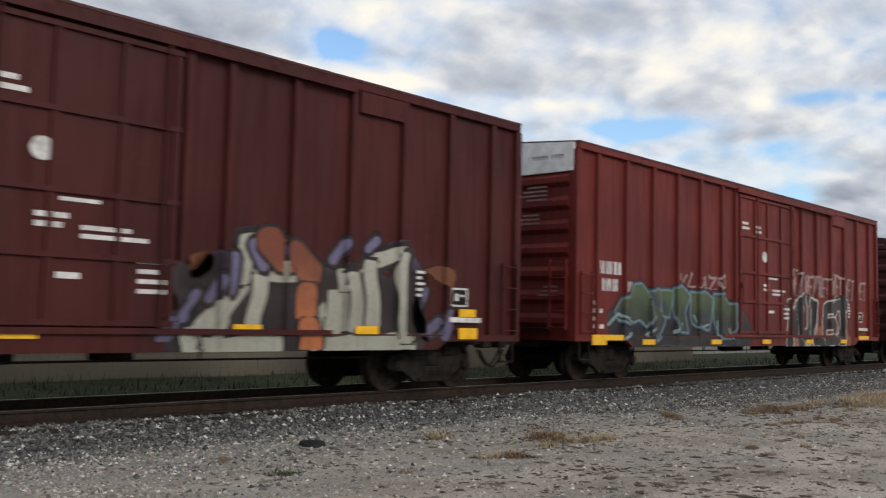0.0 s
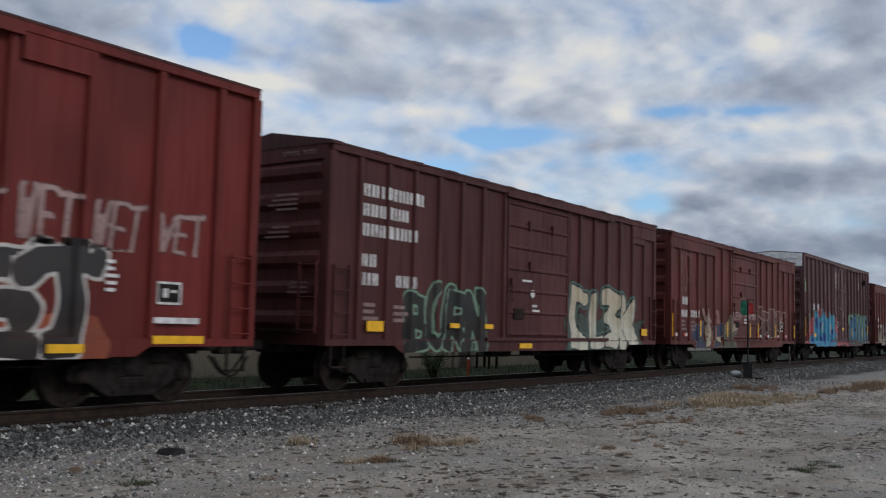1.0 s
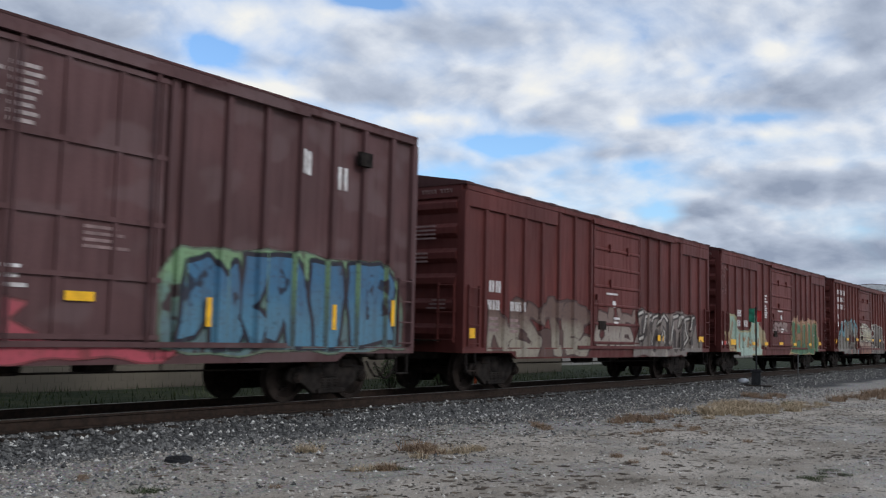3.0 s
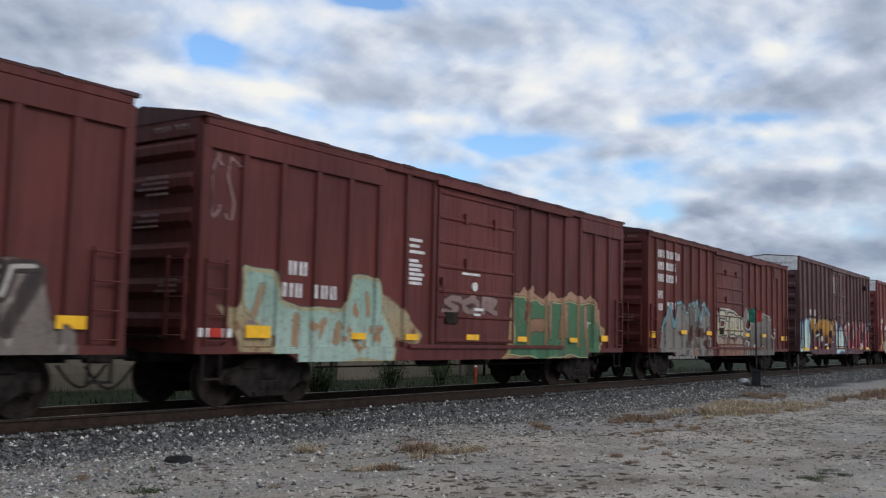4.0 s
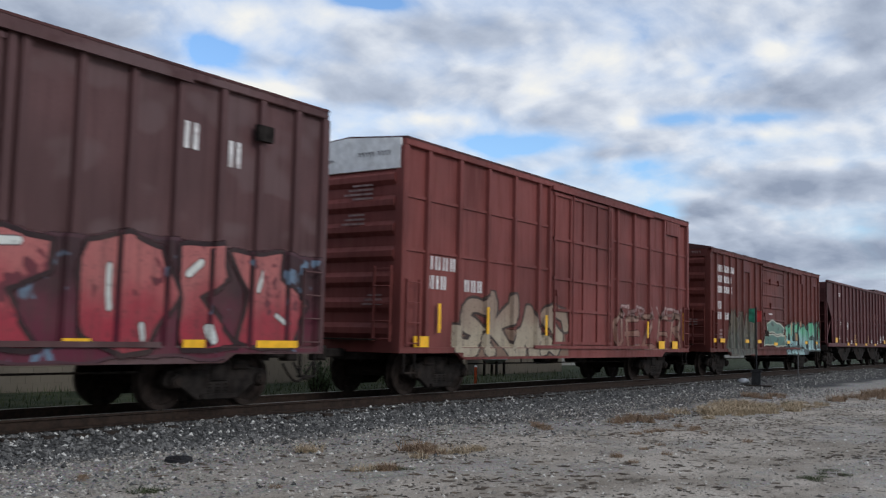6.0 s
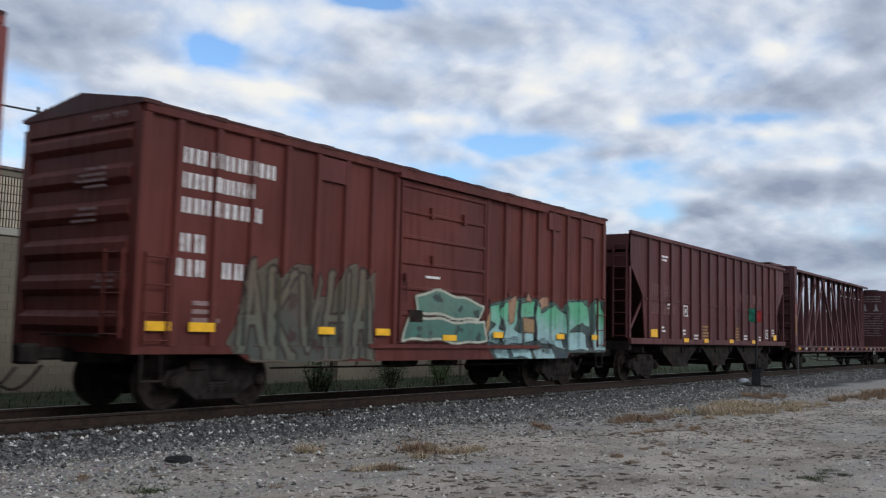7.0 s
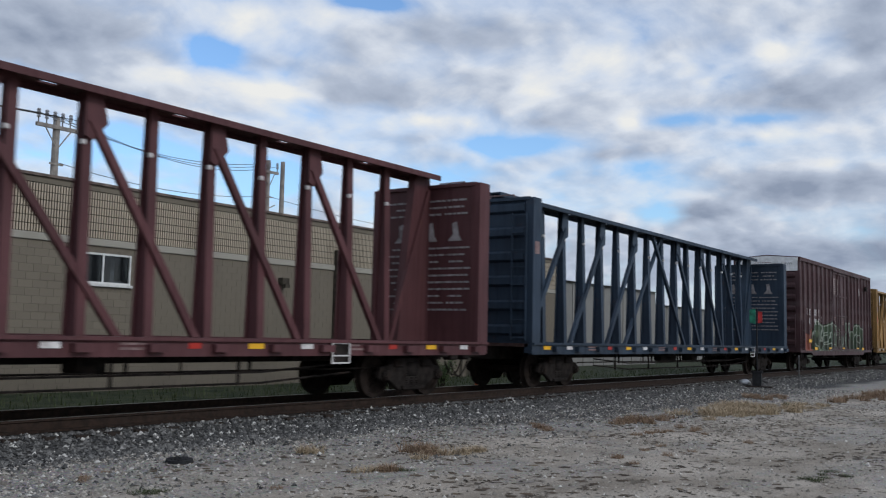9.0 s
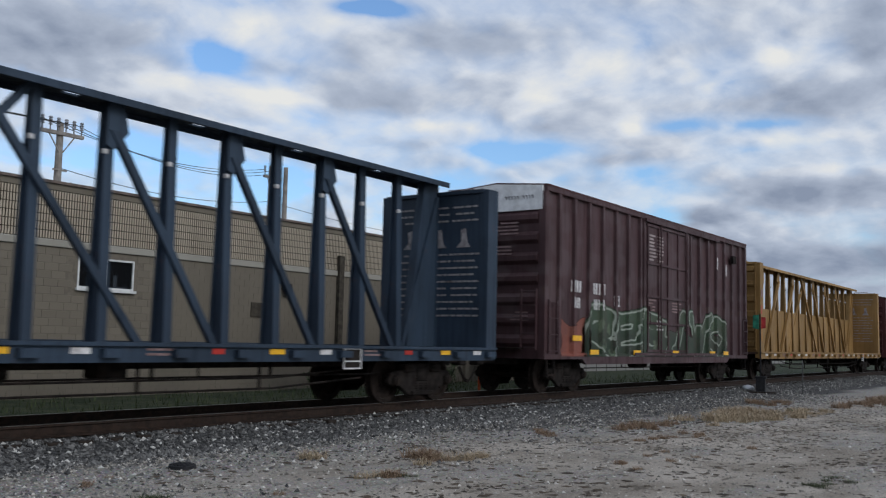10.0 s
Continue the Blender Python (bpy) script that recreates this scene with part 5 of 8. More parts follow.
# red car with white, black and orange lettering
BONE = spray_paint("bone_piece", lin(158, 158, 146), lin(172, 170, 158), lin(22, 20, 24), lin(34, 28, 36), 0.09, wear=0.2, back_top=lin(72, 64, 88))
strokes(c0, f0, 18.67, [
    [(11.44, 0.92), (12.01, 0.92)], [(11.73, 1.00), (12.34, 1.78)], [(12.36, 1.86), (13.02, 1.89)], [(12.30, 2.28), (12.30, 1.80)],
    [(12.57, 1.70), (12.57, 0.85)], [(11.80, 0.82), (12.92, 0.82)], [(13.52, 0.87), (14.07, 1.51)], [(14.05, 1.56), (14.05, 0.91)],
    [(14.32, 1.90), (14.67, 1.91)], [(14.48, 1.85), (14.48, 0.86)], [(13.97, 0.83), (15.67, 0.83)], [(14.95, 2.24), (15.42, 2.28)],
    [(15.58, 2.19), (15.58, 0.92)], [(14.90, 2.10), (14.90, 1.31)]], BONE, 0.155, 11.0, 16.2, 0.74, 2.75, 0.66, 4, 0.22)
SHARD = spray_paint("violet_shard_piece", lin(92, 88, 118), lin(110, 104, 136), lin(20, 18, 22), lin(30, 26, 30), 0.06, wear=0.35)
strokes(c0, f0, 18.67, [[(11.01, 0.90), (11.19, 1.15)], [(11.30, 1.20), (11.51, 1.50)], [(11.73, 1.45), (11.90, 1.75)], [(12.08, 1.60), (12.18, 2.10)],
                        [(12.52, 2.30), (12.67, 2.01)], [(14.02, 2.15), (14.22, 2.43)], [(14.73, 2.36), (14.92, 2.54)]], SHARD, 0.08, 10.6, 15.6, 0.88, 2.8, 0.0, 5, lift=0.003, block=2.0)
strokes(c0, f0, 18.67, [[(15.98, 1.28), (16.16, 1.02), (16.48, 1.23)], [(16.60, 0.99), (16.73, 1.36)], [(16.10, 1.75), (15.98, 1.46)]], SHARD, 0.07, 15.8, 17.1, 0.88, 2.1, 0.0, 6, block=2.0)
TAN_MIST = spray_paint("tan_mist", lin(110, 62, 34), lin(112, 64, 36), lin(112, 64, 36), lin(110, 62, 34), 0.01, wear=0.7)
strokes(c0, f0, 18.67, [[(11.48, 2.00), (11.62, 2.05)]], TAN_MIST, 0.16, 11.0, 12.2, 1.6, 2.5, 0.0, 7, block=2.0)
strokes(c0, f0, 18.67, [[(16.16, 2.05), (16.48, 2.13), (16.79, 1.97)]], TAN_MIST, 0.13, 15.6, 17.2, 1.4, 2.5, 0.0, 8, block=2.0)
strokes(c0, f0, 18.67, [[(12.82, 2.39), (13.07, 2.16)], [(13.32, 2.26), (13.62, 1.97), (13.57, 1.65)], [(13.57, 1.65), (13.49, 1.33)], [(13.52, 1.10), (13.52, 0.82)]],
        spray_paint("orange_piece", lin(172, 100, 62), lin(120, 64, 46), lin(30, 20, 22), lin(60, 35, 35), 0.05, wear=0.2), 0.18, 12.5, 14.3, 0.76, 2.85, 0.0, 6, lift=0.006, block=2.5)
# red car, green piece, black piece, row of thin tags
shapes(c1, f1, 18.67, [[(1.38, 1.42), (1.67, 1.54), (2.21, 1.78), (3.1, 1.92), (4.26, 2.03), (6.1, 1.95), (7.19, 1.73), (7.9, 1.64), (8.31, 1.28), (8.31, 0.72), (3.09, 0.77), (1.42, 0.79)]],
       spray_paint("soot_ground", lin(26, 29, 34), lin(36, 42, 46), lin(44, 52, 62), lin(40, 46, 54), 0.05, wear=0.3), 0.2, 9.2, 0.74, 2.5, 9)
shapes(c1, f1, 18.67, [[(1.61, 1.51), (1.84, 1.75), (2.21, 1.84), (2.39, 2.15), (2.73, 2.18), (3.1, 1.92), (3.11, 1.73), (3.26, 1.61), (2.88, 1.25), (2.57, 1.4), (2.05, 1.26), (1.74, 1.31)],
                       [(3.05, 2.04), (3.45, 2.14), (3.69, 2.06), (3.56, 1.62), (3.84, 1.5), (3.73, 1.3), (3.3, 0.97), (3.35, 1.36), (3.15, 1.61)],
                       [(3.61, 2.08), (4.17, 2.02), (4.11, 1.71), (4, 1.44), (3.72, 1.5)],
                       [(4.21, 2.09), (4.5, 2.21), (5, 1.93), (4.8, 1.53), (4.91, 1.05), (4.39, 1.11), (4.28, 1.52)],
                       [(5.04, 2.04), (5.69, 2.15), (6.15, 1.99), (6.17, 1.58), (6.04, 1.2), (5.55, 1.27), (5.17, 1.33), (5.1, 1.76)],
                       [(6.25, 2.11), (6.73, 2.07), (7.08, 1.77), (7.42, 1.82), (7.39, 1.22), (7.12, 0.91), (6.67, 0.98), (6.33, 1.44)]],
       spray_paint("moss_piece", lin(44, 54, 48), lin(74, 92, 62), lin(104, 130, 136), lin(27, 31, 36), 0.05, halo=lin(40, 54, 78), wear=0.35, fleck=lin(34, 46, 74)), 0.2, 8.6, 0.74, 2.8, 7, 0.006)
strokes(c1, f1, 18.67, [[(1.3, 1.25), (1.7, 1.5), (2.3, 1.3)], [(2.9, 1.0), (3.3, 1.2)], [(4.2, 1.1), (4.6, 1.3)], [(5.2, 1.5), (5.5, 1.2), (6.0, 1.3)], [(6.5, 1.0), (6.5, 1.4)], [(7.2, 1.2), (7.3, 0.95)], [(1.9, 0.95), (2.3, 1.05)]],
        spray_paint("pale_blue_line", lin(128, 148, 150), lin(134, 154, 156), lin(90, 108, 116), lin(60, 70, 80), 0.01, wear=0.35), 0.028, 0.8, 8.0, 0.8, 2.2, 0.0, 10, lift=0.012, block=2.0)
piece(c1, f1, 18.67, "MULET", 10.75, 15.9, 0.72, 2.1, spray_paint("black_piece", lin(24, 24, 26), lin(44, 46, 48), lin(190, 185, 180), lin(150, 70, 45), 0.05, wear=0.2), 0.155, 0.45, 3, 0.05, 0.03)
for q in range(6):
    piece(c1, f1, 18.67, "WET", 11.15 + 1.12 * q, 12.05 + 1.12 * q, 2.22 + 0.02 * (q % 2), 2.95 - 0.06 * (q % 3), PALE_TAG, 0.022, 0, 20 + q, 0.25, 0.06)
piece(c1, f1, 18.67, "VLAZO", 4.4, 7.0, 2.2, 2.55, PALE_TAG, 0.022, 0, 31, 0.2, 0.1)
# dark maroon car
piece(c2, f2, 15.4, "BURN", 2.4, 5.4, 0.74, 2.0, spray_paint("bottle_green_piece", lin(16, 22, 22), lin(30, 38, 36), lin(112, 140, 120), lin(70, 92, 80), 0.05, wear=0.3), 0.12, 0, 8, 0.0, 0.03)
strokes(c2, f2, 15.4, [[(10.55, 2.15), (9.85, 2.2), (9.7, 1.5), (9.8, 0.98), (10.4, 0.95)], [(11.05, 2.15), (10.95, 0.98), (11.55, 0.98)],
                       [(11.75, 2.18), (12.45, 2.1), (12.0, 1.6), (12.6, 1.35), (12.45, 0.95), (11.95, 0.95)], [(13.0, 2.1), (13.0, 0.92)], [(13.75, 2.1), (13.2, 1.5), (13.9, 0.95)]],
        spray_paint("cream_piece", lin(205, 200, 182), lin(186, 174, 150), lin(36, 52, 50), lin(52, 72, 66), 0.06, halo=lin(78, 102, 94), wear=0.3), 0.20, 9.2, 14.5, 0.74, 2.6, 0.55, 9, block=3.0)
# maroon car with faces and scrawls
shapes(c3, f3, 15.46, [[(2.07, 1.41), (2.45, 1.59), (2.68, 1.47), (2.85, 1.64), (3.23, 1.73), (3.31, 1.43), (3.17, 1.13), (3.31, 0.75), (2.28, 0.75), (2.33, 0.97), (2.09, 1.11)],
                       [(4.25, 1.51), (5.11, 1.61), (5.16, 1.15), (4.79, 0.98), (5.13, 0.75), (4.21, 0.75), (4.24, 0.94)]],
       spray_paint("navy_figure_paint", lin(38, 50, 74), lin(44, 56, 82), lin(150, 136, 116), lin(40, 50, 70), 0.02, wear=0.3), 1.9, 5.4, 0.74, 1.9, 12)
shapes(c3, f3, 15.46, [[(5.26, 1.54), (5.84, 1.76), (6.09, 1.99), (6.32, 1.6), (6.93, 1.44), (6.29, 1.16), (6.71, 0.89), (6.83, 0.75), (5.3, 0.75)]],
       spray_paint("olive_figure_paint", lin(74, 76, 62), lin(104, 92, 72), lin(150, 132, 110), lin(70, 62, 54), 0.02, wear=0.45, fleck=lin(150, 132, 104)), 5.1, 7.1, 0.74, 2.1, 18, 0.022)
shapes(c3, f3, 15.46, [[(4.36, 1.7), (4.59, 2.12), (4.85, 2.07), (4.99, 1.63), (4.42, 1.56)], [(4.21, 1.44), (4.43, 1.54), (4.58, 1.24), (4.26, 0.98), (4.16, 0.8), (4.11, 1.29)]],
       spray_paint("blush_figure_paint", lin(140, 92, 62), lin(140, 98, 92), lin(92, 52, 46), lin(90, 52, 48), 0.02, wear=0.45), 3.9, 5.2, 0.74, 2.3, 19, 0.004)
shapes(c3, f3, 15.46, [[(3.04, 2.1), (3.25, 2.09), (3.39, 1.74), (3.63, 2.14), (3.79, 1.84), (4.05, 1.71), (3.78, 1.59), (3.96, 1.37), (3.92, 1.06), (3.55, 0.75), (3.26, 0.75), (3.37, 0.98), (3.25, 1.35), (3.38, 1.57), (3.13, 1.86)],
                       [(4.58, 1.16), (5.08, 1.21), (4.93, 1.03), (4.62, 1.01)], [(6.24, 1.55), (7.01, 1.66), (6.82, 1.42), (6.23, 1.26)]],
       spray_paint("bone_figure_paint", lin(172, 164, 142), lin(150, 122, 108), lin(110, 84, 70), lin(120, 96, 84), 0.02, wear=0.35, fleck=lin(120, 92, 80)), 2.9, 7.2, 0.74, 2.3, 11, 0.026)
piece(c3, f3, 15.46, "NEWFIE", 6.4, 8.3, 1.80, 2.12, PALE_TAG, 0.02, 0, 13, 0.1, 0.08)
piece(c3, f3, 15.46, "WITHIN", 8.4, 9.6, 1.84, 2.06, PALE_TAG, 0.02, 0, 14, 0.1, 0.08)
piece(c3, f3, 15.46, "ORBM", 9.5, 13.0, 1.12, 2.28, spray_paint("outline_piece", lin(70, 36, 32), lin(92, 52, 44), lin(170, 150, 138), lin(80, 40, 36), 0.03, wear=0.5), 0.15, 0, 15, 0.0, 0.06)
piece(c3, f3, 15.46, "WY", 13.0, 14.2, 1.75, 2.3, PALE_TAG, 0.018, 0, 16, 0.2, 0.08)
piece(c3, f3, 15.46, "LS", 1.0, 1.7, 2.55, 3.9, spray_paint("drip_tag", lin(120, 80, 74), lin(125, 90, 82), lin(110, 70, 64), lin(100, 60, 55), 0.004, wear=0.6), 0.02, 0, 17, 0.2, 0.1)
# brown car: pink cloud, big blue letters, then blue-green letters
shapes(c4, f4, 15.76, [[(0.32, 1.14), (0.66, 1.41), (0.94, 1.85), (1.32, 1.99), (1.71, 2.33), (2.11, 2.42), (2.52, 2.25), (3.05, 2.57), (3.74, 2.53), (4.8, 2.52), (4.91, 1.36), (2.06, 0.86), (0.08, 0.89), (0.12, 1.05)],
                       [(6.14, 2.25), (6.85, 2.27), (7.02, 1.72), (7.5, 1.57), (7.22, 1.4), (7.83, 1.01), (9.9, 0.93), (9.7, 0.82), (6.19, 0.83)]],
       spray_paint("pink_cloud", lin(168, 72, 84), lin(162, 84, 92), lin(120, 56, 60), lin(120, 56, 60), 0.03, wear=0.3, fleck=lin(136, 60, 66)), -0.1, 10.0, 0.74, 2.75, 21)
shapes(c4, f4, 15.76, [[(2.12, 2.47), (2.51, 2.35), (2.98, 2.04), (2.99, 1.47), (3.15, 0.75), (2.07, 0.75), (2.01, 0.88), (0.96, 0.88), (1.08, 1.11), (1.5, 1.3), (1.99, 1.38), (1.87, 1.7), (2.13, 1.96)],
                       [(2.98, 2.04), (3.29, 2.26), (3.76, 2.62), (4.11, 2.41), (4.52, 2.11), (4.5, 1.5), (4.83, 0.75), (3.19, 0.75), (3.01, 1.4)],
                       [(4.56, 2.12), (5.08, 2.19), (5.29, 2.5), (5.62, 2.22), (6.18, 2.37), (6.11, 1.38), (6.12, 0.75), (4.87, 0.75), (4.55, 1.43)],
                       [(6.14, 1.35), (6.73, 1.47), (6.8, 1.37), (6.22, 1.22), (6.92, 1.12), (6.74, 0.93), (6.16, 0.75)]],
       spray_paint("blue_piece", lin(46, 134, 170), lin(62, 146, 176), lin(18, 34, 52), lin(34, 88, 118), 0.035, halo=lin(140, 150, 142), wear=0.22, fleck=lin(28, 66, 126)), 0.7, 7.1, 0.74, 2.8, 22, 0.022, band=0.03)
strokes(c4, f4, 15.76, [[(2.35, 2.1), (2.45, 1.75)], [(3.55, 2.2), (3.6, 1.75)], [(5.25, 2.1), (5.3, 1.85)], [(2.5, 1.2), (2.75, 0.95)], [(3.9, 1.25), (3.95, 0.95)], [(5.5, 1.3), (5.2, 0.9)], [(4.2, 1.9), (4.25, 1.6)], [(1.5, 1.05), (1.9, 1.15)]],
        spray_paint("deep_blue_mist", lin(30, 72, 134), lin(28, 66, 126), lin(38, 100, 150), lin(40, 110, 150), 0.03, wear=0.25), 0.09, 1.0, 6.0, 0.74, 2.5, 0.0, 26, lift=0.026, block=2.0)
shapes(c4, f4, 15.76, [[(9.45, 1.88), (9.94, 2.44), (11.19, 2.55), (13.05, 2.55), (14.76, 2.56), (15.44, 2.17), (15.45, 0.96), (9.66, 0.91)]],
       spray_paint("lime_mist", lin(88, 112, 116), lin(118, 150, 112), lin(96, 110, 92), lin(96, 110, 92), 0.03, wear=0.45, fleck=lin(56, 44, 46)), 9.2, 15.7, 0.80, 2.8, 27)
shapes(c4, f4, 15.76, [[(10.0, 2.25), (10.48, 2.43), (10.81, 2.08), (11.09, 2.34), (11.31, 1.47), (11.2, 1.01), (10.71, 1.01), (10.54, 1.6), (10.32, 1.23), (9.97, 1.1)], [(11.33, 2.47), (11.76, 2.4), (11.68, 1.95), (11.43, 1.62), (11.87, 1.16), (11.53, 0.98), (11.19, 1.47)],
                       [(11.84, 2.4), (12.37, 2.5), (12.78, 1.98), (12.89, 1.02), (12.3, 1.02), (12.16, 1.49), (12.0, 1.04), (11.7, 1.11)], [(12.86, 2.47), (13.57, 2.5), (13.77, 1.92), (13.59, 1.07), (12.98, 1.04)], [(13.81, 2.47), (14.76, 2.5), (15.18, 2.06), (14.92, 1.54), (15.18, 1.11), (14.02, 1.0)]],
       spray_paint("steel_blue_piece", lin(78, 124, 148), lin(60, 104, 136), lin(18, 26, 42), lin(84, 110, 92), 0.075, wear=0.3, fleck=lin(26, 44, 62)), 9.5, 15.5, 0.86, 2.7, 23, 0.004, band=0.07)
piece(c4, f4, 15.76, "KR", 0.0, 0.6, 3.35, 3.95, spray_paint("mint_tag", lin(150, 170, 135), lin(160, 180, 145), lin(150, 170, 135), lin(120, 130, 110), 0.006, wear=0.4), 0.03, 0, 24, 0.1, 0.12)
piece(c4, f4, 15.76, "NAE", 0.75, 1.35, 1.95, 2.3, spray_paint("mint_tag_small", lin(128, 146, 118), lin(138, 156, 128), lin(128, 146, 118), lin(60, 70, 50), 0.006, wear=0.4), 0.025, 0, 25, 0.0, 0.06)
# maroon car with grey blocks
shapes(c5, f5, 15.4, [[(9.24, 2.01), (9.43, 2.12), (9.69, 2.09), (10.18, 2.04), (10.93, 2.03), (11.23, 2.09), (11.75, 2.02), (12.44, 2.11), (13.03, 2.12), (14.08, 2.08), (14.14, 1.71), (14.29, 1.36), (15.02, 0.88), (13.26, 0.76), (8.94, 0.78), (8.98, 0.95), (9.1, 1.21), (9.3, 1.52)]],
       spray_paint("stone_grey_piece", lin(112, 104, 98), lin(122, 112, 106), lin(96, 74, 70), lin(70, 52, 48), 0.03, wear=0.35, fleck=lin(146, 138, 130)), 7.4, 14.7, 0.74, 2.5, 27, 0.022)
strokes(c5, f5, 15.4, [[(9.66, 1.81), (9.41, 1.39)],
                        [(10.14, 1.7), (9.55, 1.17)],
                        [(10.72, 1.48), (10.52, 1.04)],
                        [(11.67, 1.77), (11.64, 1.05)],
                        [(12.23, 1.42), (12.22, 1)],
                        [(13.01, 1.83), (12.64, 1.06)],
                        [(14.09, 1.94), (13.71, 1.24)]],
        spray_paint("charcoal_shadow", lin(36, 31, 31), lin(38, 33, 33), lin(60, 52, 50), lin(70, 60, 58), 0.04, wear=0.3), 0.09, 7.6, 14.2, 0.74, 2.4, 0.0, 24, lift=0.026, block=2.0)
strokes(c5, f5, 15.4, [[(9.29, 1.99), (9.59, 2.09), (9.75, 2.04)],
                        [(10.18, 2.02), (9.91, 1.94), (9.83, 1.63), (9.64, 1.35), (9.34, 1.26)],
                        [(10.87, 2.01), (10.52, 1.95), (10.36, 1.75), (10.23, 1.14)],
                        [(10.83, 1.73), (11.05, 1.96), (11.36, 2.02), (11.66, 1.84)],
                        [(11.03, 1.39), (11.26, 1.61), (11.43, 1.5), (11.41, 1.15)],
                        [(12.55, 2.05), (12.06, 1.97), (11.8, 1.13)],
                        [(13.03, 2.02), (12.7, 2.02), (12.6, 1.7)],
                        [(13.51, 1.99), (13.15, 1.95), (13.25, 1.56), (13.46, 1.34), (12.9, 1.03)],
                        [(14.04, 2.02), (13.67, 1.99), (13.56, 1.63)]],
        spray_paint("white_rim_line", lin(176, 170, 162), lin(182, 176, 168), lin(40, 34, 33), lin(70, 60, 58), 0.05, wear=0.3), 0.03, 7.6, 14.2, 0.74, 2.6, 0.0, 25, lift=0.030, block=2.0)
piece(c5, f5, 15.4, "NSTE", 1.0, 6.0, 0.78, 2.05, spray_paint("dusty_piece", lin(140, 132, 118), lin(96, 74, 66), lin(60, 40, 38), lin(84, 60, 54), 0.05, wear=0.5), 0.17, 0.5, 28, 0.1, 0.08)
piece(c5, f5, 15.4, "OWE", 6.4, 9.0, 0.98, 1.95, spray_paint("dusty_white_piece", lin(150, 140, 130), lin(120, 100, 92), lin(60, 36, 34), lin(84, 60, 54), 0.04, wear=0.5), 0.12, 0, 29, 0.1, 0.08)
# maroon car with mint and green
shapes(c6, f6, 15.48, [[(0.42, 1.67), (0.78, 1.62), (1.02, 1.86), (1.65, 1.13), (1.59, 0.9), (0.82, 0.9), (0.83, 1.12)], [(4.35, 2.11), (5.36, 1.56), (5.84, 1.26), (5.71, 1.1), (4.95, 1.1), (4.47, 1.59)]],
       spray_paint("sand_piece", lin(156, 138, 104), lin(150, 138, 112), lin(120, 88, 66), lin(120, 100, 80), 0.03, wear=0.45, fleck=lin(120, 70, 56)), 0.2, 6.0, 0.80, 2.3, 33)
shapes(c6, f6, 15.48, [[(0.94, 2.2), (1.59, 2.17), (1.75, 1.66), (3.46, 1.65), (3.56, 2.22), (4.27, 2.21), (4.39, 1.81), (4.89, 1.11), (4.89, 0.75), (1.66, 0.77), (1.55, 1.13), (1.17, 1.5), (0.93, 1.67)]],
       spray_paint("mint_block", lin(156, 176, 164), lin(140, 166, 152), lin(160, 152, 116), lin(140, 160, 146), 0.06, wear=0.35, fleck=lin(150, 116, 84)), 0.7, 5.1, 0.74, 2.4, 34, 0.004)
strokes(c6, f6, 15.48, [[(1.35, 1.95), (1.2, 1.5)], [(2.2, 1.5), (2.15, 1.05)], [(2.9, 1.45), (2.75, 1.2)], [(4.05, 1.95), (4.1, 1.6)], [(4.2, 1.3), (4.5, 1.35)], [(3.3, 1.4), (3.25, 1.1)]],
        spray_paint("rust_drip", lin(150, 112, 84), lin(146, 120, 92), lin(150, 140, 116), lin(150, 140, 116), 0.02, wear=0.4), 0.04, 0.9, 4.9, 0.8, 2.3, 0.0, 35, lift=0.008, block=2.0)
TAN = spray_paint("tan_halo", lin(150, 122, 82), lin(160, 124, 100), lin(112, 78, 64), lin(112, 78, 64), 0.02, wear=0.4, fleck=lin(134, 96, 74))
shapes(c6, f6, 15.48, [[(9.22, 1.74), (9.37, 2.28), (9.71, 2.29), (9.95, 2.43), (10.07, 2.28), (10.27, 2.43), (10.42, 2.24), (10.95, 2.17), (11.14, 2.4), (11.3, 2.3), (11.45, 2.38), (11.66, 2.27), (12.37, 2.43), (12.6, 2.35), (12.84, 2.33), (13.21, 2.2), (13.48, 2.35), (14.05, 2.04), (14.13, 1.63), (14.41, 1.52), (14.36, 1.15), (13.72, 0.76), (8.88, 0.8), (9.19, 0.91), (9.25, 1.23)]], TAN, 8.6, 15.0, 0.74, 2.6, 32)
shapes(c6, f6, 15.48, [[(9.41, 2.12), (9.92, 2.17), (10.15, 2.05), (10.52, 2.18), (10.96, 2.06), (11.1, 2.12), (11.83, 2.1), (12.62, 2.11), (13.21, 2.14), (13.59, 2.22), (13.91, 2.12), (14.06, 1.71), (14.15, 1.23), (13.78, 0.77), (9.2, 0.81), (9.43, 1.1)]],
       spray_paint("forest_piece", lin(52, 96, 66), lin(58, 102, 70), lin(168, 158, 116), lin(46, 84, 54), 0.03, wear=0.3, fleck=lin(66, 112, 82)), 9.0, 14.8, 0.74, 2.4, 36, 0.005)
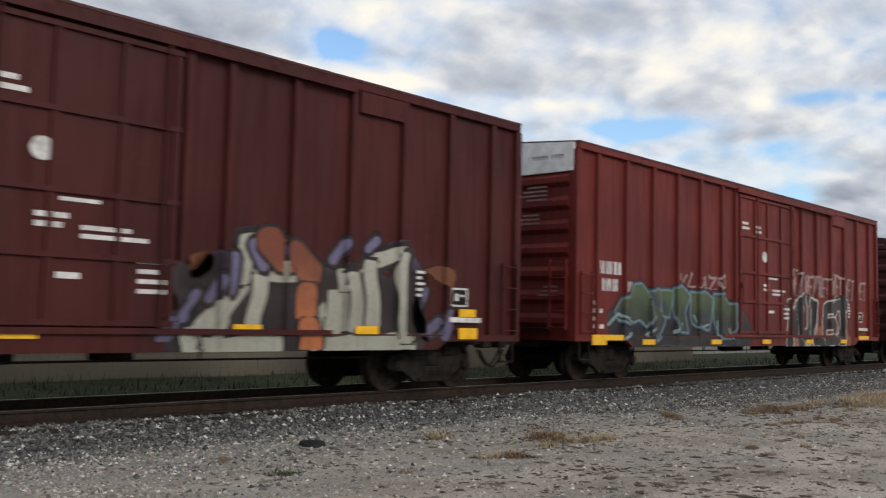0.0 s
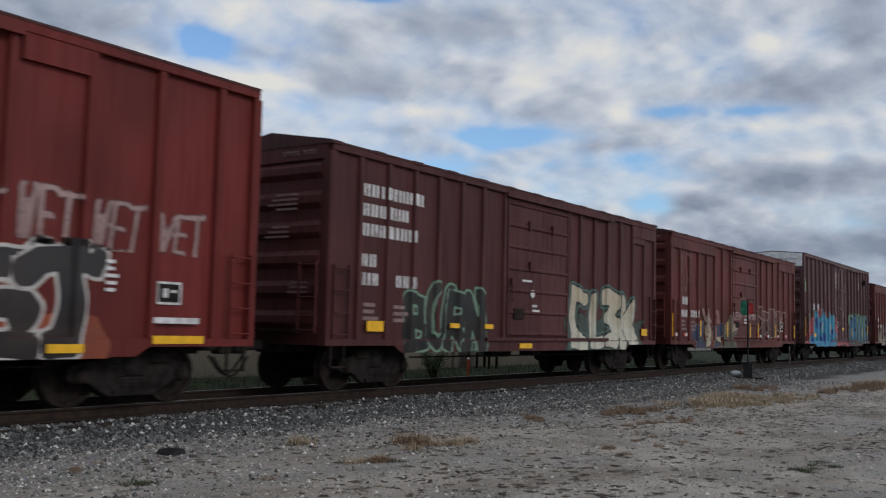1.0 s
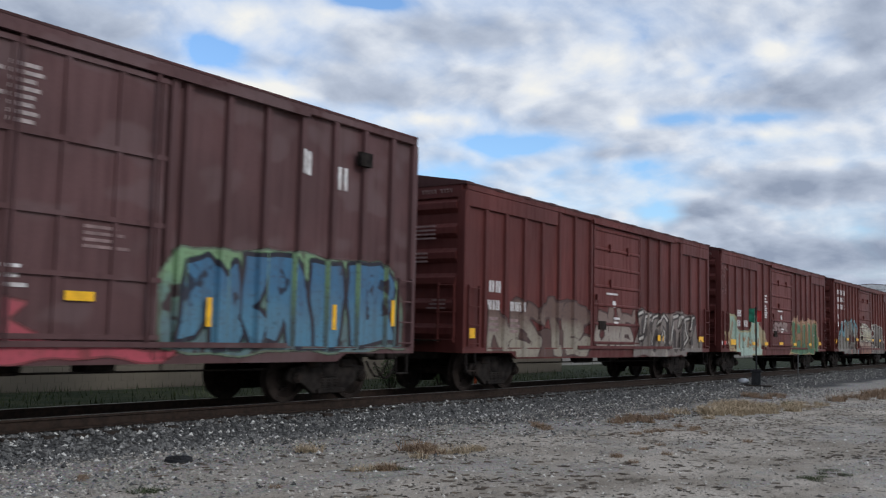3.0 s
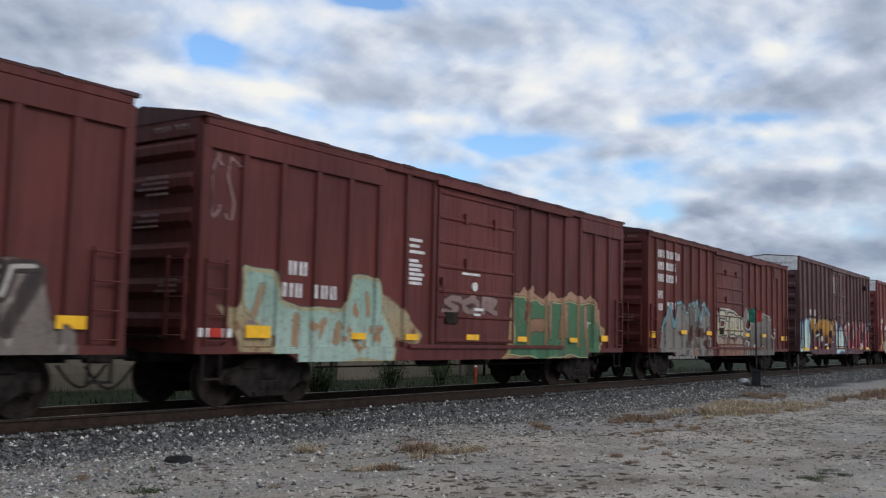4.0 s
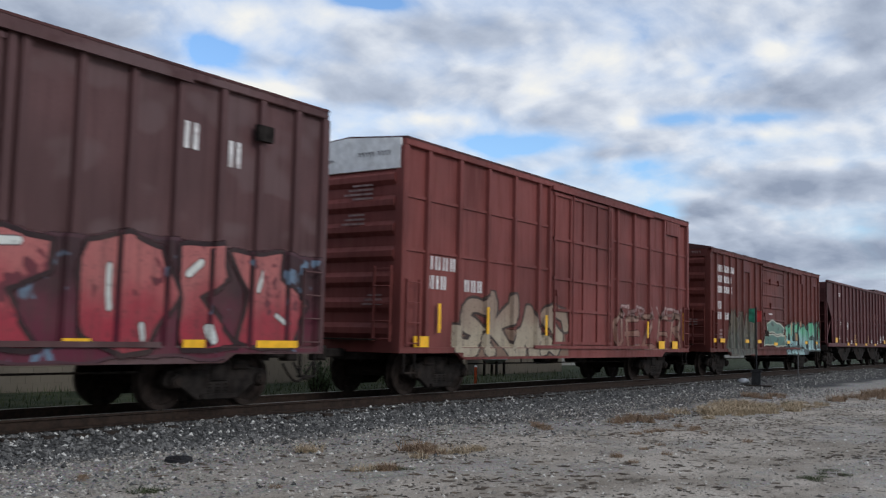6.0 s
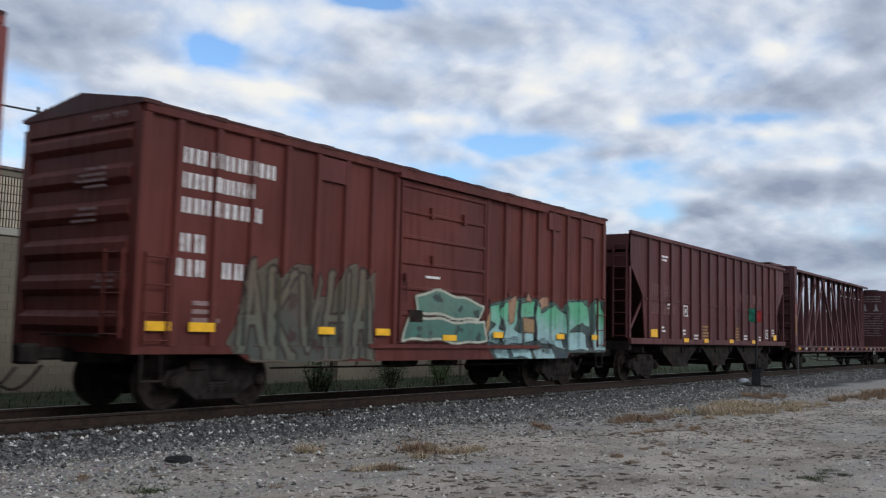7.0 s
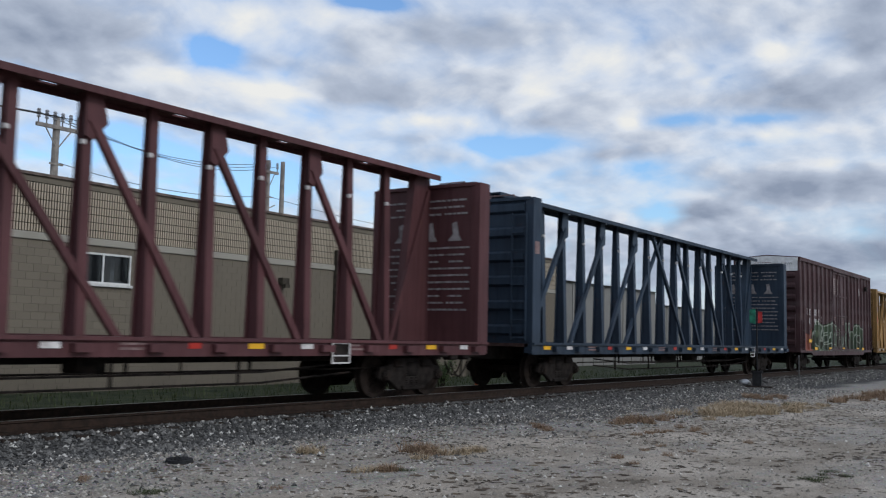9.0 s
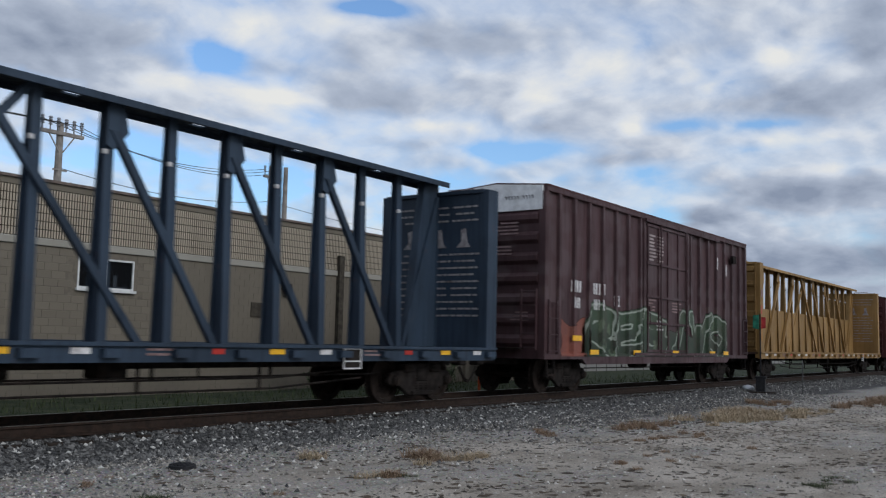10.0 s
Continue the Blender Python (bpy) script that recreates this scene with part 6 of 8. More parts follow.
shapes(c6, f6, 15.48, [[(10.19, 1.68), (10.97, 1.71), (11.02, 1.45), (10.21, 1.43)],
                       [(10.01, 2.1), (10.15, 2.08), (10.14, 1.71), (10.05, 1.71)],
                       [(11.05, 2.07), (11.18, 2.08), (11.31, 1.33), (11.17, 1.22)],
                       [(11.89, 2.08), (12.05, 2.08), (12.04, 1.27), (11.72, 1.23)],
                       [(13.16, 2.14), (13.31, 2.15), (13.34, 0.82), (13.23, 0.82)],
                       [(13.59, 2.18), (13.92, 2.07), (13.88, 1.46), (13.67, 1.78)]], spray_paint("tan_cut", lin(120, 84, 52), lin(146, 110, 84), lin(126, 92, 68), lin(110, 80, 60), 0.02, wear=0.4, fleck=lin(78, 44, 36)), 9.6, 14.6, 0.80, 2.3, 39, 0.010)
piece(c6, f6, 15.48, "SOR", 6.4, 8.8, 1.72, 2.10, spray_paint("grey_tag", lin(130, 105, 100), lin(140, 118, 112), lin(70, 40, 40), lin(90, 60, 58), 0.03, wear=0.4), 0.05, 0, 37, 0.1, 0.08)
piece(c6, f6, 15.48, "CS", 0.1, 0.8, 3.0, 4.0, spray_paint("thin_tag", lin(130, 95, 92), lin(130, 95, 92), lin(110, 75, 70), lin(90, 60, 58), 0.004, wear=0.6), 0.018, 0, 38, 0.0, 0.12)
# red-brown car with grey letters
shapes(c7, f7, 15.4, [[(1.05, 0.76), (1.15, 1.6), (1.5, 2.2), (1.9, 2.35), (2.1, 1.7), (2.4, 2.45), (2.8, 2.5), (3.05, 2.1), (3.1, 0.76)],
                        [(3.01, 2.12), (3.46, 2.15), (3.46, 2.44), (3.89, 2.57), (4.02, 2.38), (4.29, 2.61), (4.5, 1.89), (4.81, 2.53), (4.98, 2.57), (5.41, 2.12), (5.44, 1.63), (5.71, 0.74), (3.1, 0.75)]],
       spray_paint("ash_piece", lin(116, 112, 105), lin(124, 120, 113), lin(80, 72, 68), lin(84, 76, 72), 0.03, wear=0.4, fleck=lin(96, 86, 80)), 0.9, 6.1, 0.74, 2.7, 41)
strokes(c7, f7, 15.4, [[(3.97, 2.38), (4.01, 1.79)],
                        [(4.15, 1.17), (4.49, 0.8)],
                        [(5.3, 1.11), (4.97, 0.8)],
                        [(3.63, 2.39), (3.71, 1.95), (3.65, 1.38)],
                        [(4.47, 1.82), (4.22, 1.76)],
                        [(3.43, 1.16), (3.27, 0.86)]],
        spray_paint("slate_shadow", lin(62, 58, 56), lin(66, 62, 60), lin(86, 80, 76), lin(86, 80, 76), 0.05, wear=0.35), 0.06, 0.9, 6.0, 0.74, 2.5, 0.0, 45, lift=0.004, block=2.0)
strokes(c7, f7, 15.4, [[(3.99, 1.39), (4.05, 0.79)],
                        [(5.23, 1.67), (5.35, 0.8)]],
        spray_paint("rust_orange_line", lin(142, 88, 66), lin(138, 92, 72), lin(110, 80, 68), lin(110, 80, 68), 0.03, wear=0.4), 0.08, 1.5, 6.0, 0.74, 2.2, 0.0, 46, lift=0.008, block=2.0)
shapes(c7, f7, 15.4, [[(4.15, 1.64), (4.86, 1.7), (4.96, 1.45), (4.16, 1.41)],
                        [(4.97, 1.27), (5.34, 1.28), (5.35, 1.16), (4.98, 1.16)],
                        [(3.51, 1.42), (3.68, 1.73), (3.74, 1.51), (3.57, 1.16)]],
       spray_paint("bare_maroon_patch", lin(64, 30, 27), lin(66, 32, 29), lin(84, 58, 52), lin(80, 54, 50), 0.02, wear=0.35), 0.9, 6.0, 0.9, 2.2, 47, 0.012)
strokes(c7, f7, 15.4, [[(1.15, 1.5), (1.5, 2.2), (1.9, 2.35), (2.1, 1.7), (2.4, 2.45), (2.8, 2.5), (3.05, 2.18)],
                        [(3.05, 2.18), (3.46, 2.15)],
                        [(3.47, 2.39), (3.89, 2.56), (4.02, 2.38), (4.29, 2.61), (4.5, 1.87), (4.65, 2.39), (4.95, 2.57), (5.23, 2.25), (5.42, 2.09), (5.41, 1.62)],
                        [(5.64, 1.34), (5.61, 0.77)]],
        spray_paint("pale_cyan_line", lin(108, 150, 160), lin(112, 156, 166), lin(70, 84, 88), lin(80, 84, 84), 0.02, wear=0.35), 0.035, 0.9, 6.1, 0.74, 2.8, 0.0, 48, lift=0.012, block=2.0)
strokes(c7, f7, 15.4, [[(6.35, 1.62), (6.35, 2.28), (6.85, 2.22)], [(6.35, 1.60), (6.95, 1.60)], [(7.1, 1.62), (7.35, 2.15)], [(7.35, 2.15), (7.6, 2.12), (7.75, 1.62)],
                       [(7.95, 2.12), (7.95, 1.65)], [(8.2, 2.1), (8.2, 1.62), (8.45, 1.62)], [(8.65, 2.02), (8.65, 1.62)], [(8.95, 2.0), (8.95, 1.6)]],
        spray_paint("ivory_piece", lin(182, 172, 140), lin(186, 180, 160), lin(42, 46, 38), lin(60, 60, 48), 0.06, halo=lin(176, 170, 152), wear=0.35), 0.105, 6.15, 9.2, 1.42, 2.45, 0.0, 42, lift=0.022, block=6.0)
piece(c7, f7, 15.4, "TWMB", 6.2, 9.2, 0.74, 1.34, spray_paint("ivory_low_piece", lin(130, 84, 62), lin(150, 132, 116), lin(60, 34, 30), lin(96, 58, 48), 0.03, wear=0.5), 0.09, 0.9, 43, 0.0, 0.04, lift=0.02)
piece(c7, f7, 15.4, "HAMM", 9.3, 13.1, 0.74, 2.30, spray_paint("slate_piece", lin(84, 77, 72), lin(108, 102, 96), lin(40, 34, 32), lin(84, 66, 60), 0.045, halo=lin(186, 180, 170), wear=0.3), 0.18, 0.3, 44, 0.0, 0.05)
# brown car: mint block, orange to plum letters, pale block, crimson letters
MINT = spray_paint("mint_ground", lin(190, 212, 202), lin(176, 202, 200), lin(92, 124, 158), lin(110, 140, 170), 0.07, wear=0.15, fleck=lin(150, 184, 190))
shapes(c8, f8, 15.68, [[(0.02, 2.22), (0.1, 2.12), (0.3, 1.93), (0.59, 1.97), (0.69, 2.19), (1.04, 2.17), (1.32, 2.33), (1.51, 2.31), (1.58, 1.68), (1.77, 1.66), (1.75, 1.28), (1.55, 1.17), (1.46, 0.9), (0.02, 0.9)]], MINT, -0.05, 1.9, 0.88, 2.5, 51)
PLUM = spray_paint("plum_ground", lin(76, 22, 44), lin(40, 24, 30), lin(40, 26, 30), lin(40, 26, 30), 0.03, wear=0.2)
shapes(c8, f8, 15.68, [[(1.65, 1.62), (2.34, 1.85), (3.21, 1.75), (4.81, 2.11), (6.16, 2.27), (6.84, 2.31), (6.9, 0.78), (1.95, 0.78), (1.69, 0.99)]], PLUM, 1.5, 7.1, 0.74, 2.4, 52)
AMBER = spray_paint("amber_piece", lin(78, 26, 42), lin(178, 130, 50), lin(22, 14, 16), lin(60, 28, 36), 0.085, wear=0.3, fleck=lin(150, 84, 34))
shapes(c8, f8, 15.68, [[(2.2, 2.43), (2.87, 2.51), (2.67, 2.23), (2.52, 1.96), (3.06, 1.69), (3.34, 1.48), (3.24, 1.03), (2.88, 0.83), (2.95, 1.32), (2.54, 1.58), (2.21, 1.81), (2.16, 2.17)],
                       [(2.9, 1.93), (3.19, 2.09), (3.36, 2.58), (3.51, 2.54), (3.49, 2.15), (4.06, 2.41), (4.56, 2.51), (4.26, 2.19), (3.83, 2.05), (3.65, 1.42), (3.4, 1.48), (3.4, 1.93), (3.0, 1.84)],
                       [(4.04, 2.14), (4.46, 2.23), (4.7, 2.44), (5.02, 2.54), (5.06, 1.83), (4.96, 1.36), (4.71, 1.29), (4.59, 1.77), (4.32, 1.54), (4.03, 1.43)]], AMBER, 1.9, 5.3, 0.60, 2.8, 53, 0.004)
shapes(c8, f8, 15.68, [[(5.64, 2.45), (5.86, 2.17), (5.57, 1.69), (5.85, 1.16), (5.2, 1.21), (5.07, 1.53), (5.33, 2.33)], [(6.05, 2.37), (6.92, 2.44), (6.85, 2.21), (6.33, 2.12), (6.29, 1.88), (6.75, 1.75), (6.22, 1.56), (6.01, 1.38), (5.98, 2.1)]], AMBER, 4.9, 7.1, 0.60, 2.8, 56, 0.022)
SHINE = spray_paint("white_highlight", lin(196, 200, 196), lin(204, 206, 200), lin(170, 170, 166), lin(120, 110, 110), 0.006, wear=0.25)
strokes(c8, f8, 15.68, [[(2.5, 2.0), (2.6, 2.1)], [(2.62, 1.4), (2.72, 1.15)], [(3.0, 1.6), (3.3, 1.72)], [(3.38, 2.5), (3.36, 2.25)], [(3.3, 1.5), (3.32, 1.2)], [(4.75, 1.2), (4.95, 1.22)], [(5.62, 2.3), (5.8, 2.0)], [(4.02, 1.6), (4.0, 1.4)], [(5.1, 1.5), (5.12, 1.25)], [(6.05, 1.35), (6.3, 1.5)]], SHINE, 0.035, 2.0, 7.0, 0.8, 2.8, 0.0, 57, lift=0.027, block=2.0)
shapes(c8, f8, 15.68, [[(6.93, 2.31), (7.15, 2.37), (7.22, 2.0), (7.8, 1.97), (7.81, 2.12), (8.35, 1.87), (8.55, 1.49), (8.53, 1.03), (8.8, 0.91), (6.9, 0.82), (6.94, 1.58)]], MINT, 6.7, 9.0, 0.74, 2.5, 54, 0.03)
shapes(c8, f8, 15.68, [[(8.73, 2.33), (9.6, 2.2), (10.37, 2.45), (11.53, 2.55), (13.24, 2.5), (15.6, 2.5), (15.6, 0.92), (8.7, 0.8), (8.52, 1.53)]],
       spray_paint("wine_ground", lin(88, 28, 48), lin(52, 30, 36), lin(70, 44, 52), lin(60, 30, 38), 0.05, wear=0.3, fleck=lin(96, 116, 136)), 8.3, 15.75, 0.76, 2.7, 58)
shapes(c8, f8, 15.68, [[(8.74, 2.15), (9.66, 2.44), (10.38, 2.31), (10.43, 1.95), (9.72, 1.7), (10.2, 0.94), (9.44, 0.99), (9.25, 1.64), (8.75, 1.8)], [(10.94, 2.45), (11.53, 2.6), (12.15, 2.42), (12.42, 1.72), (12.02, 1.0), (11.54, 0.92), (10.98, 1.21), (10.84, 1.97)],
                       [(12.49, 2.43), (13.37, 2.55), (13.52, 2.07), (12.85, 1.73), (13.64, 1.02), (12.66, 0.92)], [(13.61, 2.47), (14.66, 2.55), (14.72, 2.11), (15.33, 1.69), (14.83, 1.01), (13.77, 1.11), (13.99, 1.96)]],
       spray_paint("crimson_piece", lin(150, 46, 60), lin(166, 96, 94), lin(30, 14, 20), lin(70, 24, 36), 0.075, wear=0.35, fleck=lin(96, 40, 50)), 8.5, 15.6, 0.76, 2.8, 55, 0.022, band=0.07)
strokes(c8, f8, 15.68, [[(9.5, 2.3), (9.9, 2.35)], [(9.4, 1.9), (9.3, 1.2)], [(11.3, 2.1), (11.35, 1.5)], [(11.9, 1.3), (11.95, 1.1)], [(12.95, 2.3), (12.7, 2.1)], [(13.1, 1.3), (13.2, 1.1)], [(14.2, 2.2), (14.1, 1.9)], [(14.6, 1.5), (14.8, 1.4)], [(8.9, 2.1), (9.1, 2.2)]], SHINE, 0.04, 8.6, 15.4, 0.8, 2.6, 0.0, 59, lift=0.027, block=2.0)
# faded red car
piece(c9, f9, 15.65, "SKAS", 1.95, 7.0, 0.80, 2.05, spray_paint("chalk_piece", lin(160, 148, 128), lin(140, 120, 104), lin(40, 30, 28), lin(120, 96, 80), 0.05, wear=0.4), 0.17, 0.4, 61, 0.1, 0.08)
piece(c9, f9, 15.65, "OEZER", 9.7, 15.2, 0.95, 1.95, spray_paint("chalk_scrawl", lin(130, 88, 74), lin(150, 120, 106), lin(120, 90, 78), lin(110, 60, 46), 0.02, wear=0.6), 0.05, 0, 62, 0.1, 0.12)
piece(c9, f9, 15.65, "SKRAVEN", 10.2, 15.2, 1.85, 2.25, PALE_TAG, 0.025, 0, 63, 0.1, 0.1)
# maroon car with dull green and mint
shapes(c10, f10, 15.46, [[(1.76, 1.01), (2.13, 1.48), (2.14, 1.98), (2.78, 2.44), (2.89, 2.07), (3.32, 2.44), (3.57, 2.42), (3.64, 1.82), (4.23, 1.85), (4.51, 2.37), (4.86, 2.45), (4.96, 1.98), (5.36, 2.38), (5.23, 1.57), (5.43, 0.78), (1.9, 0.78)]],
       spray_paint("dull_green_piece", lin(66, 72, 66), lin(80, 74, 60), lin(92, 84, 72), lin(62, 54, 47), 0.03, wear=0.5, fleck=lin(54, 40, 36)), 1.5, 5.6, 0.74, 2.6, 71)
piece(c10, f10, 15.46, "AKVHA", 1.9, 5.4, 0.78, 2.30, spray_paint("dull_green_lines", lin(88, 92, 80), lin(96, 88, 72), lin(46, 36, 32), lin(62, 54, 47), 0.04, wear=0.5), 0.055, 0, 74, 0.1, 0.08, lift=0.005)
MINT2 = spray_paint("jade_piece", lin(152, 186, 188), lin(92, 170, 132), lin(30, 42, 46), lin(124, 150, 140), 0.04, wear=0.2)
shapes(c10, f10, 15.46, [[(6.65, 1.95), (7.37, 2.11), (8.42, 2.07), (9.18, 1.88), (9.02, 1.67), (6.7, 1.69)], [(6.43, 1.52), (9.25, 1.54), (9.3, 1.17), (6.29, 1.16)]],
       spray_paint("jade_panel_piece", lin(66, 110, 100), lin(86, 124, 110), lin(176, 176, 160), lin(110, 120, 108), 0.05, wear=0.4, fleck=lin(40, 60, 58)), 6.0, 9.6, 1.0, 2.3, 72, 0.03)
shapes(c10, f10, 15.46, [[(9.33, 1.23), (9.4, 1.47), (9.57, 1.9), (9.77, 2.04), (10.31, 2.12), (10.82, 2.13), (11.52, 2.1), (12.26, 2.12), (12.74, 2.12), (13.12, 1.97), (13.24, 2.15), (13.95, 2.19), (14.42, 2.19), (14.52, 1.94), (14.75, 2.3), (15.36, 2.31), (15.46, 0.92), (14.48, 0.9), (13.31, 0.79), (12.49, 0.77), (9.85, 0.76), (9.43, 1.04)]],
       spray_paint("teal_ground", lin(46, 64, 70), lin(52, 88, 78), lin(60, 70, 66), lin(50, 60, 60), 0.03, wear=0.3), 9.0, 15.5, 0.74, 2.5, 75)
shapes(c10, f10, 15.46, [[(9.63, 1.91), (9.98, 2.03), (10.06, 1.69), (9.86, 1.48), (10.04, 1.44), (9.88, 1.14), (9.51, 1.14), (9.41, 1.28), (9.88, 1.59), (9.61, 1.61)],
                       [(10.05, 1.88), (10.19, 2.09), (10.34, 2.05), (10.37, 1.6), (10.66, 1.64), (10.53, 2.06), (10.83, 2.08), (10.82, 1.62), (10.61, 1.4), (10.87, 1.31), (10.92, 1.1), (10.12, 1.1), (10.02, 1.24), (10.16, 1.49)],
                       [(10.9, 2.03), (11.55, 2.05), (11.61, 1.7), (10.92, 1.7)],
                       [(11.14, 1.31), (11.56, 1.32), (11.57, 1.11), (11.15, 1.11)],
                       [(11.63, 1.97), (11.97, 1.82), (12.5, 2.08), (13.12, 1.91), (13.15, 1.41), (12.85, 1.46), (13.17, 1.01), (12.43, 1.12), (11.91, 1.55), (12.31, 1.28), (12.32, 1.12), (11.68, 1.14)]], MINT2, 9.2, 14.0, 0.74, 2.5, 73, 0.005)
shapes(c10, f10, 15.46, [[(13.24, 2.13), (13.95, 2.17), (14.47, 2.13), (14.54, 1.63), (14.02, 1.65), (13.32, 1.36), (14.36, 1.38), (14.47, 0.98), (13.3, 0.91), (13.21, 1.82)],
                       [(14.81, 2.21), (15.31, 2.27), (15.42, 0.95), (14.81, 0.98), (14.7, 1.39), (14.93, 1.65)],
                       [(9.66, 0.98), (10.16, 0.97), (10.3, 0.75), (9.85, 0.76)],
                       [(10.38, 0.99), (11.23, 0.99), (11.37, 0.75), (10.55, 0.76)],
                       [(11.4, 0.99), (12.4, 1.01), (12.53, 0.78), (11.59, 0.76)]], MINT2, 9.2, 15.5, 0.74, 2.5, 76, 0.005)
shapes(c10, f10, 15.46, [[(10.31, 2.12), (10.65, 2.22), (10.69, 2.1), (10.58, 1.66), (10.41, 1.61)],
                       [(11.73, 2.11), (12.25, 2.23), (12.3, 2.07), (11.97, 1.91)],
                       [(11.2, 2.1), (11.31, 2.26), (11.44, 2.09)],
                       [(9.37, 1.61), (9.52, 1.9), (9.58, 1.76), (9.33, 1.28)],
                       [(10.93, 1.65), (11.58, 1.64), (11.56, 1.35), (10.95, 1.36)]], TAN, 9.0, 13.6, 0.9, 2.6, 77, 0.010)
# last brown car
piece(c14, f14, 15.73, "REBIWO", 2.2, 13.6, 0.95, 2.25, spray_paint("fern_piece", lin(34, 52, 38), lin(52, 72, 52), lin(150, 158, 146), lin(34, 56, 38), 0.05, halo=lin(36, 60, 40), wear=0.3, fleck=lin(84, 100, 78)), 0.17, 0.55, 81, 0.1, 0.06)
piece(c14, f14, 15.73, "", 0.9, 2.4, 0.95, 1.9, spray_paint("rust_cloud", lin(140, 76, 60), lin(120, 70, 60), lin(120, 70, 60), lin(130, 72, 58), 0.01, wear=0.4), 0.1, 0.9, 82)

# ---- stencils as plain bars ----
NAME_ROWS = ((3.72, (1.0, 1.0, -0.05, 1.1, 1.0, 1.0, 0.35, 1.0, 1.0)), (3.34, (0.95, 1.0, 1.0, 0.35, 0.9, 0.35, 1.0)), (2.96, (1.0, 1.0, 0.35, 0.9, 1.3, 1.0, 1.0)))
for car, surf, x, dz in ((c2, f2, 0.95, 0.0), (c7, f7, 0.72, 0.12), (c10, f10, 0.72, 0.05)):
    for z, ws in NAME_ROWS:
        letter_row(car, x, z + dz, 0.24, ws, MARK, surf, 0.10)
for car, surf, rows in (
        (c1, f1, ((0.9, 2.35, 0.28, (0.9, 0.9, 1.2)), (1.05, 1.98, 0.27, (0.4, 0.8, 0.8)), (1.98, 1.98, 0.24, (0.8, 0.8, 0.8)))),
        (c2, f2, ((0.94, 2.38, 0.24, (0.9, 0.9)), (0.92, 2.02, 0.24, (0.8, 0.4, 0.8)), (2.05, 2.02, 0.24, (0.8, 0.8, 0.8)))),
        (c3, f3, ((1.12, 2.22, 0.26, (0.9, 0.9)), (1.03, 1.80, 0.24, (0.8, 0.4, 0.8)), (1.95, 1.80, 0.24, (0.8, 0.8, 0.8)))),
        (c4, f4, ((1.72, 2.55, 0.30, (0.9, 0.95)), (2.60, 2.55, 0.30, (0.95, 0.95)), (12.45, 4.00, 0.42, (0.8,)), (13.45, 3.85, 0.42, (0.75,)))),
        (c5, f5, ((1.05, 2.25, 0.26, (0.9, 0.9)), (1.0, 1.85, 0.22, (0.8, 0.4, 0.8)), (2.0, 1.85, 0.22, (0.8, 0.8, 0.8)))),
        (c6, f6, ((1.95, 2.22, 0.24, (0.9, 0.9)), (1.75, 1.84, 0.24, (0.8, 0.4, 0.8)), (2.55, 1.84, 0.24, (0.8, 0.8, 0.8)))),
        (c7, f7, ((0.78, 2.55, 0.24, (0.9, 0.9)), (0.72, 2.18, 0.22, (0.8, 0.4, 0.8)), (1.62, 2.22, 0.24, (0.8, 0.4, 0.8)))),
        (c8, f8, ((1.72, 2.58, 0.28, (0.9, 0.95)), (2.52, 2.58, 0.28, (0.95, 0.95)), (1.75, 2.20, 0.26, (0.8, 0.8)), (2.62, 2.20, 0.26, (0.8, 0.8)), (3.5, 2.18, 0.26, (0.8,)), (12.5, 4.00, 0.42, (0.8,)), (13.4, 3.85, 0.42, (0.75,)))),
        (c9, f9, ((0.9, 2.60, 0.28, (0.8, 0.8, 0.8, 0.8)), (0.95, 2.20, 0.28, (0.8, 0.4, 0.8)), (2.3, 2.20, 0.26, (0.8, 0.8, 0.8)))),
        (c10, f10, ((0.75, 2.42, 0.28, (0.8, 0.8)), (0.65, 2.05, 0.26, (0.8, 0.4, 0.8)), (1.60, 2.05, 0.26, (0.8, 0.8, 0.8)))),
        (c14, f14, ((1.45, 2.62, 0.30, (0.9, 0.95)), (2.75, 2.62, 0.30, (0.95, 0.95)), (1.5, 2.2, 0.28, (0.8, 0.8)), (2.8, 2.2, 0.28, (0.8, 0.8)), (12.4, 4.00, 0.42, (0.8,)), (13.4, 3.85, 0.42, (0.75,))))):
    for x, z, h, ws in rows:
        letter_row(car, x, z, h, ws, MARK, surf, 0.18)
DOOR_Y = -HALF + 0.02
MARK_DIM = plain("dusty_stencil", (0.34, 0.285, 0.275), 0.7, vary=0.25, scale=9, amount=0.5, grime=(0.12, 0.07, 0.065))
for k, (car, L) in enumerate(((c4, 15.76), (c8, 15.68), (c14, 15.73))):
    small_print(car, 6.45, 4.58, 0.55, 8, MARK_DIM, DOOR_Y, 0.055, 0.105, 40 + k), small_print(car, 7.06, 4.58, 0.62, 8, MARK_DIM, DOOR_Y, 0.055, 0.105, 45 + k)
    small_print(car, 6.35, 2.62, 0.6, 4, MARK_FAINT, DOOR_Y, 0.05, 0.10, 50 + k)
    small_print(car, 8.25, 2.60, 0.8, 4, MARK_FAINT, DOOR_Y, 0.045, 0.09, 60 + k)
    small_print(car, 7.0, 1.98, 0.5, 3, MARK, DOOR_Y, 0.055, 0.12, 65 + k)
    data_panel(car, 4.05, 2.35, 0.34, 0.30, -HALF + 0.065)
    plate(car, "roof_hook", 13.9, 4.35, 0.34, 0.26, GRIME, -HALF, d=0.10)
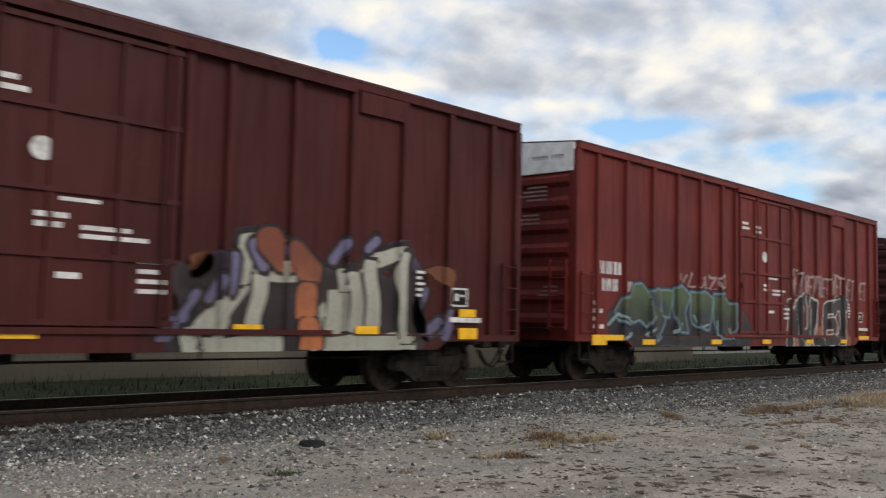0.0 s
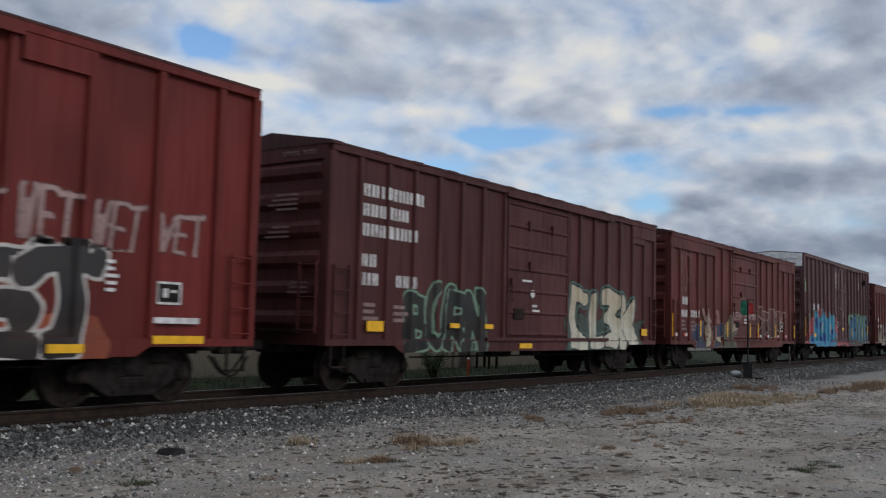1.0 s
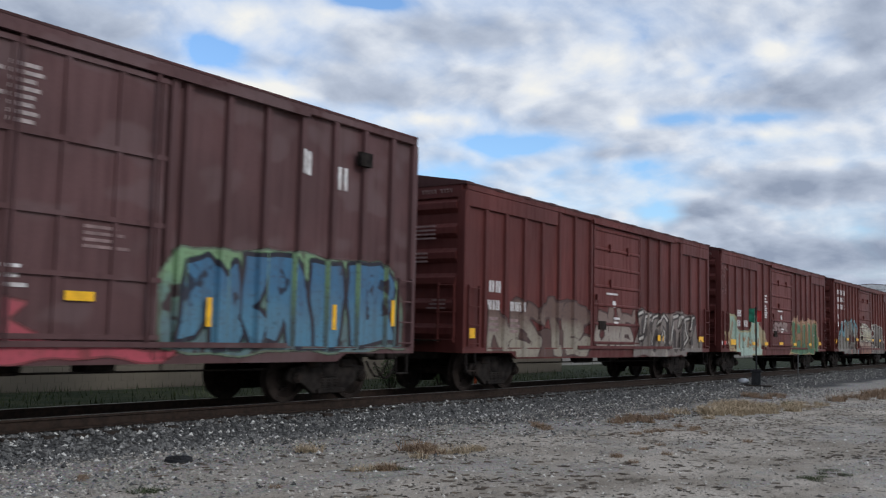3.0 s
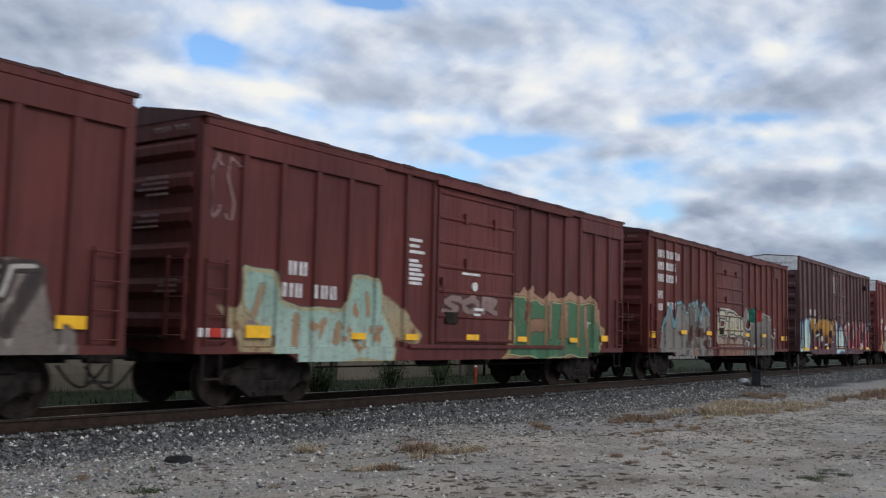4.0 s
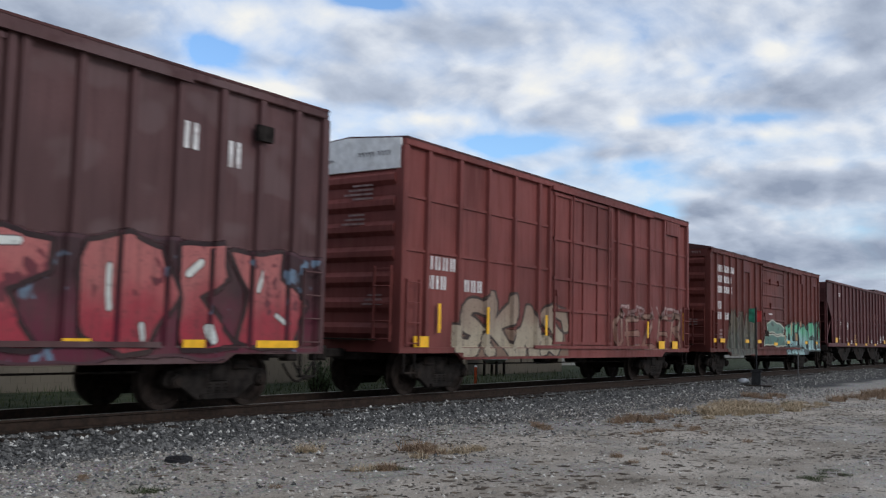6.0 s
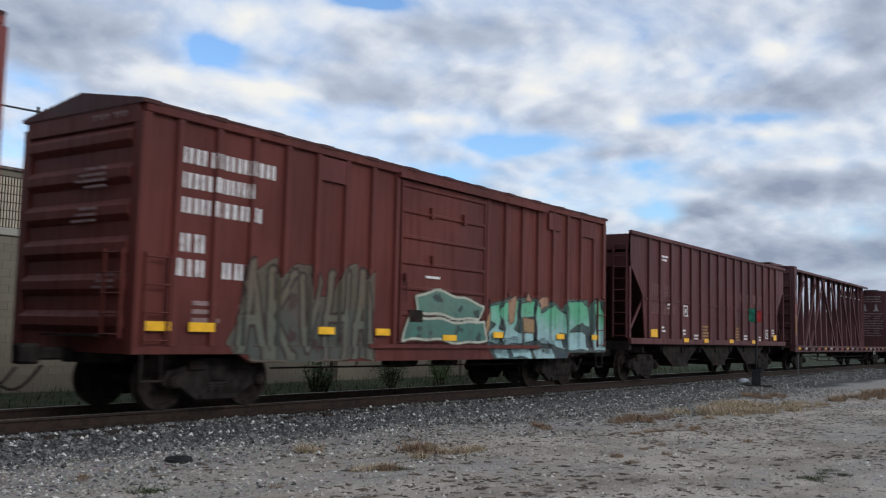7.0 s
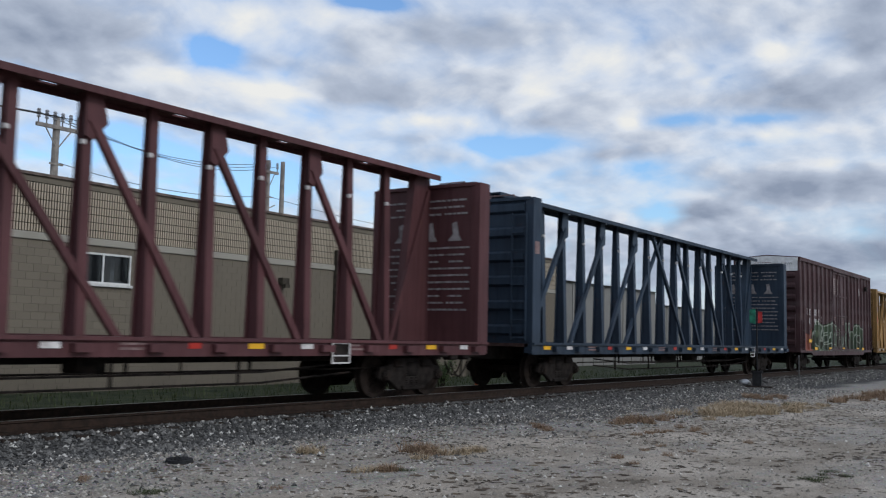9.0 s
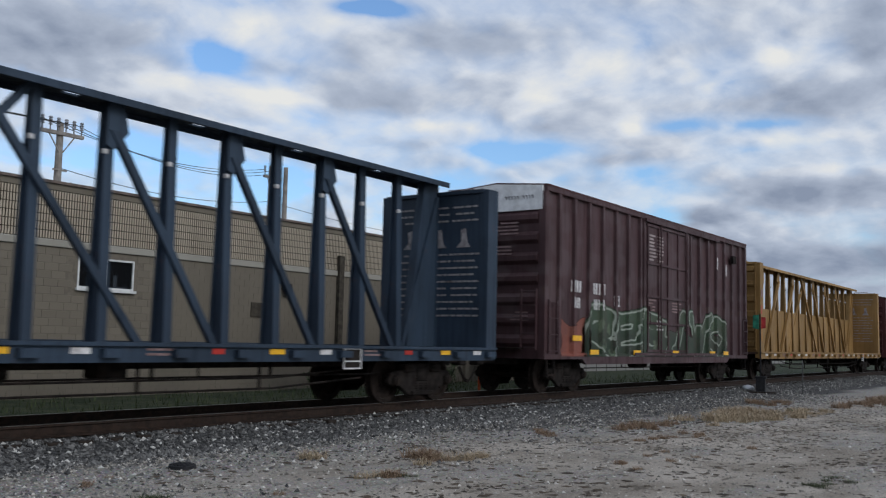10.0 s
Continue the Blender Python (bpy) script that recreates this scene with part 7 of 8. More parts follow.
for k, (car, L) in enumerate(((c0, 18.67), (c1, 18.67))):
    small_print(car, 7.85, 4.05, 0.5, 2, MARK, DOOR_Y, 0.07, 0.13, 70 + k)
    small_print(car, 8.6, 4.0, 0.55, 2, MARK, DOOR_Y, 0.07, 0.13, 72 + k)
    small_print(car, 9.2, 2.40, 0.45, 2, MARK, DOOR_Y, 0.07, 0.12, 74 + k)
    small_print(car, 9.8, 2.28, 0.95, 2, MARK, DOOR_Y, 0.06, 0.11, 76 + k)
    small_print(car, 10.6, 1.90, 0.5, 4, MARK, DOOR_Y, 0.06, 0.13, 78 + k)
    small_print(car, 9.5, 2.62, 0.8, 1, MARK, DOOR_Y, 0.05, 0.1, 80 + k)
    small_print(car, 9.5, 1.66, 0.5, 1, MARK, DOOR_Y, 0.08, 0.1, 82 + k)
    part("round_plate", Geo().rod((9.25, DOOR_Y - 0.02, 3.23), (9.25, DOOR_Y - 0.002, 3.23), 0.15, 16), MARK, car, "round white placard")
    data_panel(car, 16.78, 1.50, 0.46, 0.34, -HALF + 0.065)
    plate(car, "white_strip", 16.7, 1.22, 0.85, 0.09, MARK)
    small_print(car, 0.62, 1.66, 0.5, 4, MARK, -HALF + 0.065, 0.09, 0.17, 84 + k)
    small_print(car, 15.9, 2.05, 0.22, 5, MARK, -HALF + 0.065, 0.05, 0.10, 86 + k)
for k, (car, L, dk) in enumerate(((c2, 15.4, 0.0), (c3, 15.46, 0.3), (c5, 15.4, 0.1), (c6, 15.48, 0.2), (c7, 15.4, 0.0), (c10, 15.46, 0.0))):
    small_print(car, 1.05, 1.62, 0.55, 3, MARK_FAINT, -HALF + 0.065, 0.07, 0.13, 90 + k)
    small_print(car, 2.0, 1.60, 0.5, 3, MARK_FAINT, -HALF + 0.065, 0.07, 0.13, 96 + k)
    small_print(car, 7.0 + dk, 2.40 + dk * 0.8, 0.75, 1, MARK, DOOR_Y - 0.01, 0.05, 0.1, 102 + k)
    small_print(car, 7.5 + dk, 1.80, 0.4, 2, MARK, DOOR_Y - 0.01, 0.06, 0.12, 108 + k)
    part("round_plate", Geo().rod((7.5 + dk, DOOR_Y - 0.03, 2.12 + dk), (7.5 + dk, DOOR_Y - 0.002, 2.12 + dk), 0.10, 14), MARK, car, "round white placard")
    if car is not c2:
        data_panel(car, 13.2, 1.42, 0.42, 0.40, -HALF + 0.065)
small_print(c6, 5.35, 3.12, 0.55, 3, MARK, -HALF + 0.065, 0.06, 0.12, 120)
small_print(c6, 5.35, 2.70, 0.55, 6, MARK, -HALF + 0.065, 0.06, 0.09, 121)
for k, (x, z, w, rows) in enumerate(((2.4, 3.85, 0.7, 2), (2.3, 1.62, 0.5, 2), (4.2, 1.55, 0.4, 2), (5.3, 1.40, 0.5, 3), (6.1, 1.72, 0.8, 6), (9.6, 1.72, 0.6, 5), (10.7, 1.45, 0.5, 3), (12.6, 1.42, 0.4, 2), (14.4, 1.72, 0.5, 3), (2.9, 2.35, 0.4, 2))):
    small_print(c11, x, z, w, rows, MARK if k not in (4, 5) else plain("faded_yellow_stencil" + "_b" * (k == 5), (0.26, 0.15, 0.06), 0.7), -HALF + 0.07, 0.06, 0.11, 130 + k)
FLAT = lambda x: HALF - 0.07
WORN = plain("worn_stencil", (0.15, 0.075, 0.070), 0.7, vary=0.3, scale=9, amount=0.5, grime=(0.08, 0.04, 0.04))
letter_row(c11, 10.2, 2.75, 0.34, (1.2, -0.9, 1.2, -0.9, 1.2, -0.9, 1.2), WORN, FLAT, 0.12)
letter_row(c11, 1.6, 2.62, 0.36, (0.9, 0.9, -0.5, 0.9, 0.8), WORN, FLAT, 0.18)
letter_row(c11, 1.6, 2.05, 0.32, (0.8, 0.8, -0.5, 0.8, 0.8, 0.8), WORN, FLAT, 0.3)
for x, z in ((4.32, 2.05), (13.5, 1.40)):
    fr = Geo().box(x, x + 0.36, -HALF + 0.052, -HALF + 0.068, z, z + 0.04).box(x, x + 0.36, -HALF + 0.052, -HALF + 0.068, z + 0.32, z + 0.36)
    fr.box(x, x + 0.04, -HALF + 0.052, -HALF + 0.068, z + 0.04, z + 0.32).box(x + 0.32, x + 0.36, -HALF + 0.052, -HALF + 0.068, z + 0.04, z + 0.32).box(x + 0.13, x + 0.23, -HALF + 0.052, -HALF + 0.068, z + 0.1, z + 0.25)
    part("data_panel", fr, MARK, c11)

# ---- yellow reflective strips ----
reflectors(c0, (8.4,), 0.92, 0.9), reflectors(c0, (12.1, 14.45), 1.0, 0.5, 0.13, -HALF - 0.01), reflectors(c0, (16.95,), 0.92, 0.5, 0.2), reflectors(c0, (16.95,), 1.32, 0.45, 0.14)
reflectors(c1, (0.55, 2.62, 6.0, 9.05, 12.15, 15.0), 0.80, 0.55, 0.12, -HALF - 0.01), reflectors(c1, (16.7,), 0.92, 0.95, 0.12), reflectors(c1, (0.55,), 0.90, 1.25, 0.12, -HALF - 0.012)
reflectors(c2, (1.1,), 1.15, 0.5, 0.2), reflectors(c2, (14.3,), 1.15, 0.4, 0.2), reflectors(c2, (5.3, 3.9), 1.25, 0.35, 0.1, -HALF - 0.01), reflectors(c2, (6.9,), 0.80, 0.6, 0.12)
for x in (2.65, 5.6, 8.45, 9.55, 12.1, 15.2, 0.0):
    plate(c3, "reflector", x + 0.02, 1.15, 0.09, 0.55 if x else 0.75, YELLOW, -HALF - 0.012, "upright yellow reflective strip")
for x in (0.15, 1.05, 9.7, 10.8, 12.3, 13.6):
    plate(c3, "reflector", x, 1.15, 0.16, 0.11, RED_STRIPE, -HALF - 0.01), plate(c3, "reflector", x + 0.17, 1.15, 0.16, 0.11, MARK, -HALF - 0.01)
for x, z, h in ((0.0, 1.24, 0.9), (3.35, 1.45, 0.45), (5.15, 1.45, 0.45), (10.4, 1.3, 0.45), (13.3, 1.3, 0.45), (15.0, 1.4, 0.5)):
    plate(c4, "reflector", x + 0.03, z, 0.10, h, YELLOW, -HALF - 0.014, "upright yellow reflective strip")
reflectors(c4, (8.0,), 1.60, 0.45, 0.13, -HALF - 0.014), reflectors(c4, (1.6,), 1.22, 0.5, 0.16, -HALF - 0.014)
reflectors(c5, (0.1,), 1.2, 0.3, 0.22), reflectors(c5, (10.75, 14.35), 1.22, 0.45, 0.18, -HALF - 0.012)
reflectors(c6, (0.95,), 1.14, 0.55, 0.2, -HALF - 0.02), reflectors(c6, (3.55, 5.2, 9.55, 12.2), 1.14, 0.42, 0.12, -HALF - 0.02), reflectors(c6, (7.4,), 1.16, 0.5, 0.12), reflectors(c6, (14.1,), 1.18, 0.4, 0.16)
plate(c6, "reflector", 0.0, 1.14, 0.2, 0.14, MARK), plate(c6, "reflector", 0.21, 1.14, 0.25, 0.14, RED_STRIPE), plate(c6, "reflector", 0.47, 1.14, 0.2, 0.14, MARK)
reflectors(c7, (0.05,), 1.32, 0.45, 0.2), reflectors(c7, (2.6, 5.0, 9.3, 11.5), 1.46, 0.5, 0.13, -HALF - 0.03), reflectors(c7, (14.3, 14.8), 1.35, 0.35, 0.18)
reflectors(c8, (0.45,), 0.92, 0.95, 0.14, -HALF - 0.012), reflectors(c8, (2.4, 4.75, 7.9, 10.6, 12.6), 0.98, 0.42, 0.12, -HALF - 0.02), reflectors(c8, (14.1,), 0.98, 0.95, 0.12, -HALF - 0.02)
reflectors(c9, (0.4,), 1.0, 0.5, 0.22), reflectors(c9, (13.1, 14.2), 0.98, 0.45, 0.24), reflectors(c9, (1.2, 3.1), 1.3, 0.1, 0.6, -HALF - 0.012)
for x, z, h in ((12.15, 1.3, 0.5), (15.1, 1.25, 0.9), (5.8, 1.3, 0.5)):
    plate(c9, "reflector", x, z, 0.10, h, YELLOW, -HALF - 0.014, "upright yellow reflective strip")
reflectors(c10, (0.1, 0.95), 1.22, 0.5, 0.14), reflectors(c10, (3.8, 5.4, 9.6, 12.6, 14.6), 1.22, 0.42, 0.13, -HALF - 0.02), reflectors(c10, (7.6,), 1.14, 0.5, 0.12, -HALF - 0.03)
reflectors(c11, (1.42,), 1.34, 0.5, 0.24), reflectors(c11, (4.2, 6.1, 8.8, 11.5), 1.20, 0.42, 0.13), reflectors(c11, (14.4,), 1.34, 0.42, 0.22)
reflectors(c14, (2.4, 5.2, 8.2, 11.6, 13.0), 1.0, 0.5, 0.13, -HALF - 0.02), reflectors(c14, (1.4,), 1.35, 0.5, 0.14, -HALF - 0.012)

# shallow panels let into the sides: a dark line under a plain header
for car, x0, x1, z, mat in ((c0, 14.45, 15.50, 4.60, DEEP_RED), (c1, 14.45, 15.50, 4.60, RED), (c2, 13.66, 14.50, 3.90, DARK_MAROON), (c10, 3.75, 4.45, 3.95, MAROON), (c10, 12.2, 12.9, 3.95, MAROON),
                            (c10, 14.05, 14.75, 3.95, MAROON), (c7, 13.4, 14.0, 3.95, MAROON), (c9, 13.75, 14.75, 4.60, RED_FADED)):
    part("panel_header", Geo().box(x0, x1, -HALF + 0.005, -HALF + 0.09, z, z + 0.42), mat, car)


# ---- small things of the yard ----
def drain_lid(x, y):
    g = Geo().rod((0, 0, -0.01), (0, 0, 0.035), 0.175, 28, 0.165)
    for k in range(-2, 3):
        g.box(-0.1, 0.1, k * 0.048 - 0.01, k * 0.048 + 0.01, 0.034, 0.044)
    ob = new("drain_lid", g.mesh("drain_lid", plain("black_rubber", (0.016, 0.016, 0.018), 0.75)))
    ob.matrix_basis = pose(x, y, ground_height(x, y) + 0.01, 2, -3, 15)
    tagged(ob, "round black drain lid lying on the dirt", "drain lid")


def blade_tuft(name, count, spread, height, width, lean, seed):
    """Curved tapering blades springing from one foot."""
    rnd, v, f = random.Random(seed), [], []
    for _ in range(count):
        a, r = rnd.uniform(0, 6.28), spread * math.sqrt(rnd.random())
        bx, by = r * math.cos(a), r * math.sin(a)
        h, w, d = height * rnd.uniform(0.45, 1.1), width * rnd.uniform(0.6, 1.3), rnd.uniform(0, 6.28)
        le = lean * rnd.uniform(0.3, 1.2)
        n = len(v)
        for k in range(4):
            q = k / 3
            cx, cy, cz = bx + math.cos(d) * le * q * q, by + math.sin(d) * le * q * q, h * q * (1 - 0.25 * q)
            ww = w * (1 - q) + 0.001
            v += [(cx - math.sin(d) * ww, cy + math.cos(d) * ww, cz), (cx + math.sin(d) * ww, cy - math.cos(d) * ww, cz)]
        f += [(n + 2 * k, n + 2 * k + 1, n + 2 * k + 3, n + 2 * k + 2) for k in range(3)]
    me = bpy.data.meshes.new(name)
    me.from_pydata(v, [], f)
    return me


def leaf_mat(name, a, b):
    m = Nodes(name, 0.8)
    r = m.node("ShaderNodeNewGeometry").outputs["Random Per Island"]
    m.bsdf.inputs["Subsurface Weight"].default_value = 0.0
    return m.color(m.mix(r, a, b))


STRAW = leaf_mat("dry_straw", (0.27, 0.20, 0.125), (0.46, 0.375, 0.26))
RUSSET = leaf_mat("russet_weed", (0.15, 0.095, 0.06), (0.30, 0.21, 0.14))
GREEN = leaf_mat("green_weed", (0.026, 0.038, 0.016), (0.070, 0.085, 0.036))
OLIVE = leaf_mat("shrub_leaf", (0.022, 0.040, 0.014), (0.060, 0.085, 0.030))
TUFTS = {}


def tuft(kind, x, y, size, rnd):
    if kind not in TUFTS:
        mat = {"straw": STRAW, "russet": RUSSET, "green": GREEN}[kind]
        TUFTS[kind] = []
        for k in range(3):
            me = blade_tuft("grass_tuft", 130, 0.20, 0.26 if kind != "green" else 0.16, 0.006, 0.18, 200 + k)
            me.materials.append(mat)
            TUFTS[kind].append(me)
    ob = new("grass_tuft", rnd.choice(TUFTS[kind]))
    ob.matrix_basis = pose(x, y, ground_height(x, y) - 0.01, 0, 0, rnd.uniform(0, 360)) @ Matrix.Diagonal((size * rnd.uniform(1.0, 1.5), size, size * rnd.uniform(0.6, 1.0), 1))
    words = {"straw": "dry straw-coloured grass tuft on the dirt", "russet": "withered russet weed tuft on the dirt", "green": "low green weed growing in the dirt"}
    tagged(ob, words[kind], "weed", "weeds of the yard")


rnd = random.Random(11)
drain_lid(8.06, 9.58)
# patches: kind, middle, half sizes, count, size
for kind, cx, cy, sx, sy, n, size in (
        ("straw", 9.15, 7.35, 0.2, 0.12, 2, 0.6), ("green", 9.35, 7.1, 0.25, 0.12, 2, 0.5), ("russet", 9.3, 7.25, 0.22, 0.1, 4, 0.7), ("straw", 11.3, 7.55, 0.5, 0.2, 6, 0.8), ("russet", 11.0, 8.1, 0.4, 0.25, 5, 1.0),
        ("russet", 18.6, 7.8, 0.9, 0.4, 14, 0.8), ("straw", 23.4, 7.4, 1.9, 0.8, 44, 1.1), ("straw", 25.8, 6.6, 1.4, 0.5, 14, 0.7), ("green", 26.0, 7.0, 2.0, 0.5, 12, 0.7), ("russet", 17.0, 6.6, 1.4, 0.5, 10, 0.55),
        ("green", 13.0, 2.9, 0.35, 0.2, 4, 0.5), ("russet", 33.0, 6.2, 2.5, 0.6, 18, 1.1), ("russet", 7.6, 7.2, 0.3, 0.15, 1, 0.35), ("green", 6.3, 8.0, 0.2, 0.1, 2, 0.7),
        ("russet", 13.2, 5.4, 1.5, 0.5, 8, 0.45), ("green", 12.2, 3.0, 0.5, 0.2, 3, 0.5), ("russet", 30.0, 8.6, 2.0, 0.5, 10, 0.9), ("straw", 9.9, 9.0, 0.2, 0.1, 2, 0.8),
        ("russet", 6.6, 9.4, 0.5, 0.2, 4, 0.4), ("russet", 15.8, 8.7, 0.6, 0.3, 5, 0.6)):
    for _ in range(n):
        tuft(kind, cx + sx * rnd.gauss(0, 0.6), cy + sy * rnd.gauss(0, 0.6), size * rnd.uniform(0.6, 1.15), rnd)


def grass_strip():
    rng = random.Random(5)
    v, f = [], []
    for _ in range(6000):
        x, y = 3 + 52 * rng.random(), 15.0 + 6.8 * rng.random() ** 1.6
        h, w, d = rng.uniform(0.08, 0.26), rng.uniform(0.008, 0.018), rng.uniform(0, 6.28)
        n, z = len(v), ground_height(x, y)
        v += [(x - w * math.sin(d), y + w * math.cos(d), z), (x + w * math.sin(d), y - w * math.cos(d), z), (x + 0.5 * h * math.cos(d), y + 0.5 * h * math.sin(d), z + h)]
        f.append((n, n + 1, n + 2))
    me = bpy.data.meshes.new("grass")
    me.from_pydata(v, [], f)
    me.materials.append(GREEN)
    tagged(new("grass", me), "rough green grass strip behind the track", "grass", kind="stuff")


grass_strip()


def shrub(x, y, size, seed):
    rng = random.Random(seed)
    root = tagged(new("shrub"), "dark green leafy shrub by the warehouse wall", "shrub", "shrubs by the wall")
    root.matrix_basis = pose(x, y, ground_height(x, y))
    stems, v, f = Geo(), [], []
    for k in range(9):
        a, r = rng.uniform(0, 6.28), rng.uniform(0.2, 0.55) * size
        tip = (r * math.cos(a), r * math.sin(a), size * rng.uniform(0.6, 1.1))
        stems.rod((0.05 * math.cos(a), 0.05 * math.sin(a), -0.02), tip, 0.018, 5, 0.006)
        for _ in range(90):
            q = rng.uniform(0.3, 1.05)
            c = [tip[i] * q + rng.gauss(0, 0.10 * size) for i in range(3)]
            u = Vector((rng.gauss(0, 1), rng.gauss(0, 1), rng.gauss(0, 1))).normalized() * 0.045
            w = u.orthogonal().normalized() * 0.022
            n = len(v)
            c = Vector((c[0], c[1], max(0.03, c[2])))
            v += [tuple(c - u), tuple(c + w), tuple(c + u), tuple(c - w)]
            f.append((n, n + 1, n + 2, n + 3))
    part("stem", stems, TIE, root)
    me = bpy.data.meshes.new("foliage")
    me.from_pydata(v, [], f)
    me.materials.append(OLIVE)
    part("foliage", me, None, root)


for x, y, s, k in ((18.7, 17.0, 0.8, 1), (23.1, 17.9, 0.9, 2), (25.8, 18.0, 1.0, 3), (19.4, 17.3, 0.6, 4), (26.4, 18.3, 0.7, 5)):
    shrub(x, y, s, k)


def switch_stand(x, y):
    """A low switch stand with a tall mast that carries a green and a red target."""
    z = ground_height(x, y)
    root = tagged(new("switch_stand"), "dark railway switch stand with green and red targets", "switch stand")
    root.matrix_basis = pose(x, y, z, 0, 0, 12)
    iron = plain("stand_iron", (0.018, 0.018, 0.020), 0.7, 0.3)
    part("base", Geo().box(-0.35, 0.35, -0.55, 1.6, 0.0, 0.07), TIE, root)
    part("housing", Geo().prism([(-0.2, 0.07), (-0.13, 0.55), (0.13, 0.55), (0.2, 0.07)], -0.16, 0.16, "y").box(-0.16, 0.16, -0.2, 0.2, 0.55, 0.62), iron, root)
    part("lever", Geo().rod((0.18, -0.1, 0.30), (0.95, -0.25, 0.16), 0.025, 8), iron, root)
    part("mast", Geo().rod((0, 0, 0.6), (0, 0, 2.95), 0.028, 8), iron, root)
    part("target", Geo().prism([(0.04, 2.36), (0.04, 2.92), (0.26, 2.90), (0.26, 2.42)], -0.012, 0.012, "x"), plain("target_green", (0.02, 0.16, 0.10), 0.5), root, "green target plate")
    part("target", Geo().prism([(-0.20, 2.42), (-0.20, 2.82), (-0.04, 2.84), (-0.04, 2.40)], -0.012, 0.012, "x"), plain("target_red", (0.36, 0.03, 0.03), 0.5), root, "red target plate")


switch_stand(36.0, 10.72)


def stake(x, y, h):
    z = ground_height(x, y)
    ob = new("marker_stake", Geo().rod((0, 0, -0.05), (0, 0, h), 0.022, 8).box(-0.05, 0.05, -0.012, 0.012, h - 0.22, h - 0.02).mesh("marker_stake", plain("stake_grey", (0.07, 0.07, 0.07), 0.8)))
    ob.matrix_basis = pose(x, y, z, 0, 1.5, 0)
    tagged(ob, "thin grey marker stake in the gravel", "stake")


stake(37.3, 9.55, 1.25)


def litter_bag(x, y):
    """A crumpled white bag."""
    bm = bmesh.new()
    bmesh.ops.create_icosphere(bm, subdivisions=3, radius=0.22)
    for v in bm.verts:
        n = noise.noise(v.co * 5.0) * 0.10 + noise.noise(v.co * 13) * 0.03
        v.co = v.co * (1 + 1.3 * n)
        v.co.x *= 1.55
        v.co.z = max(-0.10, v.co.z * 0.55) + 0.10
    me = bpy.data.meshes.new("litter_bag")
    bm.to_mesh(me)
    bm.free()
    me.materials.append(plain("white_plastic", (0.72, 0.72, 0.74), 0.4, vary=0.08, amount=0.1))
    ob = new("litter_bag", me)
    ob.matrix_basis = pose(x, y, ground_height(x, y) - 0.02, 0, 0, 20)
    tagged(smooth(ob), "crumpled white plastic bag on the ballast", "litter")


litter_bag(36.2, 11.25)


def flag_marker(x, y):
    ob = tagged(new("flag_marker"), "short orange utility marker post in grass", "marker post")
    ob.matrix_basis = pose(x, y, ground_height(x, y))
    part("post", Geo().rod((0, 0, -0.05), (0, 0, 0.62), 0.05, 10), plain("marker_orange", (0.42, 0.07, 0.02), 0.6), ob)
    part("cap", Geo().rod((0, 0, 0.62), (0, 0, 0.68), 0.056, 10, 0.03), WHITE_PAINT, ob)


flag_marker(27.2, 17.5)

# ---- poles, lines, tank and sheds beyond ----
POLE = plain("weathered_pole", (0.24, 0.22, 0.20), 0.9, vary=0.25, scale=3)
INSUL = plain("insulator_grey", (0.20, 0.21, 0.23), 0.4)
WIRE = plain("wire_black", (0.03, 0.03, 0.03), 0.6)


def power_pole(x, y, h, arm, arm_z, pins, label):
    root = tagged(new("power_pole"), label, "utility pole", "utility poles behind the warehouse")
    root.matrix_basis = pose(x, y, 0)
    part("pole", Geo().rod((0, 0, -0.3), (0, 0, h), 0.20, 12, 0.13), POLE, root)
    if arm:
        part("crossarm", Geo().box(-arm, arm, -0.20, -0.06, arm_z - 0.07, arm_z + 0.07), POLE, root)
        for sg in (-1, 1):
            part("brace", Geo().rod((sg * arm * 0.6, -0.14, arm_z - 0.05), (sg * 0.08, -0.12, arm_z - 0.75), 0.025, 6), POLE, root)
        pin = Geo().rod((0, 0, 0.07), (0, 0, 0.30), 0.03, 6)
        for k in range(4):
            pin.rod((0, 0, 0.28 + k * 0.09), (0, 0, 0.34 + k * 0.09), 0.085, 8, 0.06)
        pin = pin.mesh("insulator", INSUL)
        for k in range(pins):
            part("insulator", pin, None, root, at=pose(-arm + 0.08 + (2 * arm - 0.16) * k / (pins - 1), -0.13, arm_z))
        part("switch_arm", Geo().box(-0.3, 0.3, -0.16, -0.10, arm_z - 1.5, arm_z - 1.43).rod((0.1, -0.1, arm_z - 2.1), (0.55, -0.1, arm_z - 1.9), 0.03, 6), POLE, root)
    return root


power_pole(21.65, 34.0, 10.0, 0.95, 9.55, 6, "grey wooden utility pole with crossarm and insulators")
power_pole(39.2, 40.0, 11.7, 0.7, 11.0, 3, "grey wooden utility pole with short crossarm")
power_pole(40.4, 40.0, 11.8, 0.0, 0, 0, "slim bare wooden utility pole")
power_pole(69.6, 45.0, 11.3, 0.0, 0, 0, "distant slim wooden utility pole")


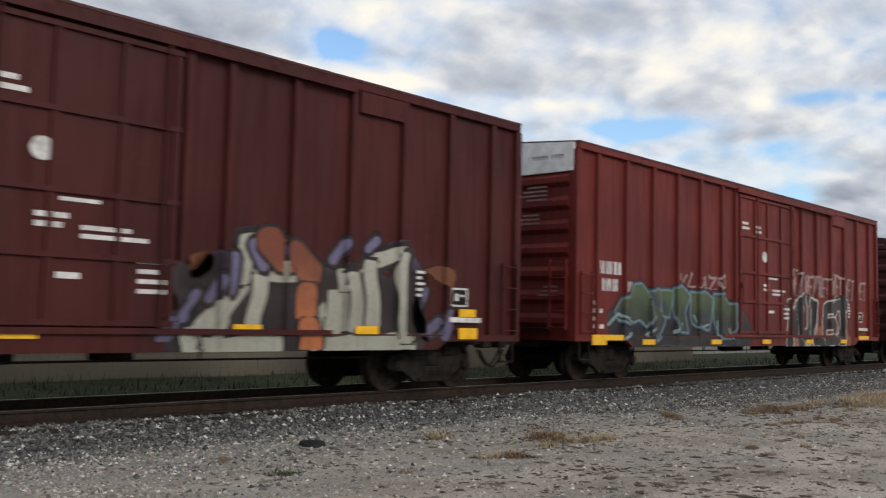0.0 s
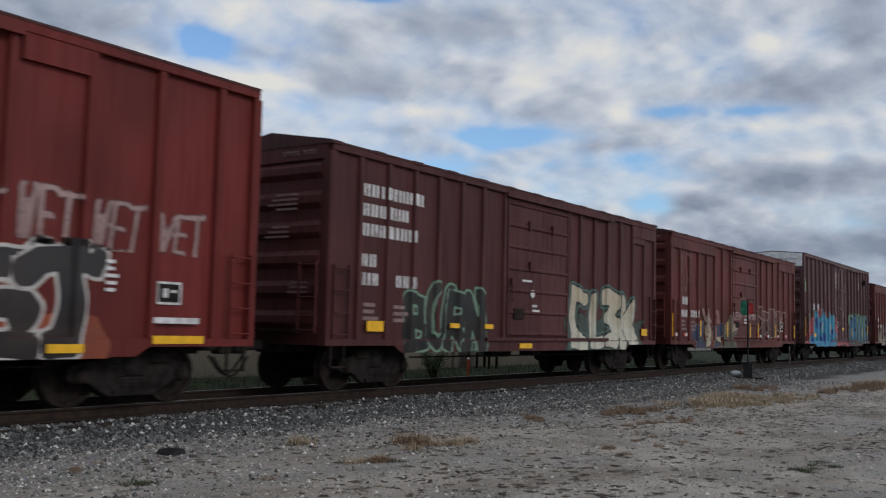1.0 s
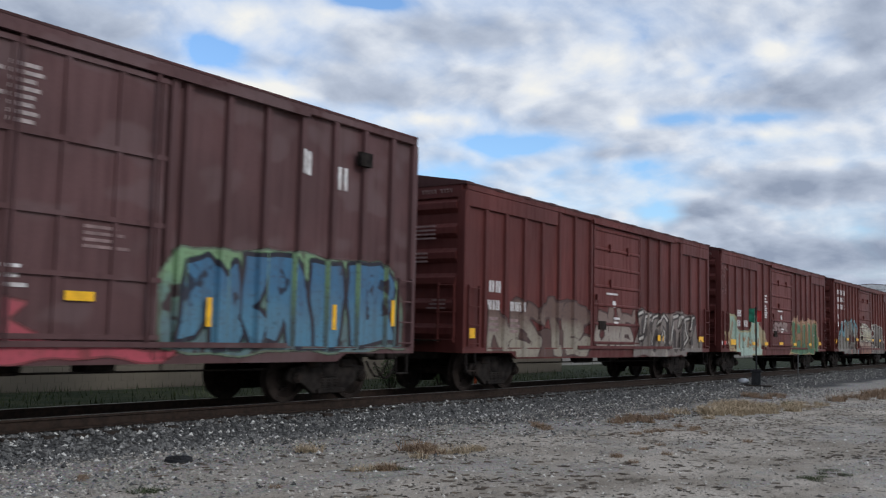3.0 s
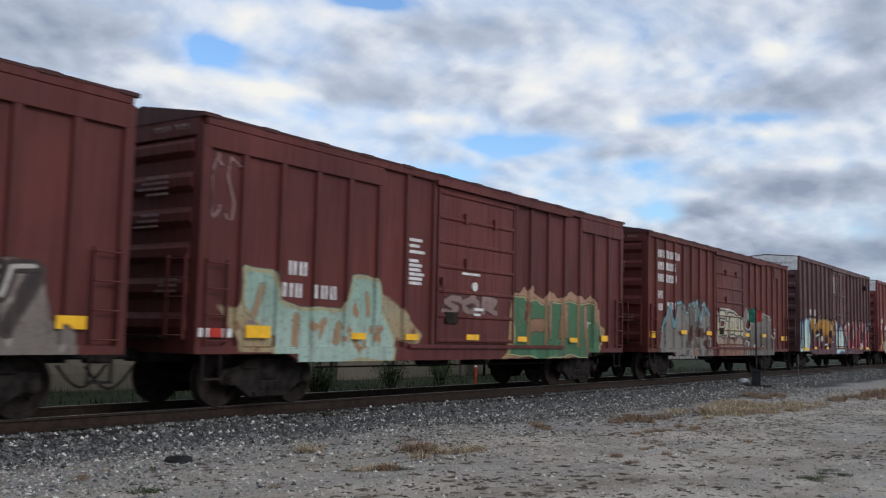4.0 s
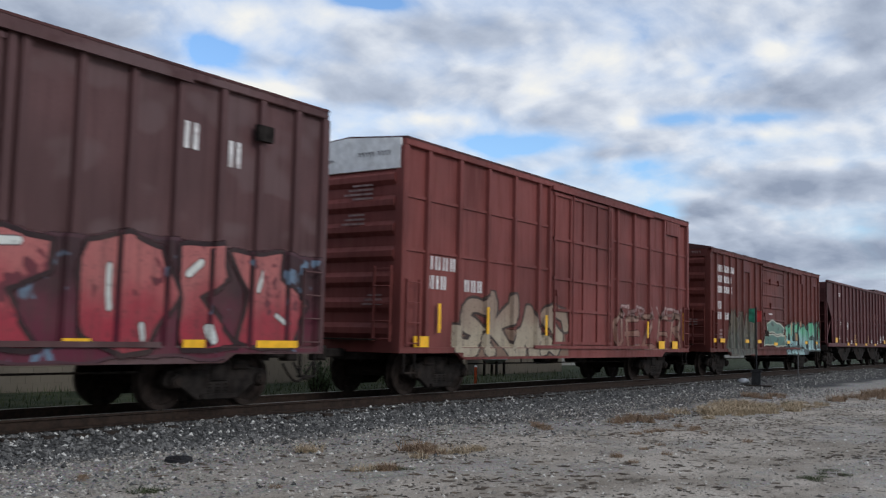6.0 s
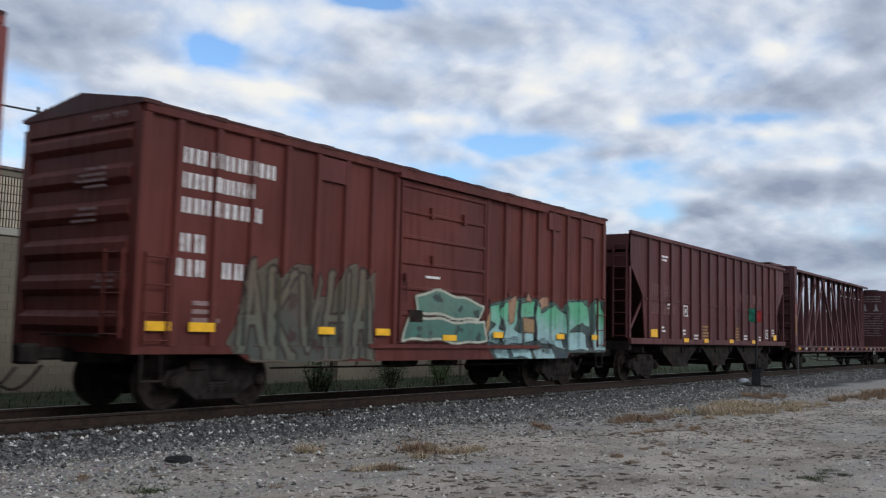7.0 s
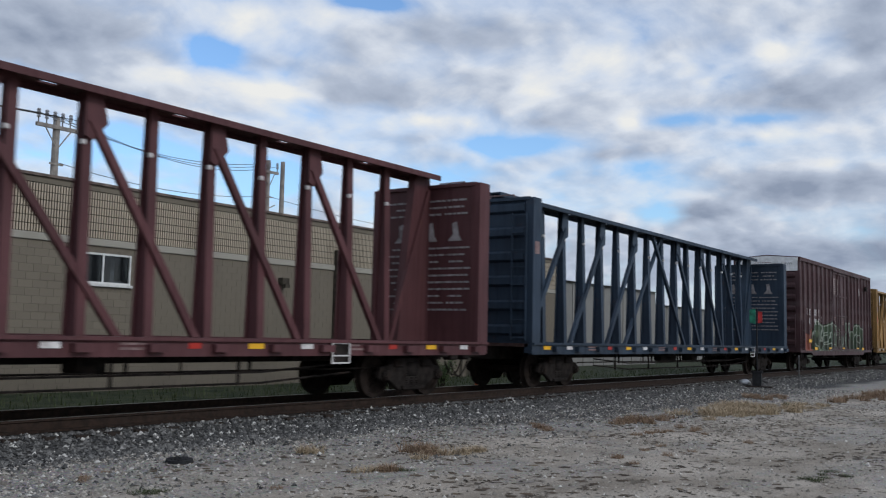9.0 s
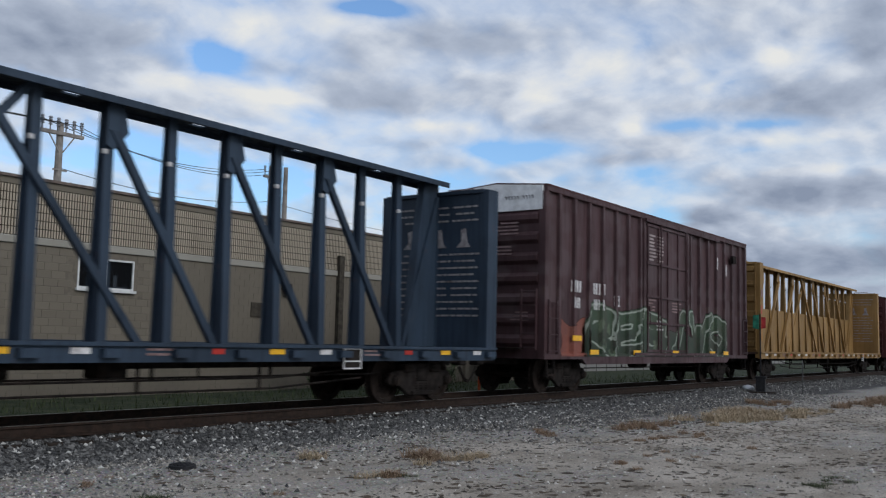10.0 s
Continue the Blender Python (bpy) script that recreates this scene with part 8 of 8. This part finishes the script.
def power_line(a, b, sag):
    g, n = Geo(), 14
    pts = [(a[0] + (b[0] - a[0]) * k / n, a[1] + (b[1] - a[1]) * k / n, a[2] + (b[2] - a[2]) * k / n - sag * 4 * (k / n) * (1 - k / n)) for k in range(n + 1)]
    for p in pts:
        g.v += [(p[0], p[1] + 0.016 * math.cos(w), p[2] + 0.016 * math.sin(w)) for w in (0.0, 1.26, 2.51, 3.77, 5.03)]
    g.f = [(5 * k + i, 5 * k + (i + 1) % 5, 5 * k + 5 + (i + 1) % 5, 5 * k + 5 + i) for k in range(n) for i in range(5)]
    tagged(new("power_line", g.mesh("power_line", WIRE)), "thin black overhead wire between the poles", "power line", "overhead wires")


for k in range(3):
    x = 20.9 + 0.72 * k
    power_line((x, 33.87, 10.0), (38.6 + 0.6 * k, 39.87, 11.4), 0.7 + 0.1 * k)
    power_line((x, 33.87, 10.0), (-12 + k, 30.0, 10.2), 0.6)
power_line((21.65, 34.0, 8.2), (39.2, 40.0, 9.6), 0.5)
power_line((39.2, 40.0, 9.6), (69.6, 45.0, 10.6), 0.6)


def tank(x, y):
    root = tagged(new("storage_tank"), "silver upright storage tank on legs by the wall", "tank")
    root.matrix_basis = pose(x, y, 0)
    silver = plain("silver_paint", (0.36, 0.38, 0.40), 0.4, 0.3, vary=0.12)
    part("shell", Geo().rod((0, 0, 0.7), (0, 0, 3.2), 0.55, 28).rod((0, 0, 3.2), (0, 0, 3.45), 0.55, 28, 0.2).rod((0, 0, 0.5), (0, 0, 0.7), 0.25, 28, 0.55), silver, root)
    part("band", Geo().rod((0, 0, 1.9), (0, 0, 1.96), 0.565, 28), GRIME, root)
    leg = Geo().box(-0.04, 0.04, -0.04, 0.04, -0.05, 0.8).mesh("leg", GRIME)
    for a in (45, 135, 225, 315):
        part("leg", leg, None, root, at=pose(0.42 * math.cos(radians(a)), 0.42 * math.sin(radians(a)), 0))


tank(33.9, 20.9)


def far_shed(x0, x1, y0, y1, h, label):
    root = tagged(new("shed"), label, "building", "sheds beyond the warehouse")
    wall = block_mat("shed_wall", (0.24, 0.235, 0.22))
    part("wall", Geo().box(x0, x1, y0, y1, -0.3, h), wall, root)
    part("roof", Geo().prism([(y0 - 0.3, h), ((y0 + y1) / 2, h + 0.5), (y1 + 0.3, h)], x0 - 0.3, x1 + 0.3, "x"), GREY_ROOF, root)
    rib = Geo().box(-0.06, 0.06, -0.05, 0.0, 0, h - 0.1).mesh("wall_rib", wall)
    for k in range(int((x1 - x0) / 1.5)):
        part("wall_rib", rib, None, root, at=pose(x0 + 0.8 + 1.5 * k, y0, 0))


far_shed(46.0, 66.0, 27.0, 40.0, 5.2, "grey ribbed metal shed beyond the warehouse")
far_shed(72.0, 110.0, 30.0, 46.0, 4.6, "long low grey shed far along the track")


# ---- what moves ----
SPEED = 24.055


def motions():
    """The train runs past at an even speed, its wheelsets turning."""
    slips = [(0.0, 0.65), (0.8, 0.65), (1.6, 0.65), (1.9, 0.0), (2.6, 0.0), (5.0, 0.0), (7.5, 0.0), (10.0, 0.0)]
    for car, s in CARS:
        walk(car, [(t, pose(s - SPEED * t - q, TRACK_Y, RAIL_Z)) for t, q in slips])
    for which, dx in (("front", -0.89), ("rear", 0.89)):
        sets = WHEELSETS[which]
        walk(sets[0], [(k / FPS, pose(dx, 0, 0.457) @ Euler((0, radians(-86.0 * k), 0)).to_matrix().to_4x4()) for k in range(301)])
        keys = sets[0].animation_data
        for ws in sets[1:]:
            ws.rotation_mode = "QUATERNION"
            ws.animation_data_create()
            ws.animation_data.action = keys.action
            ws.animation_data.action_slot = keys.action_slot


motions()
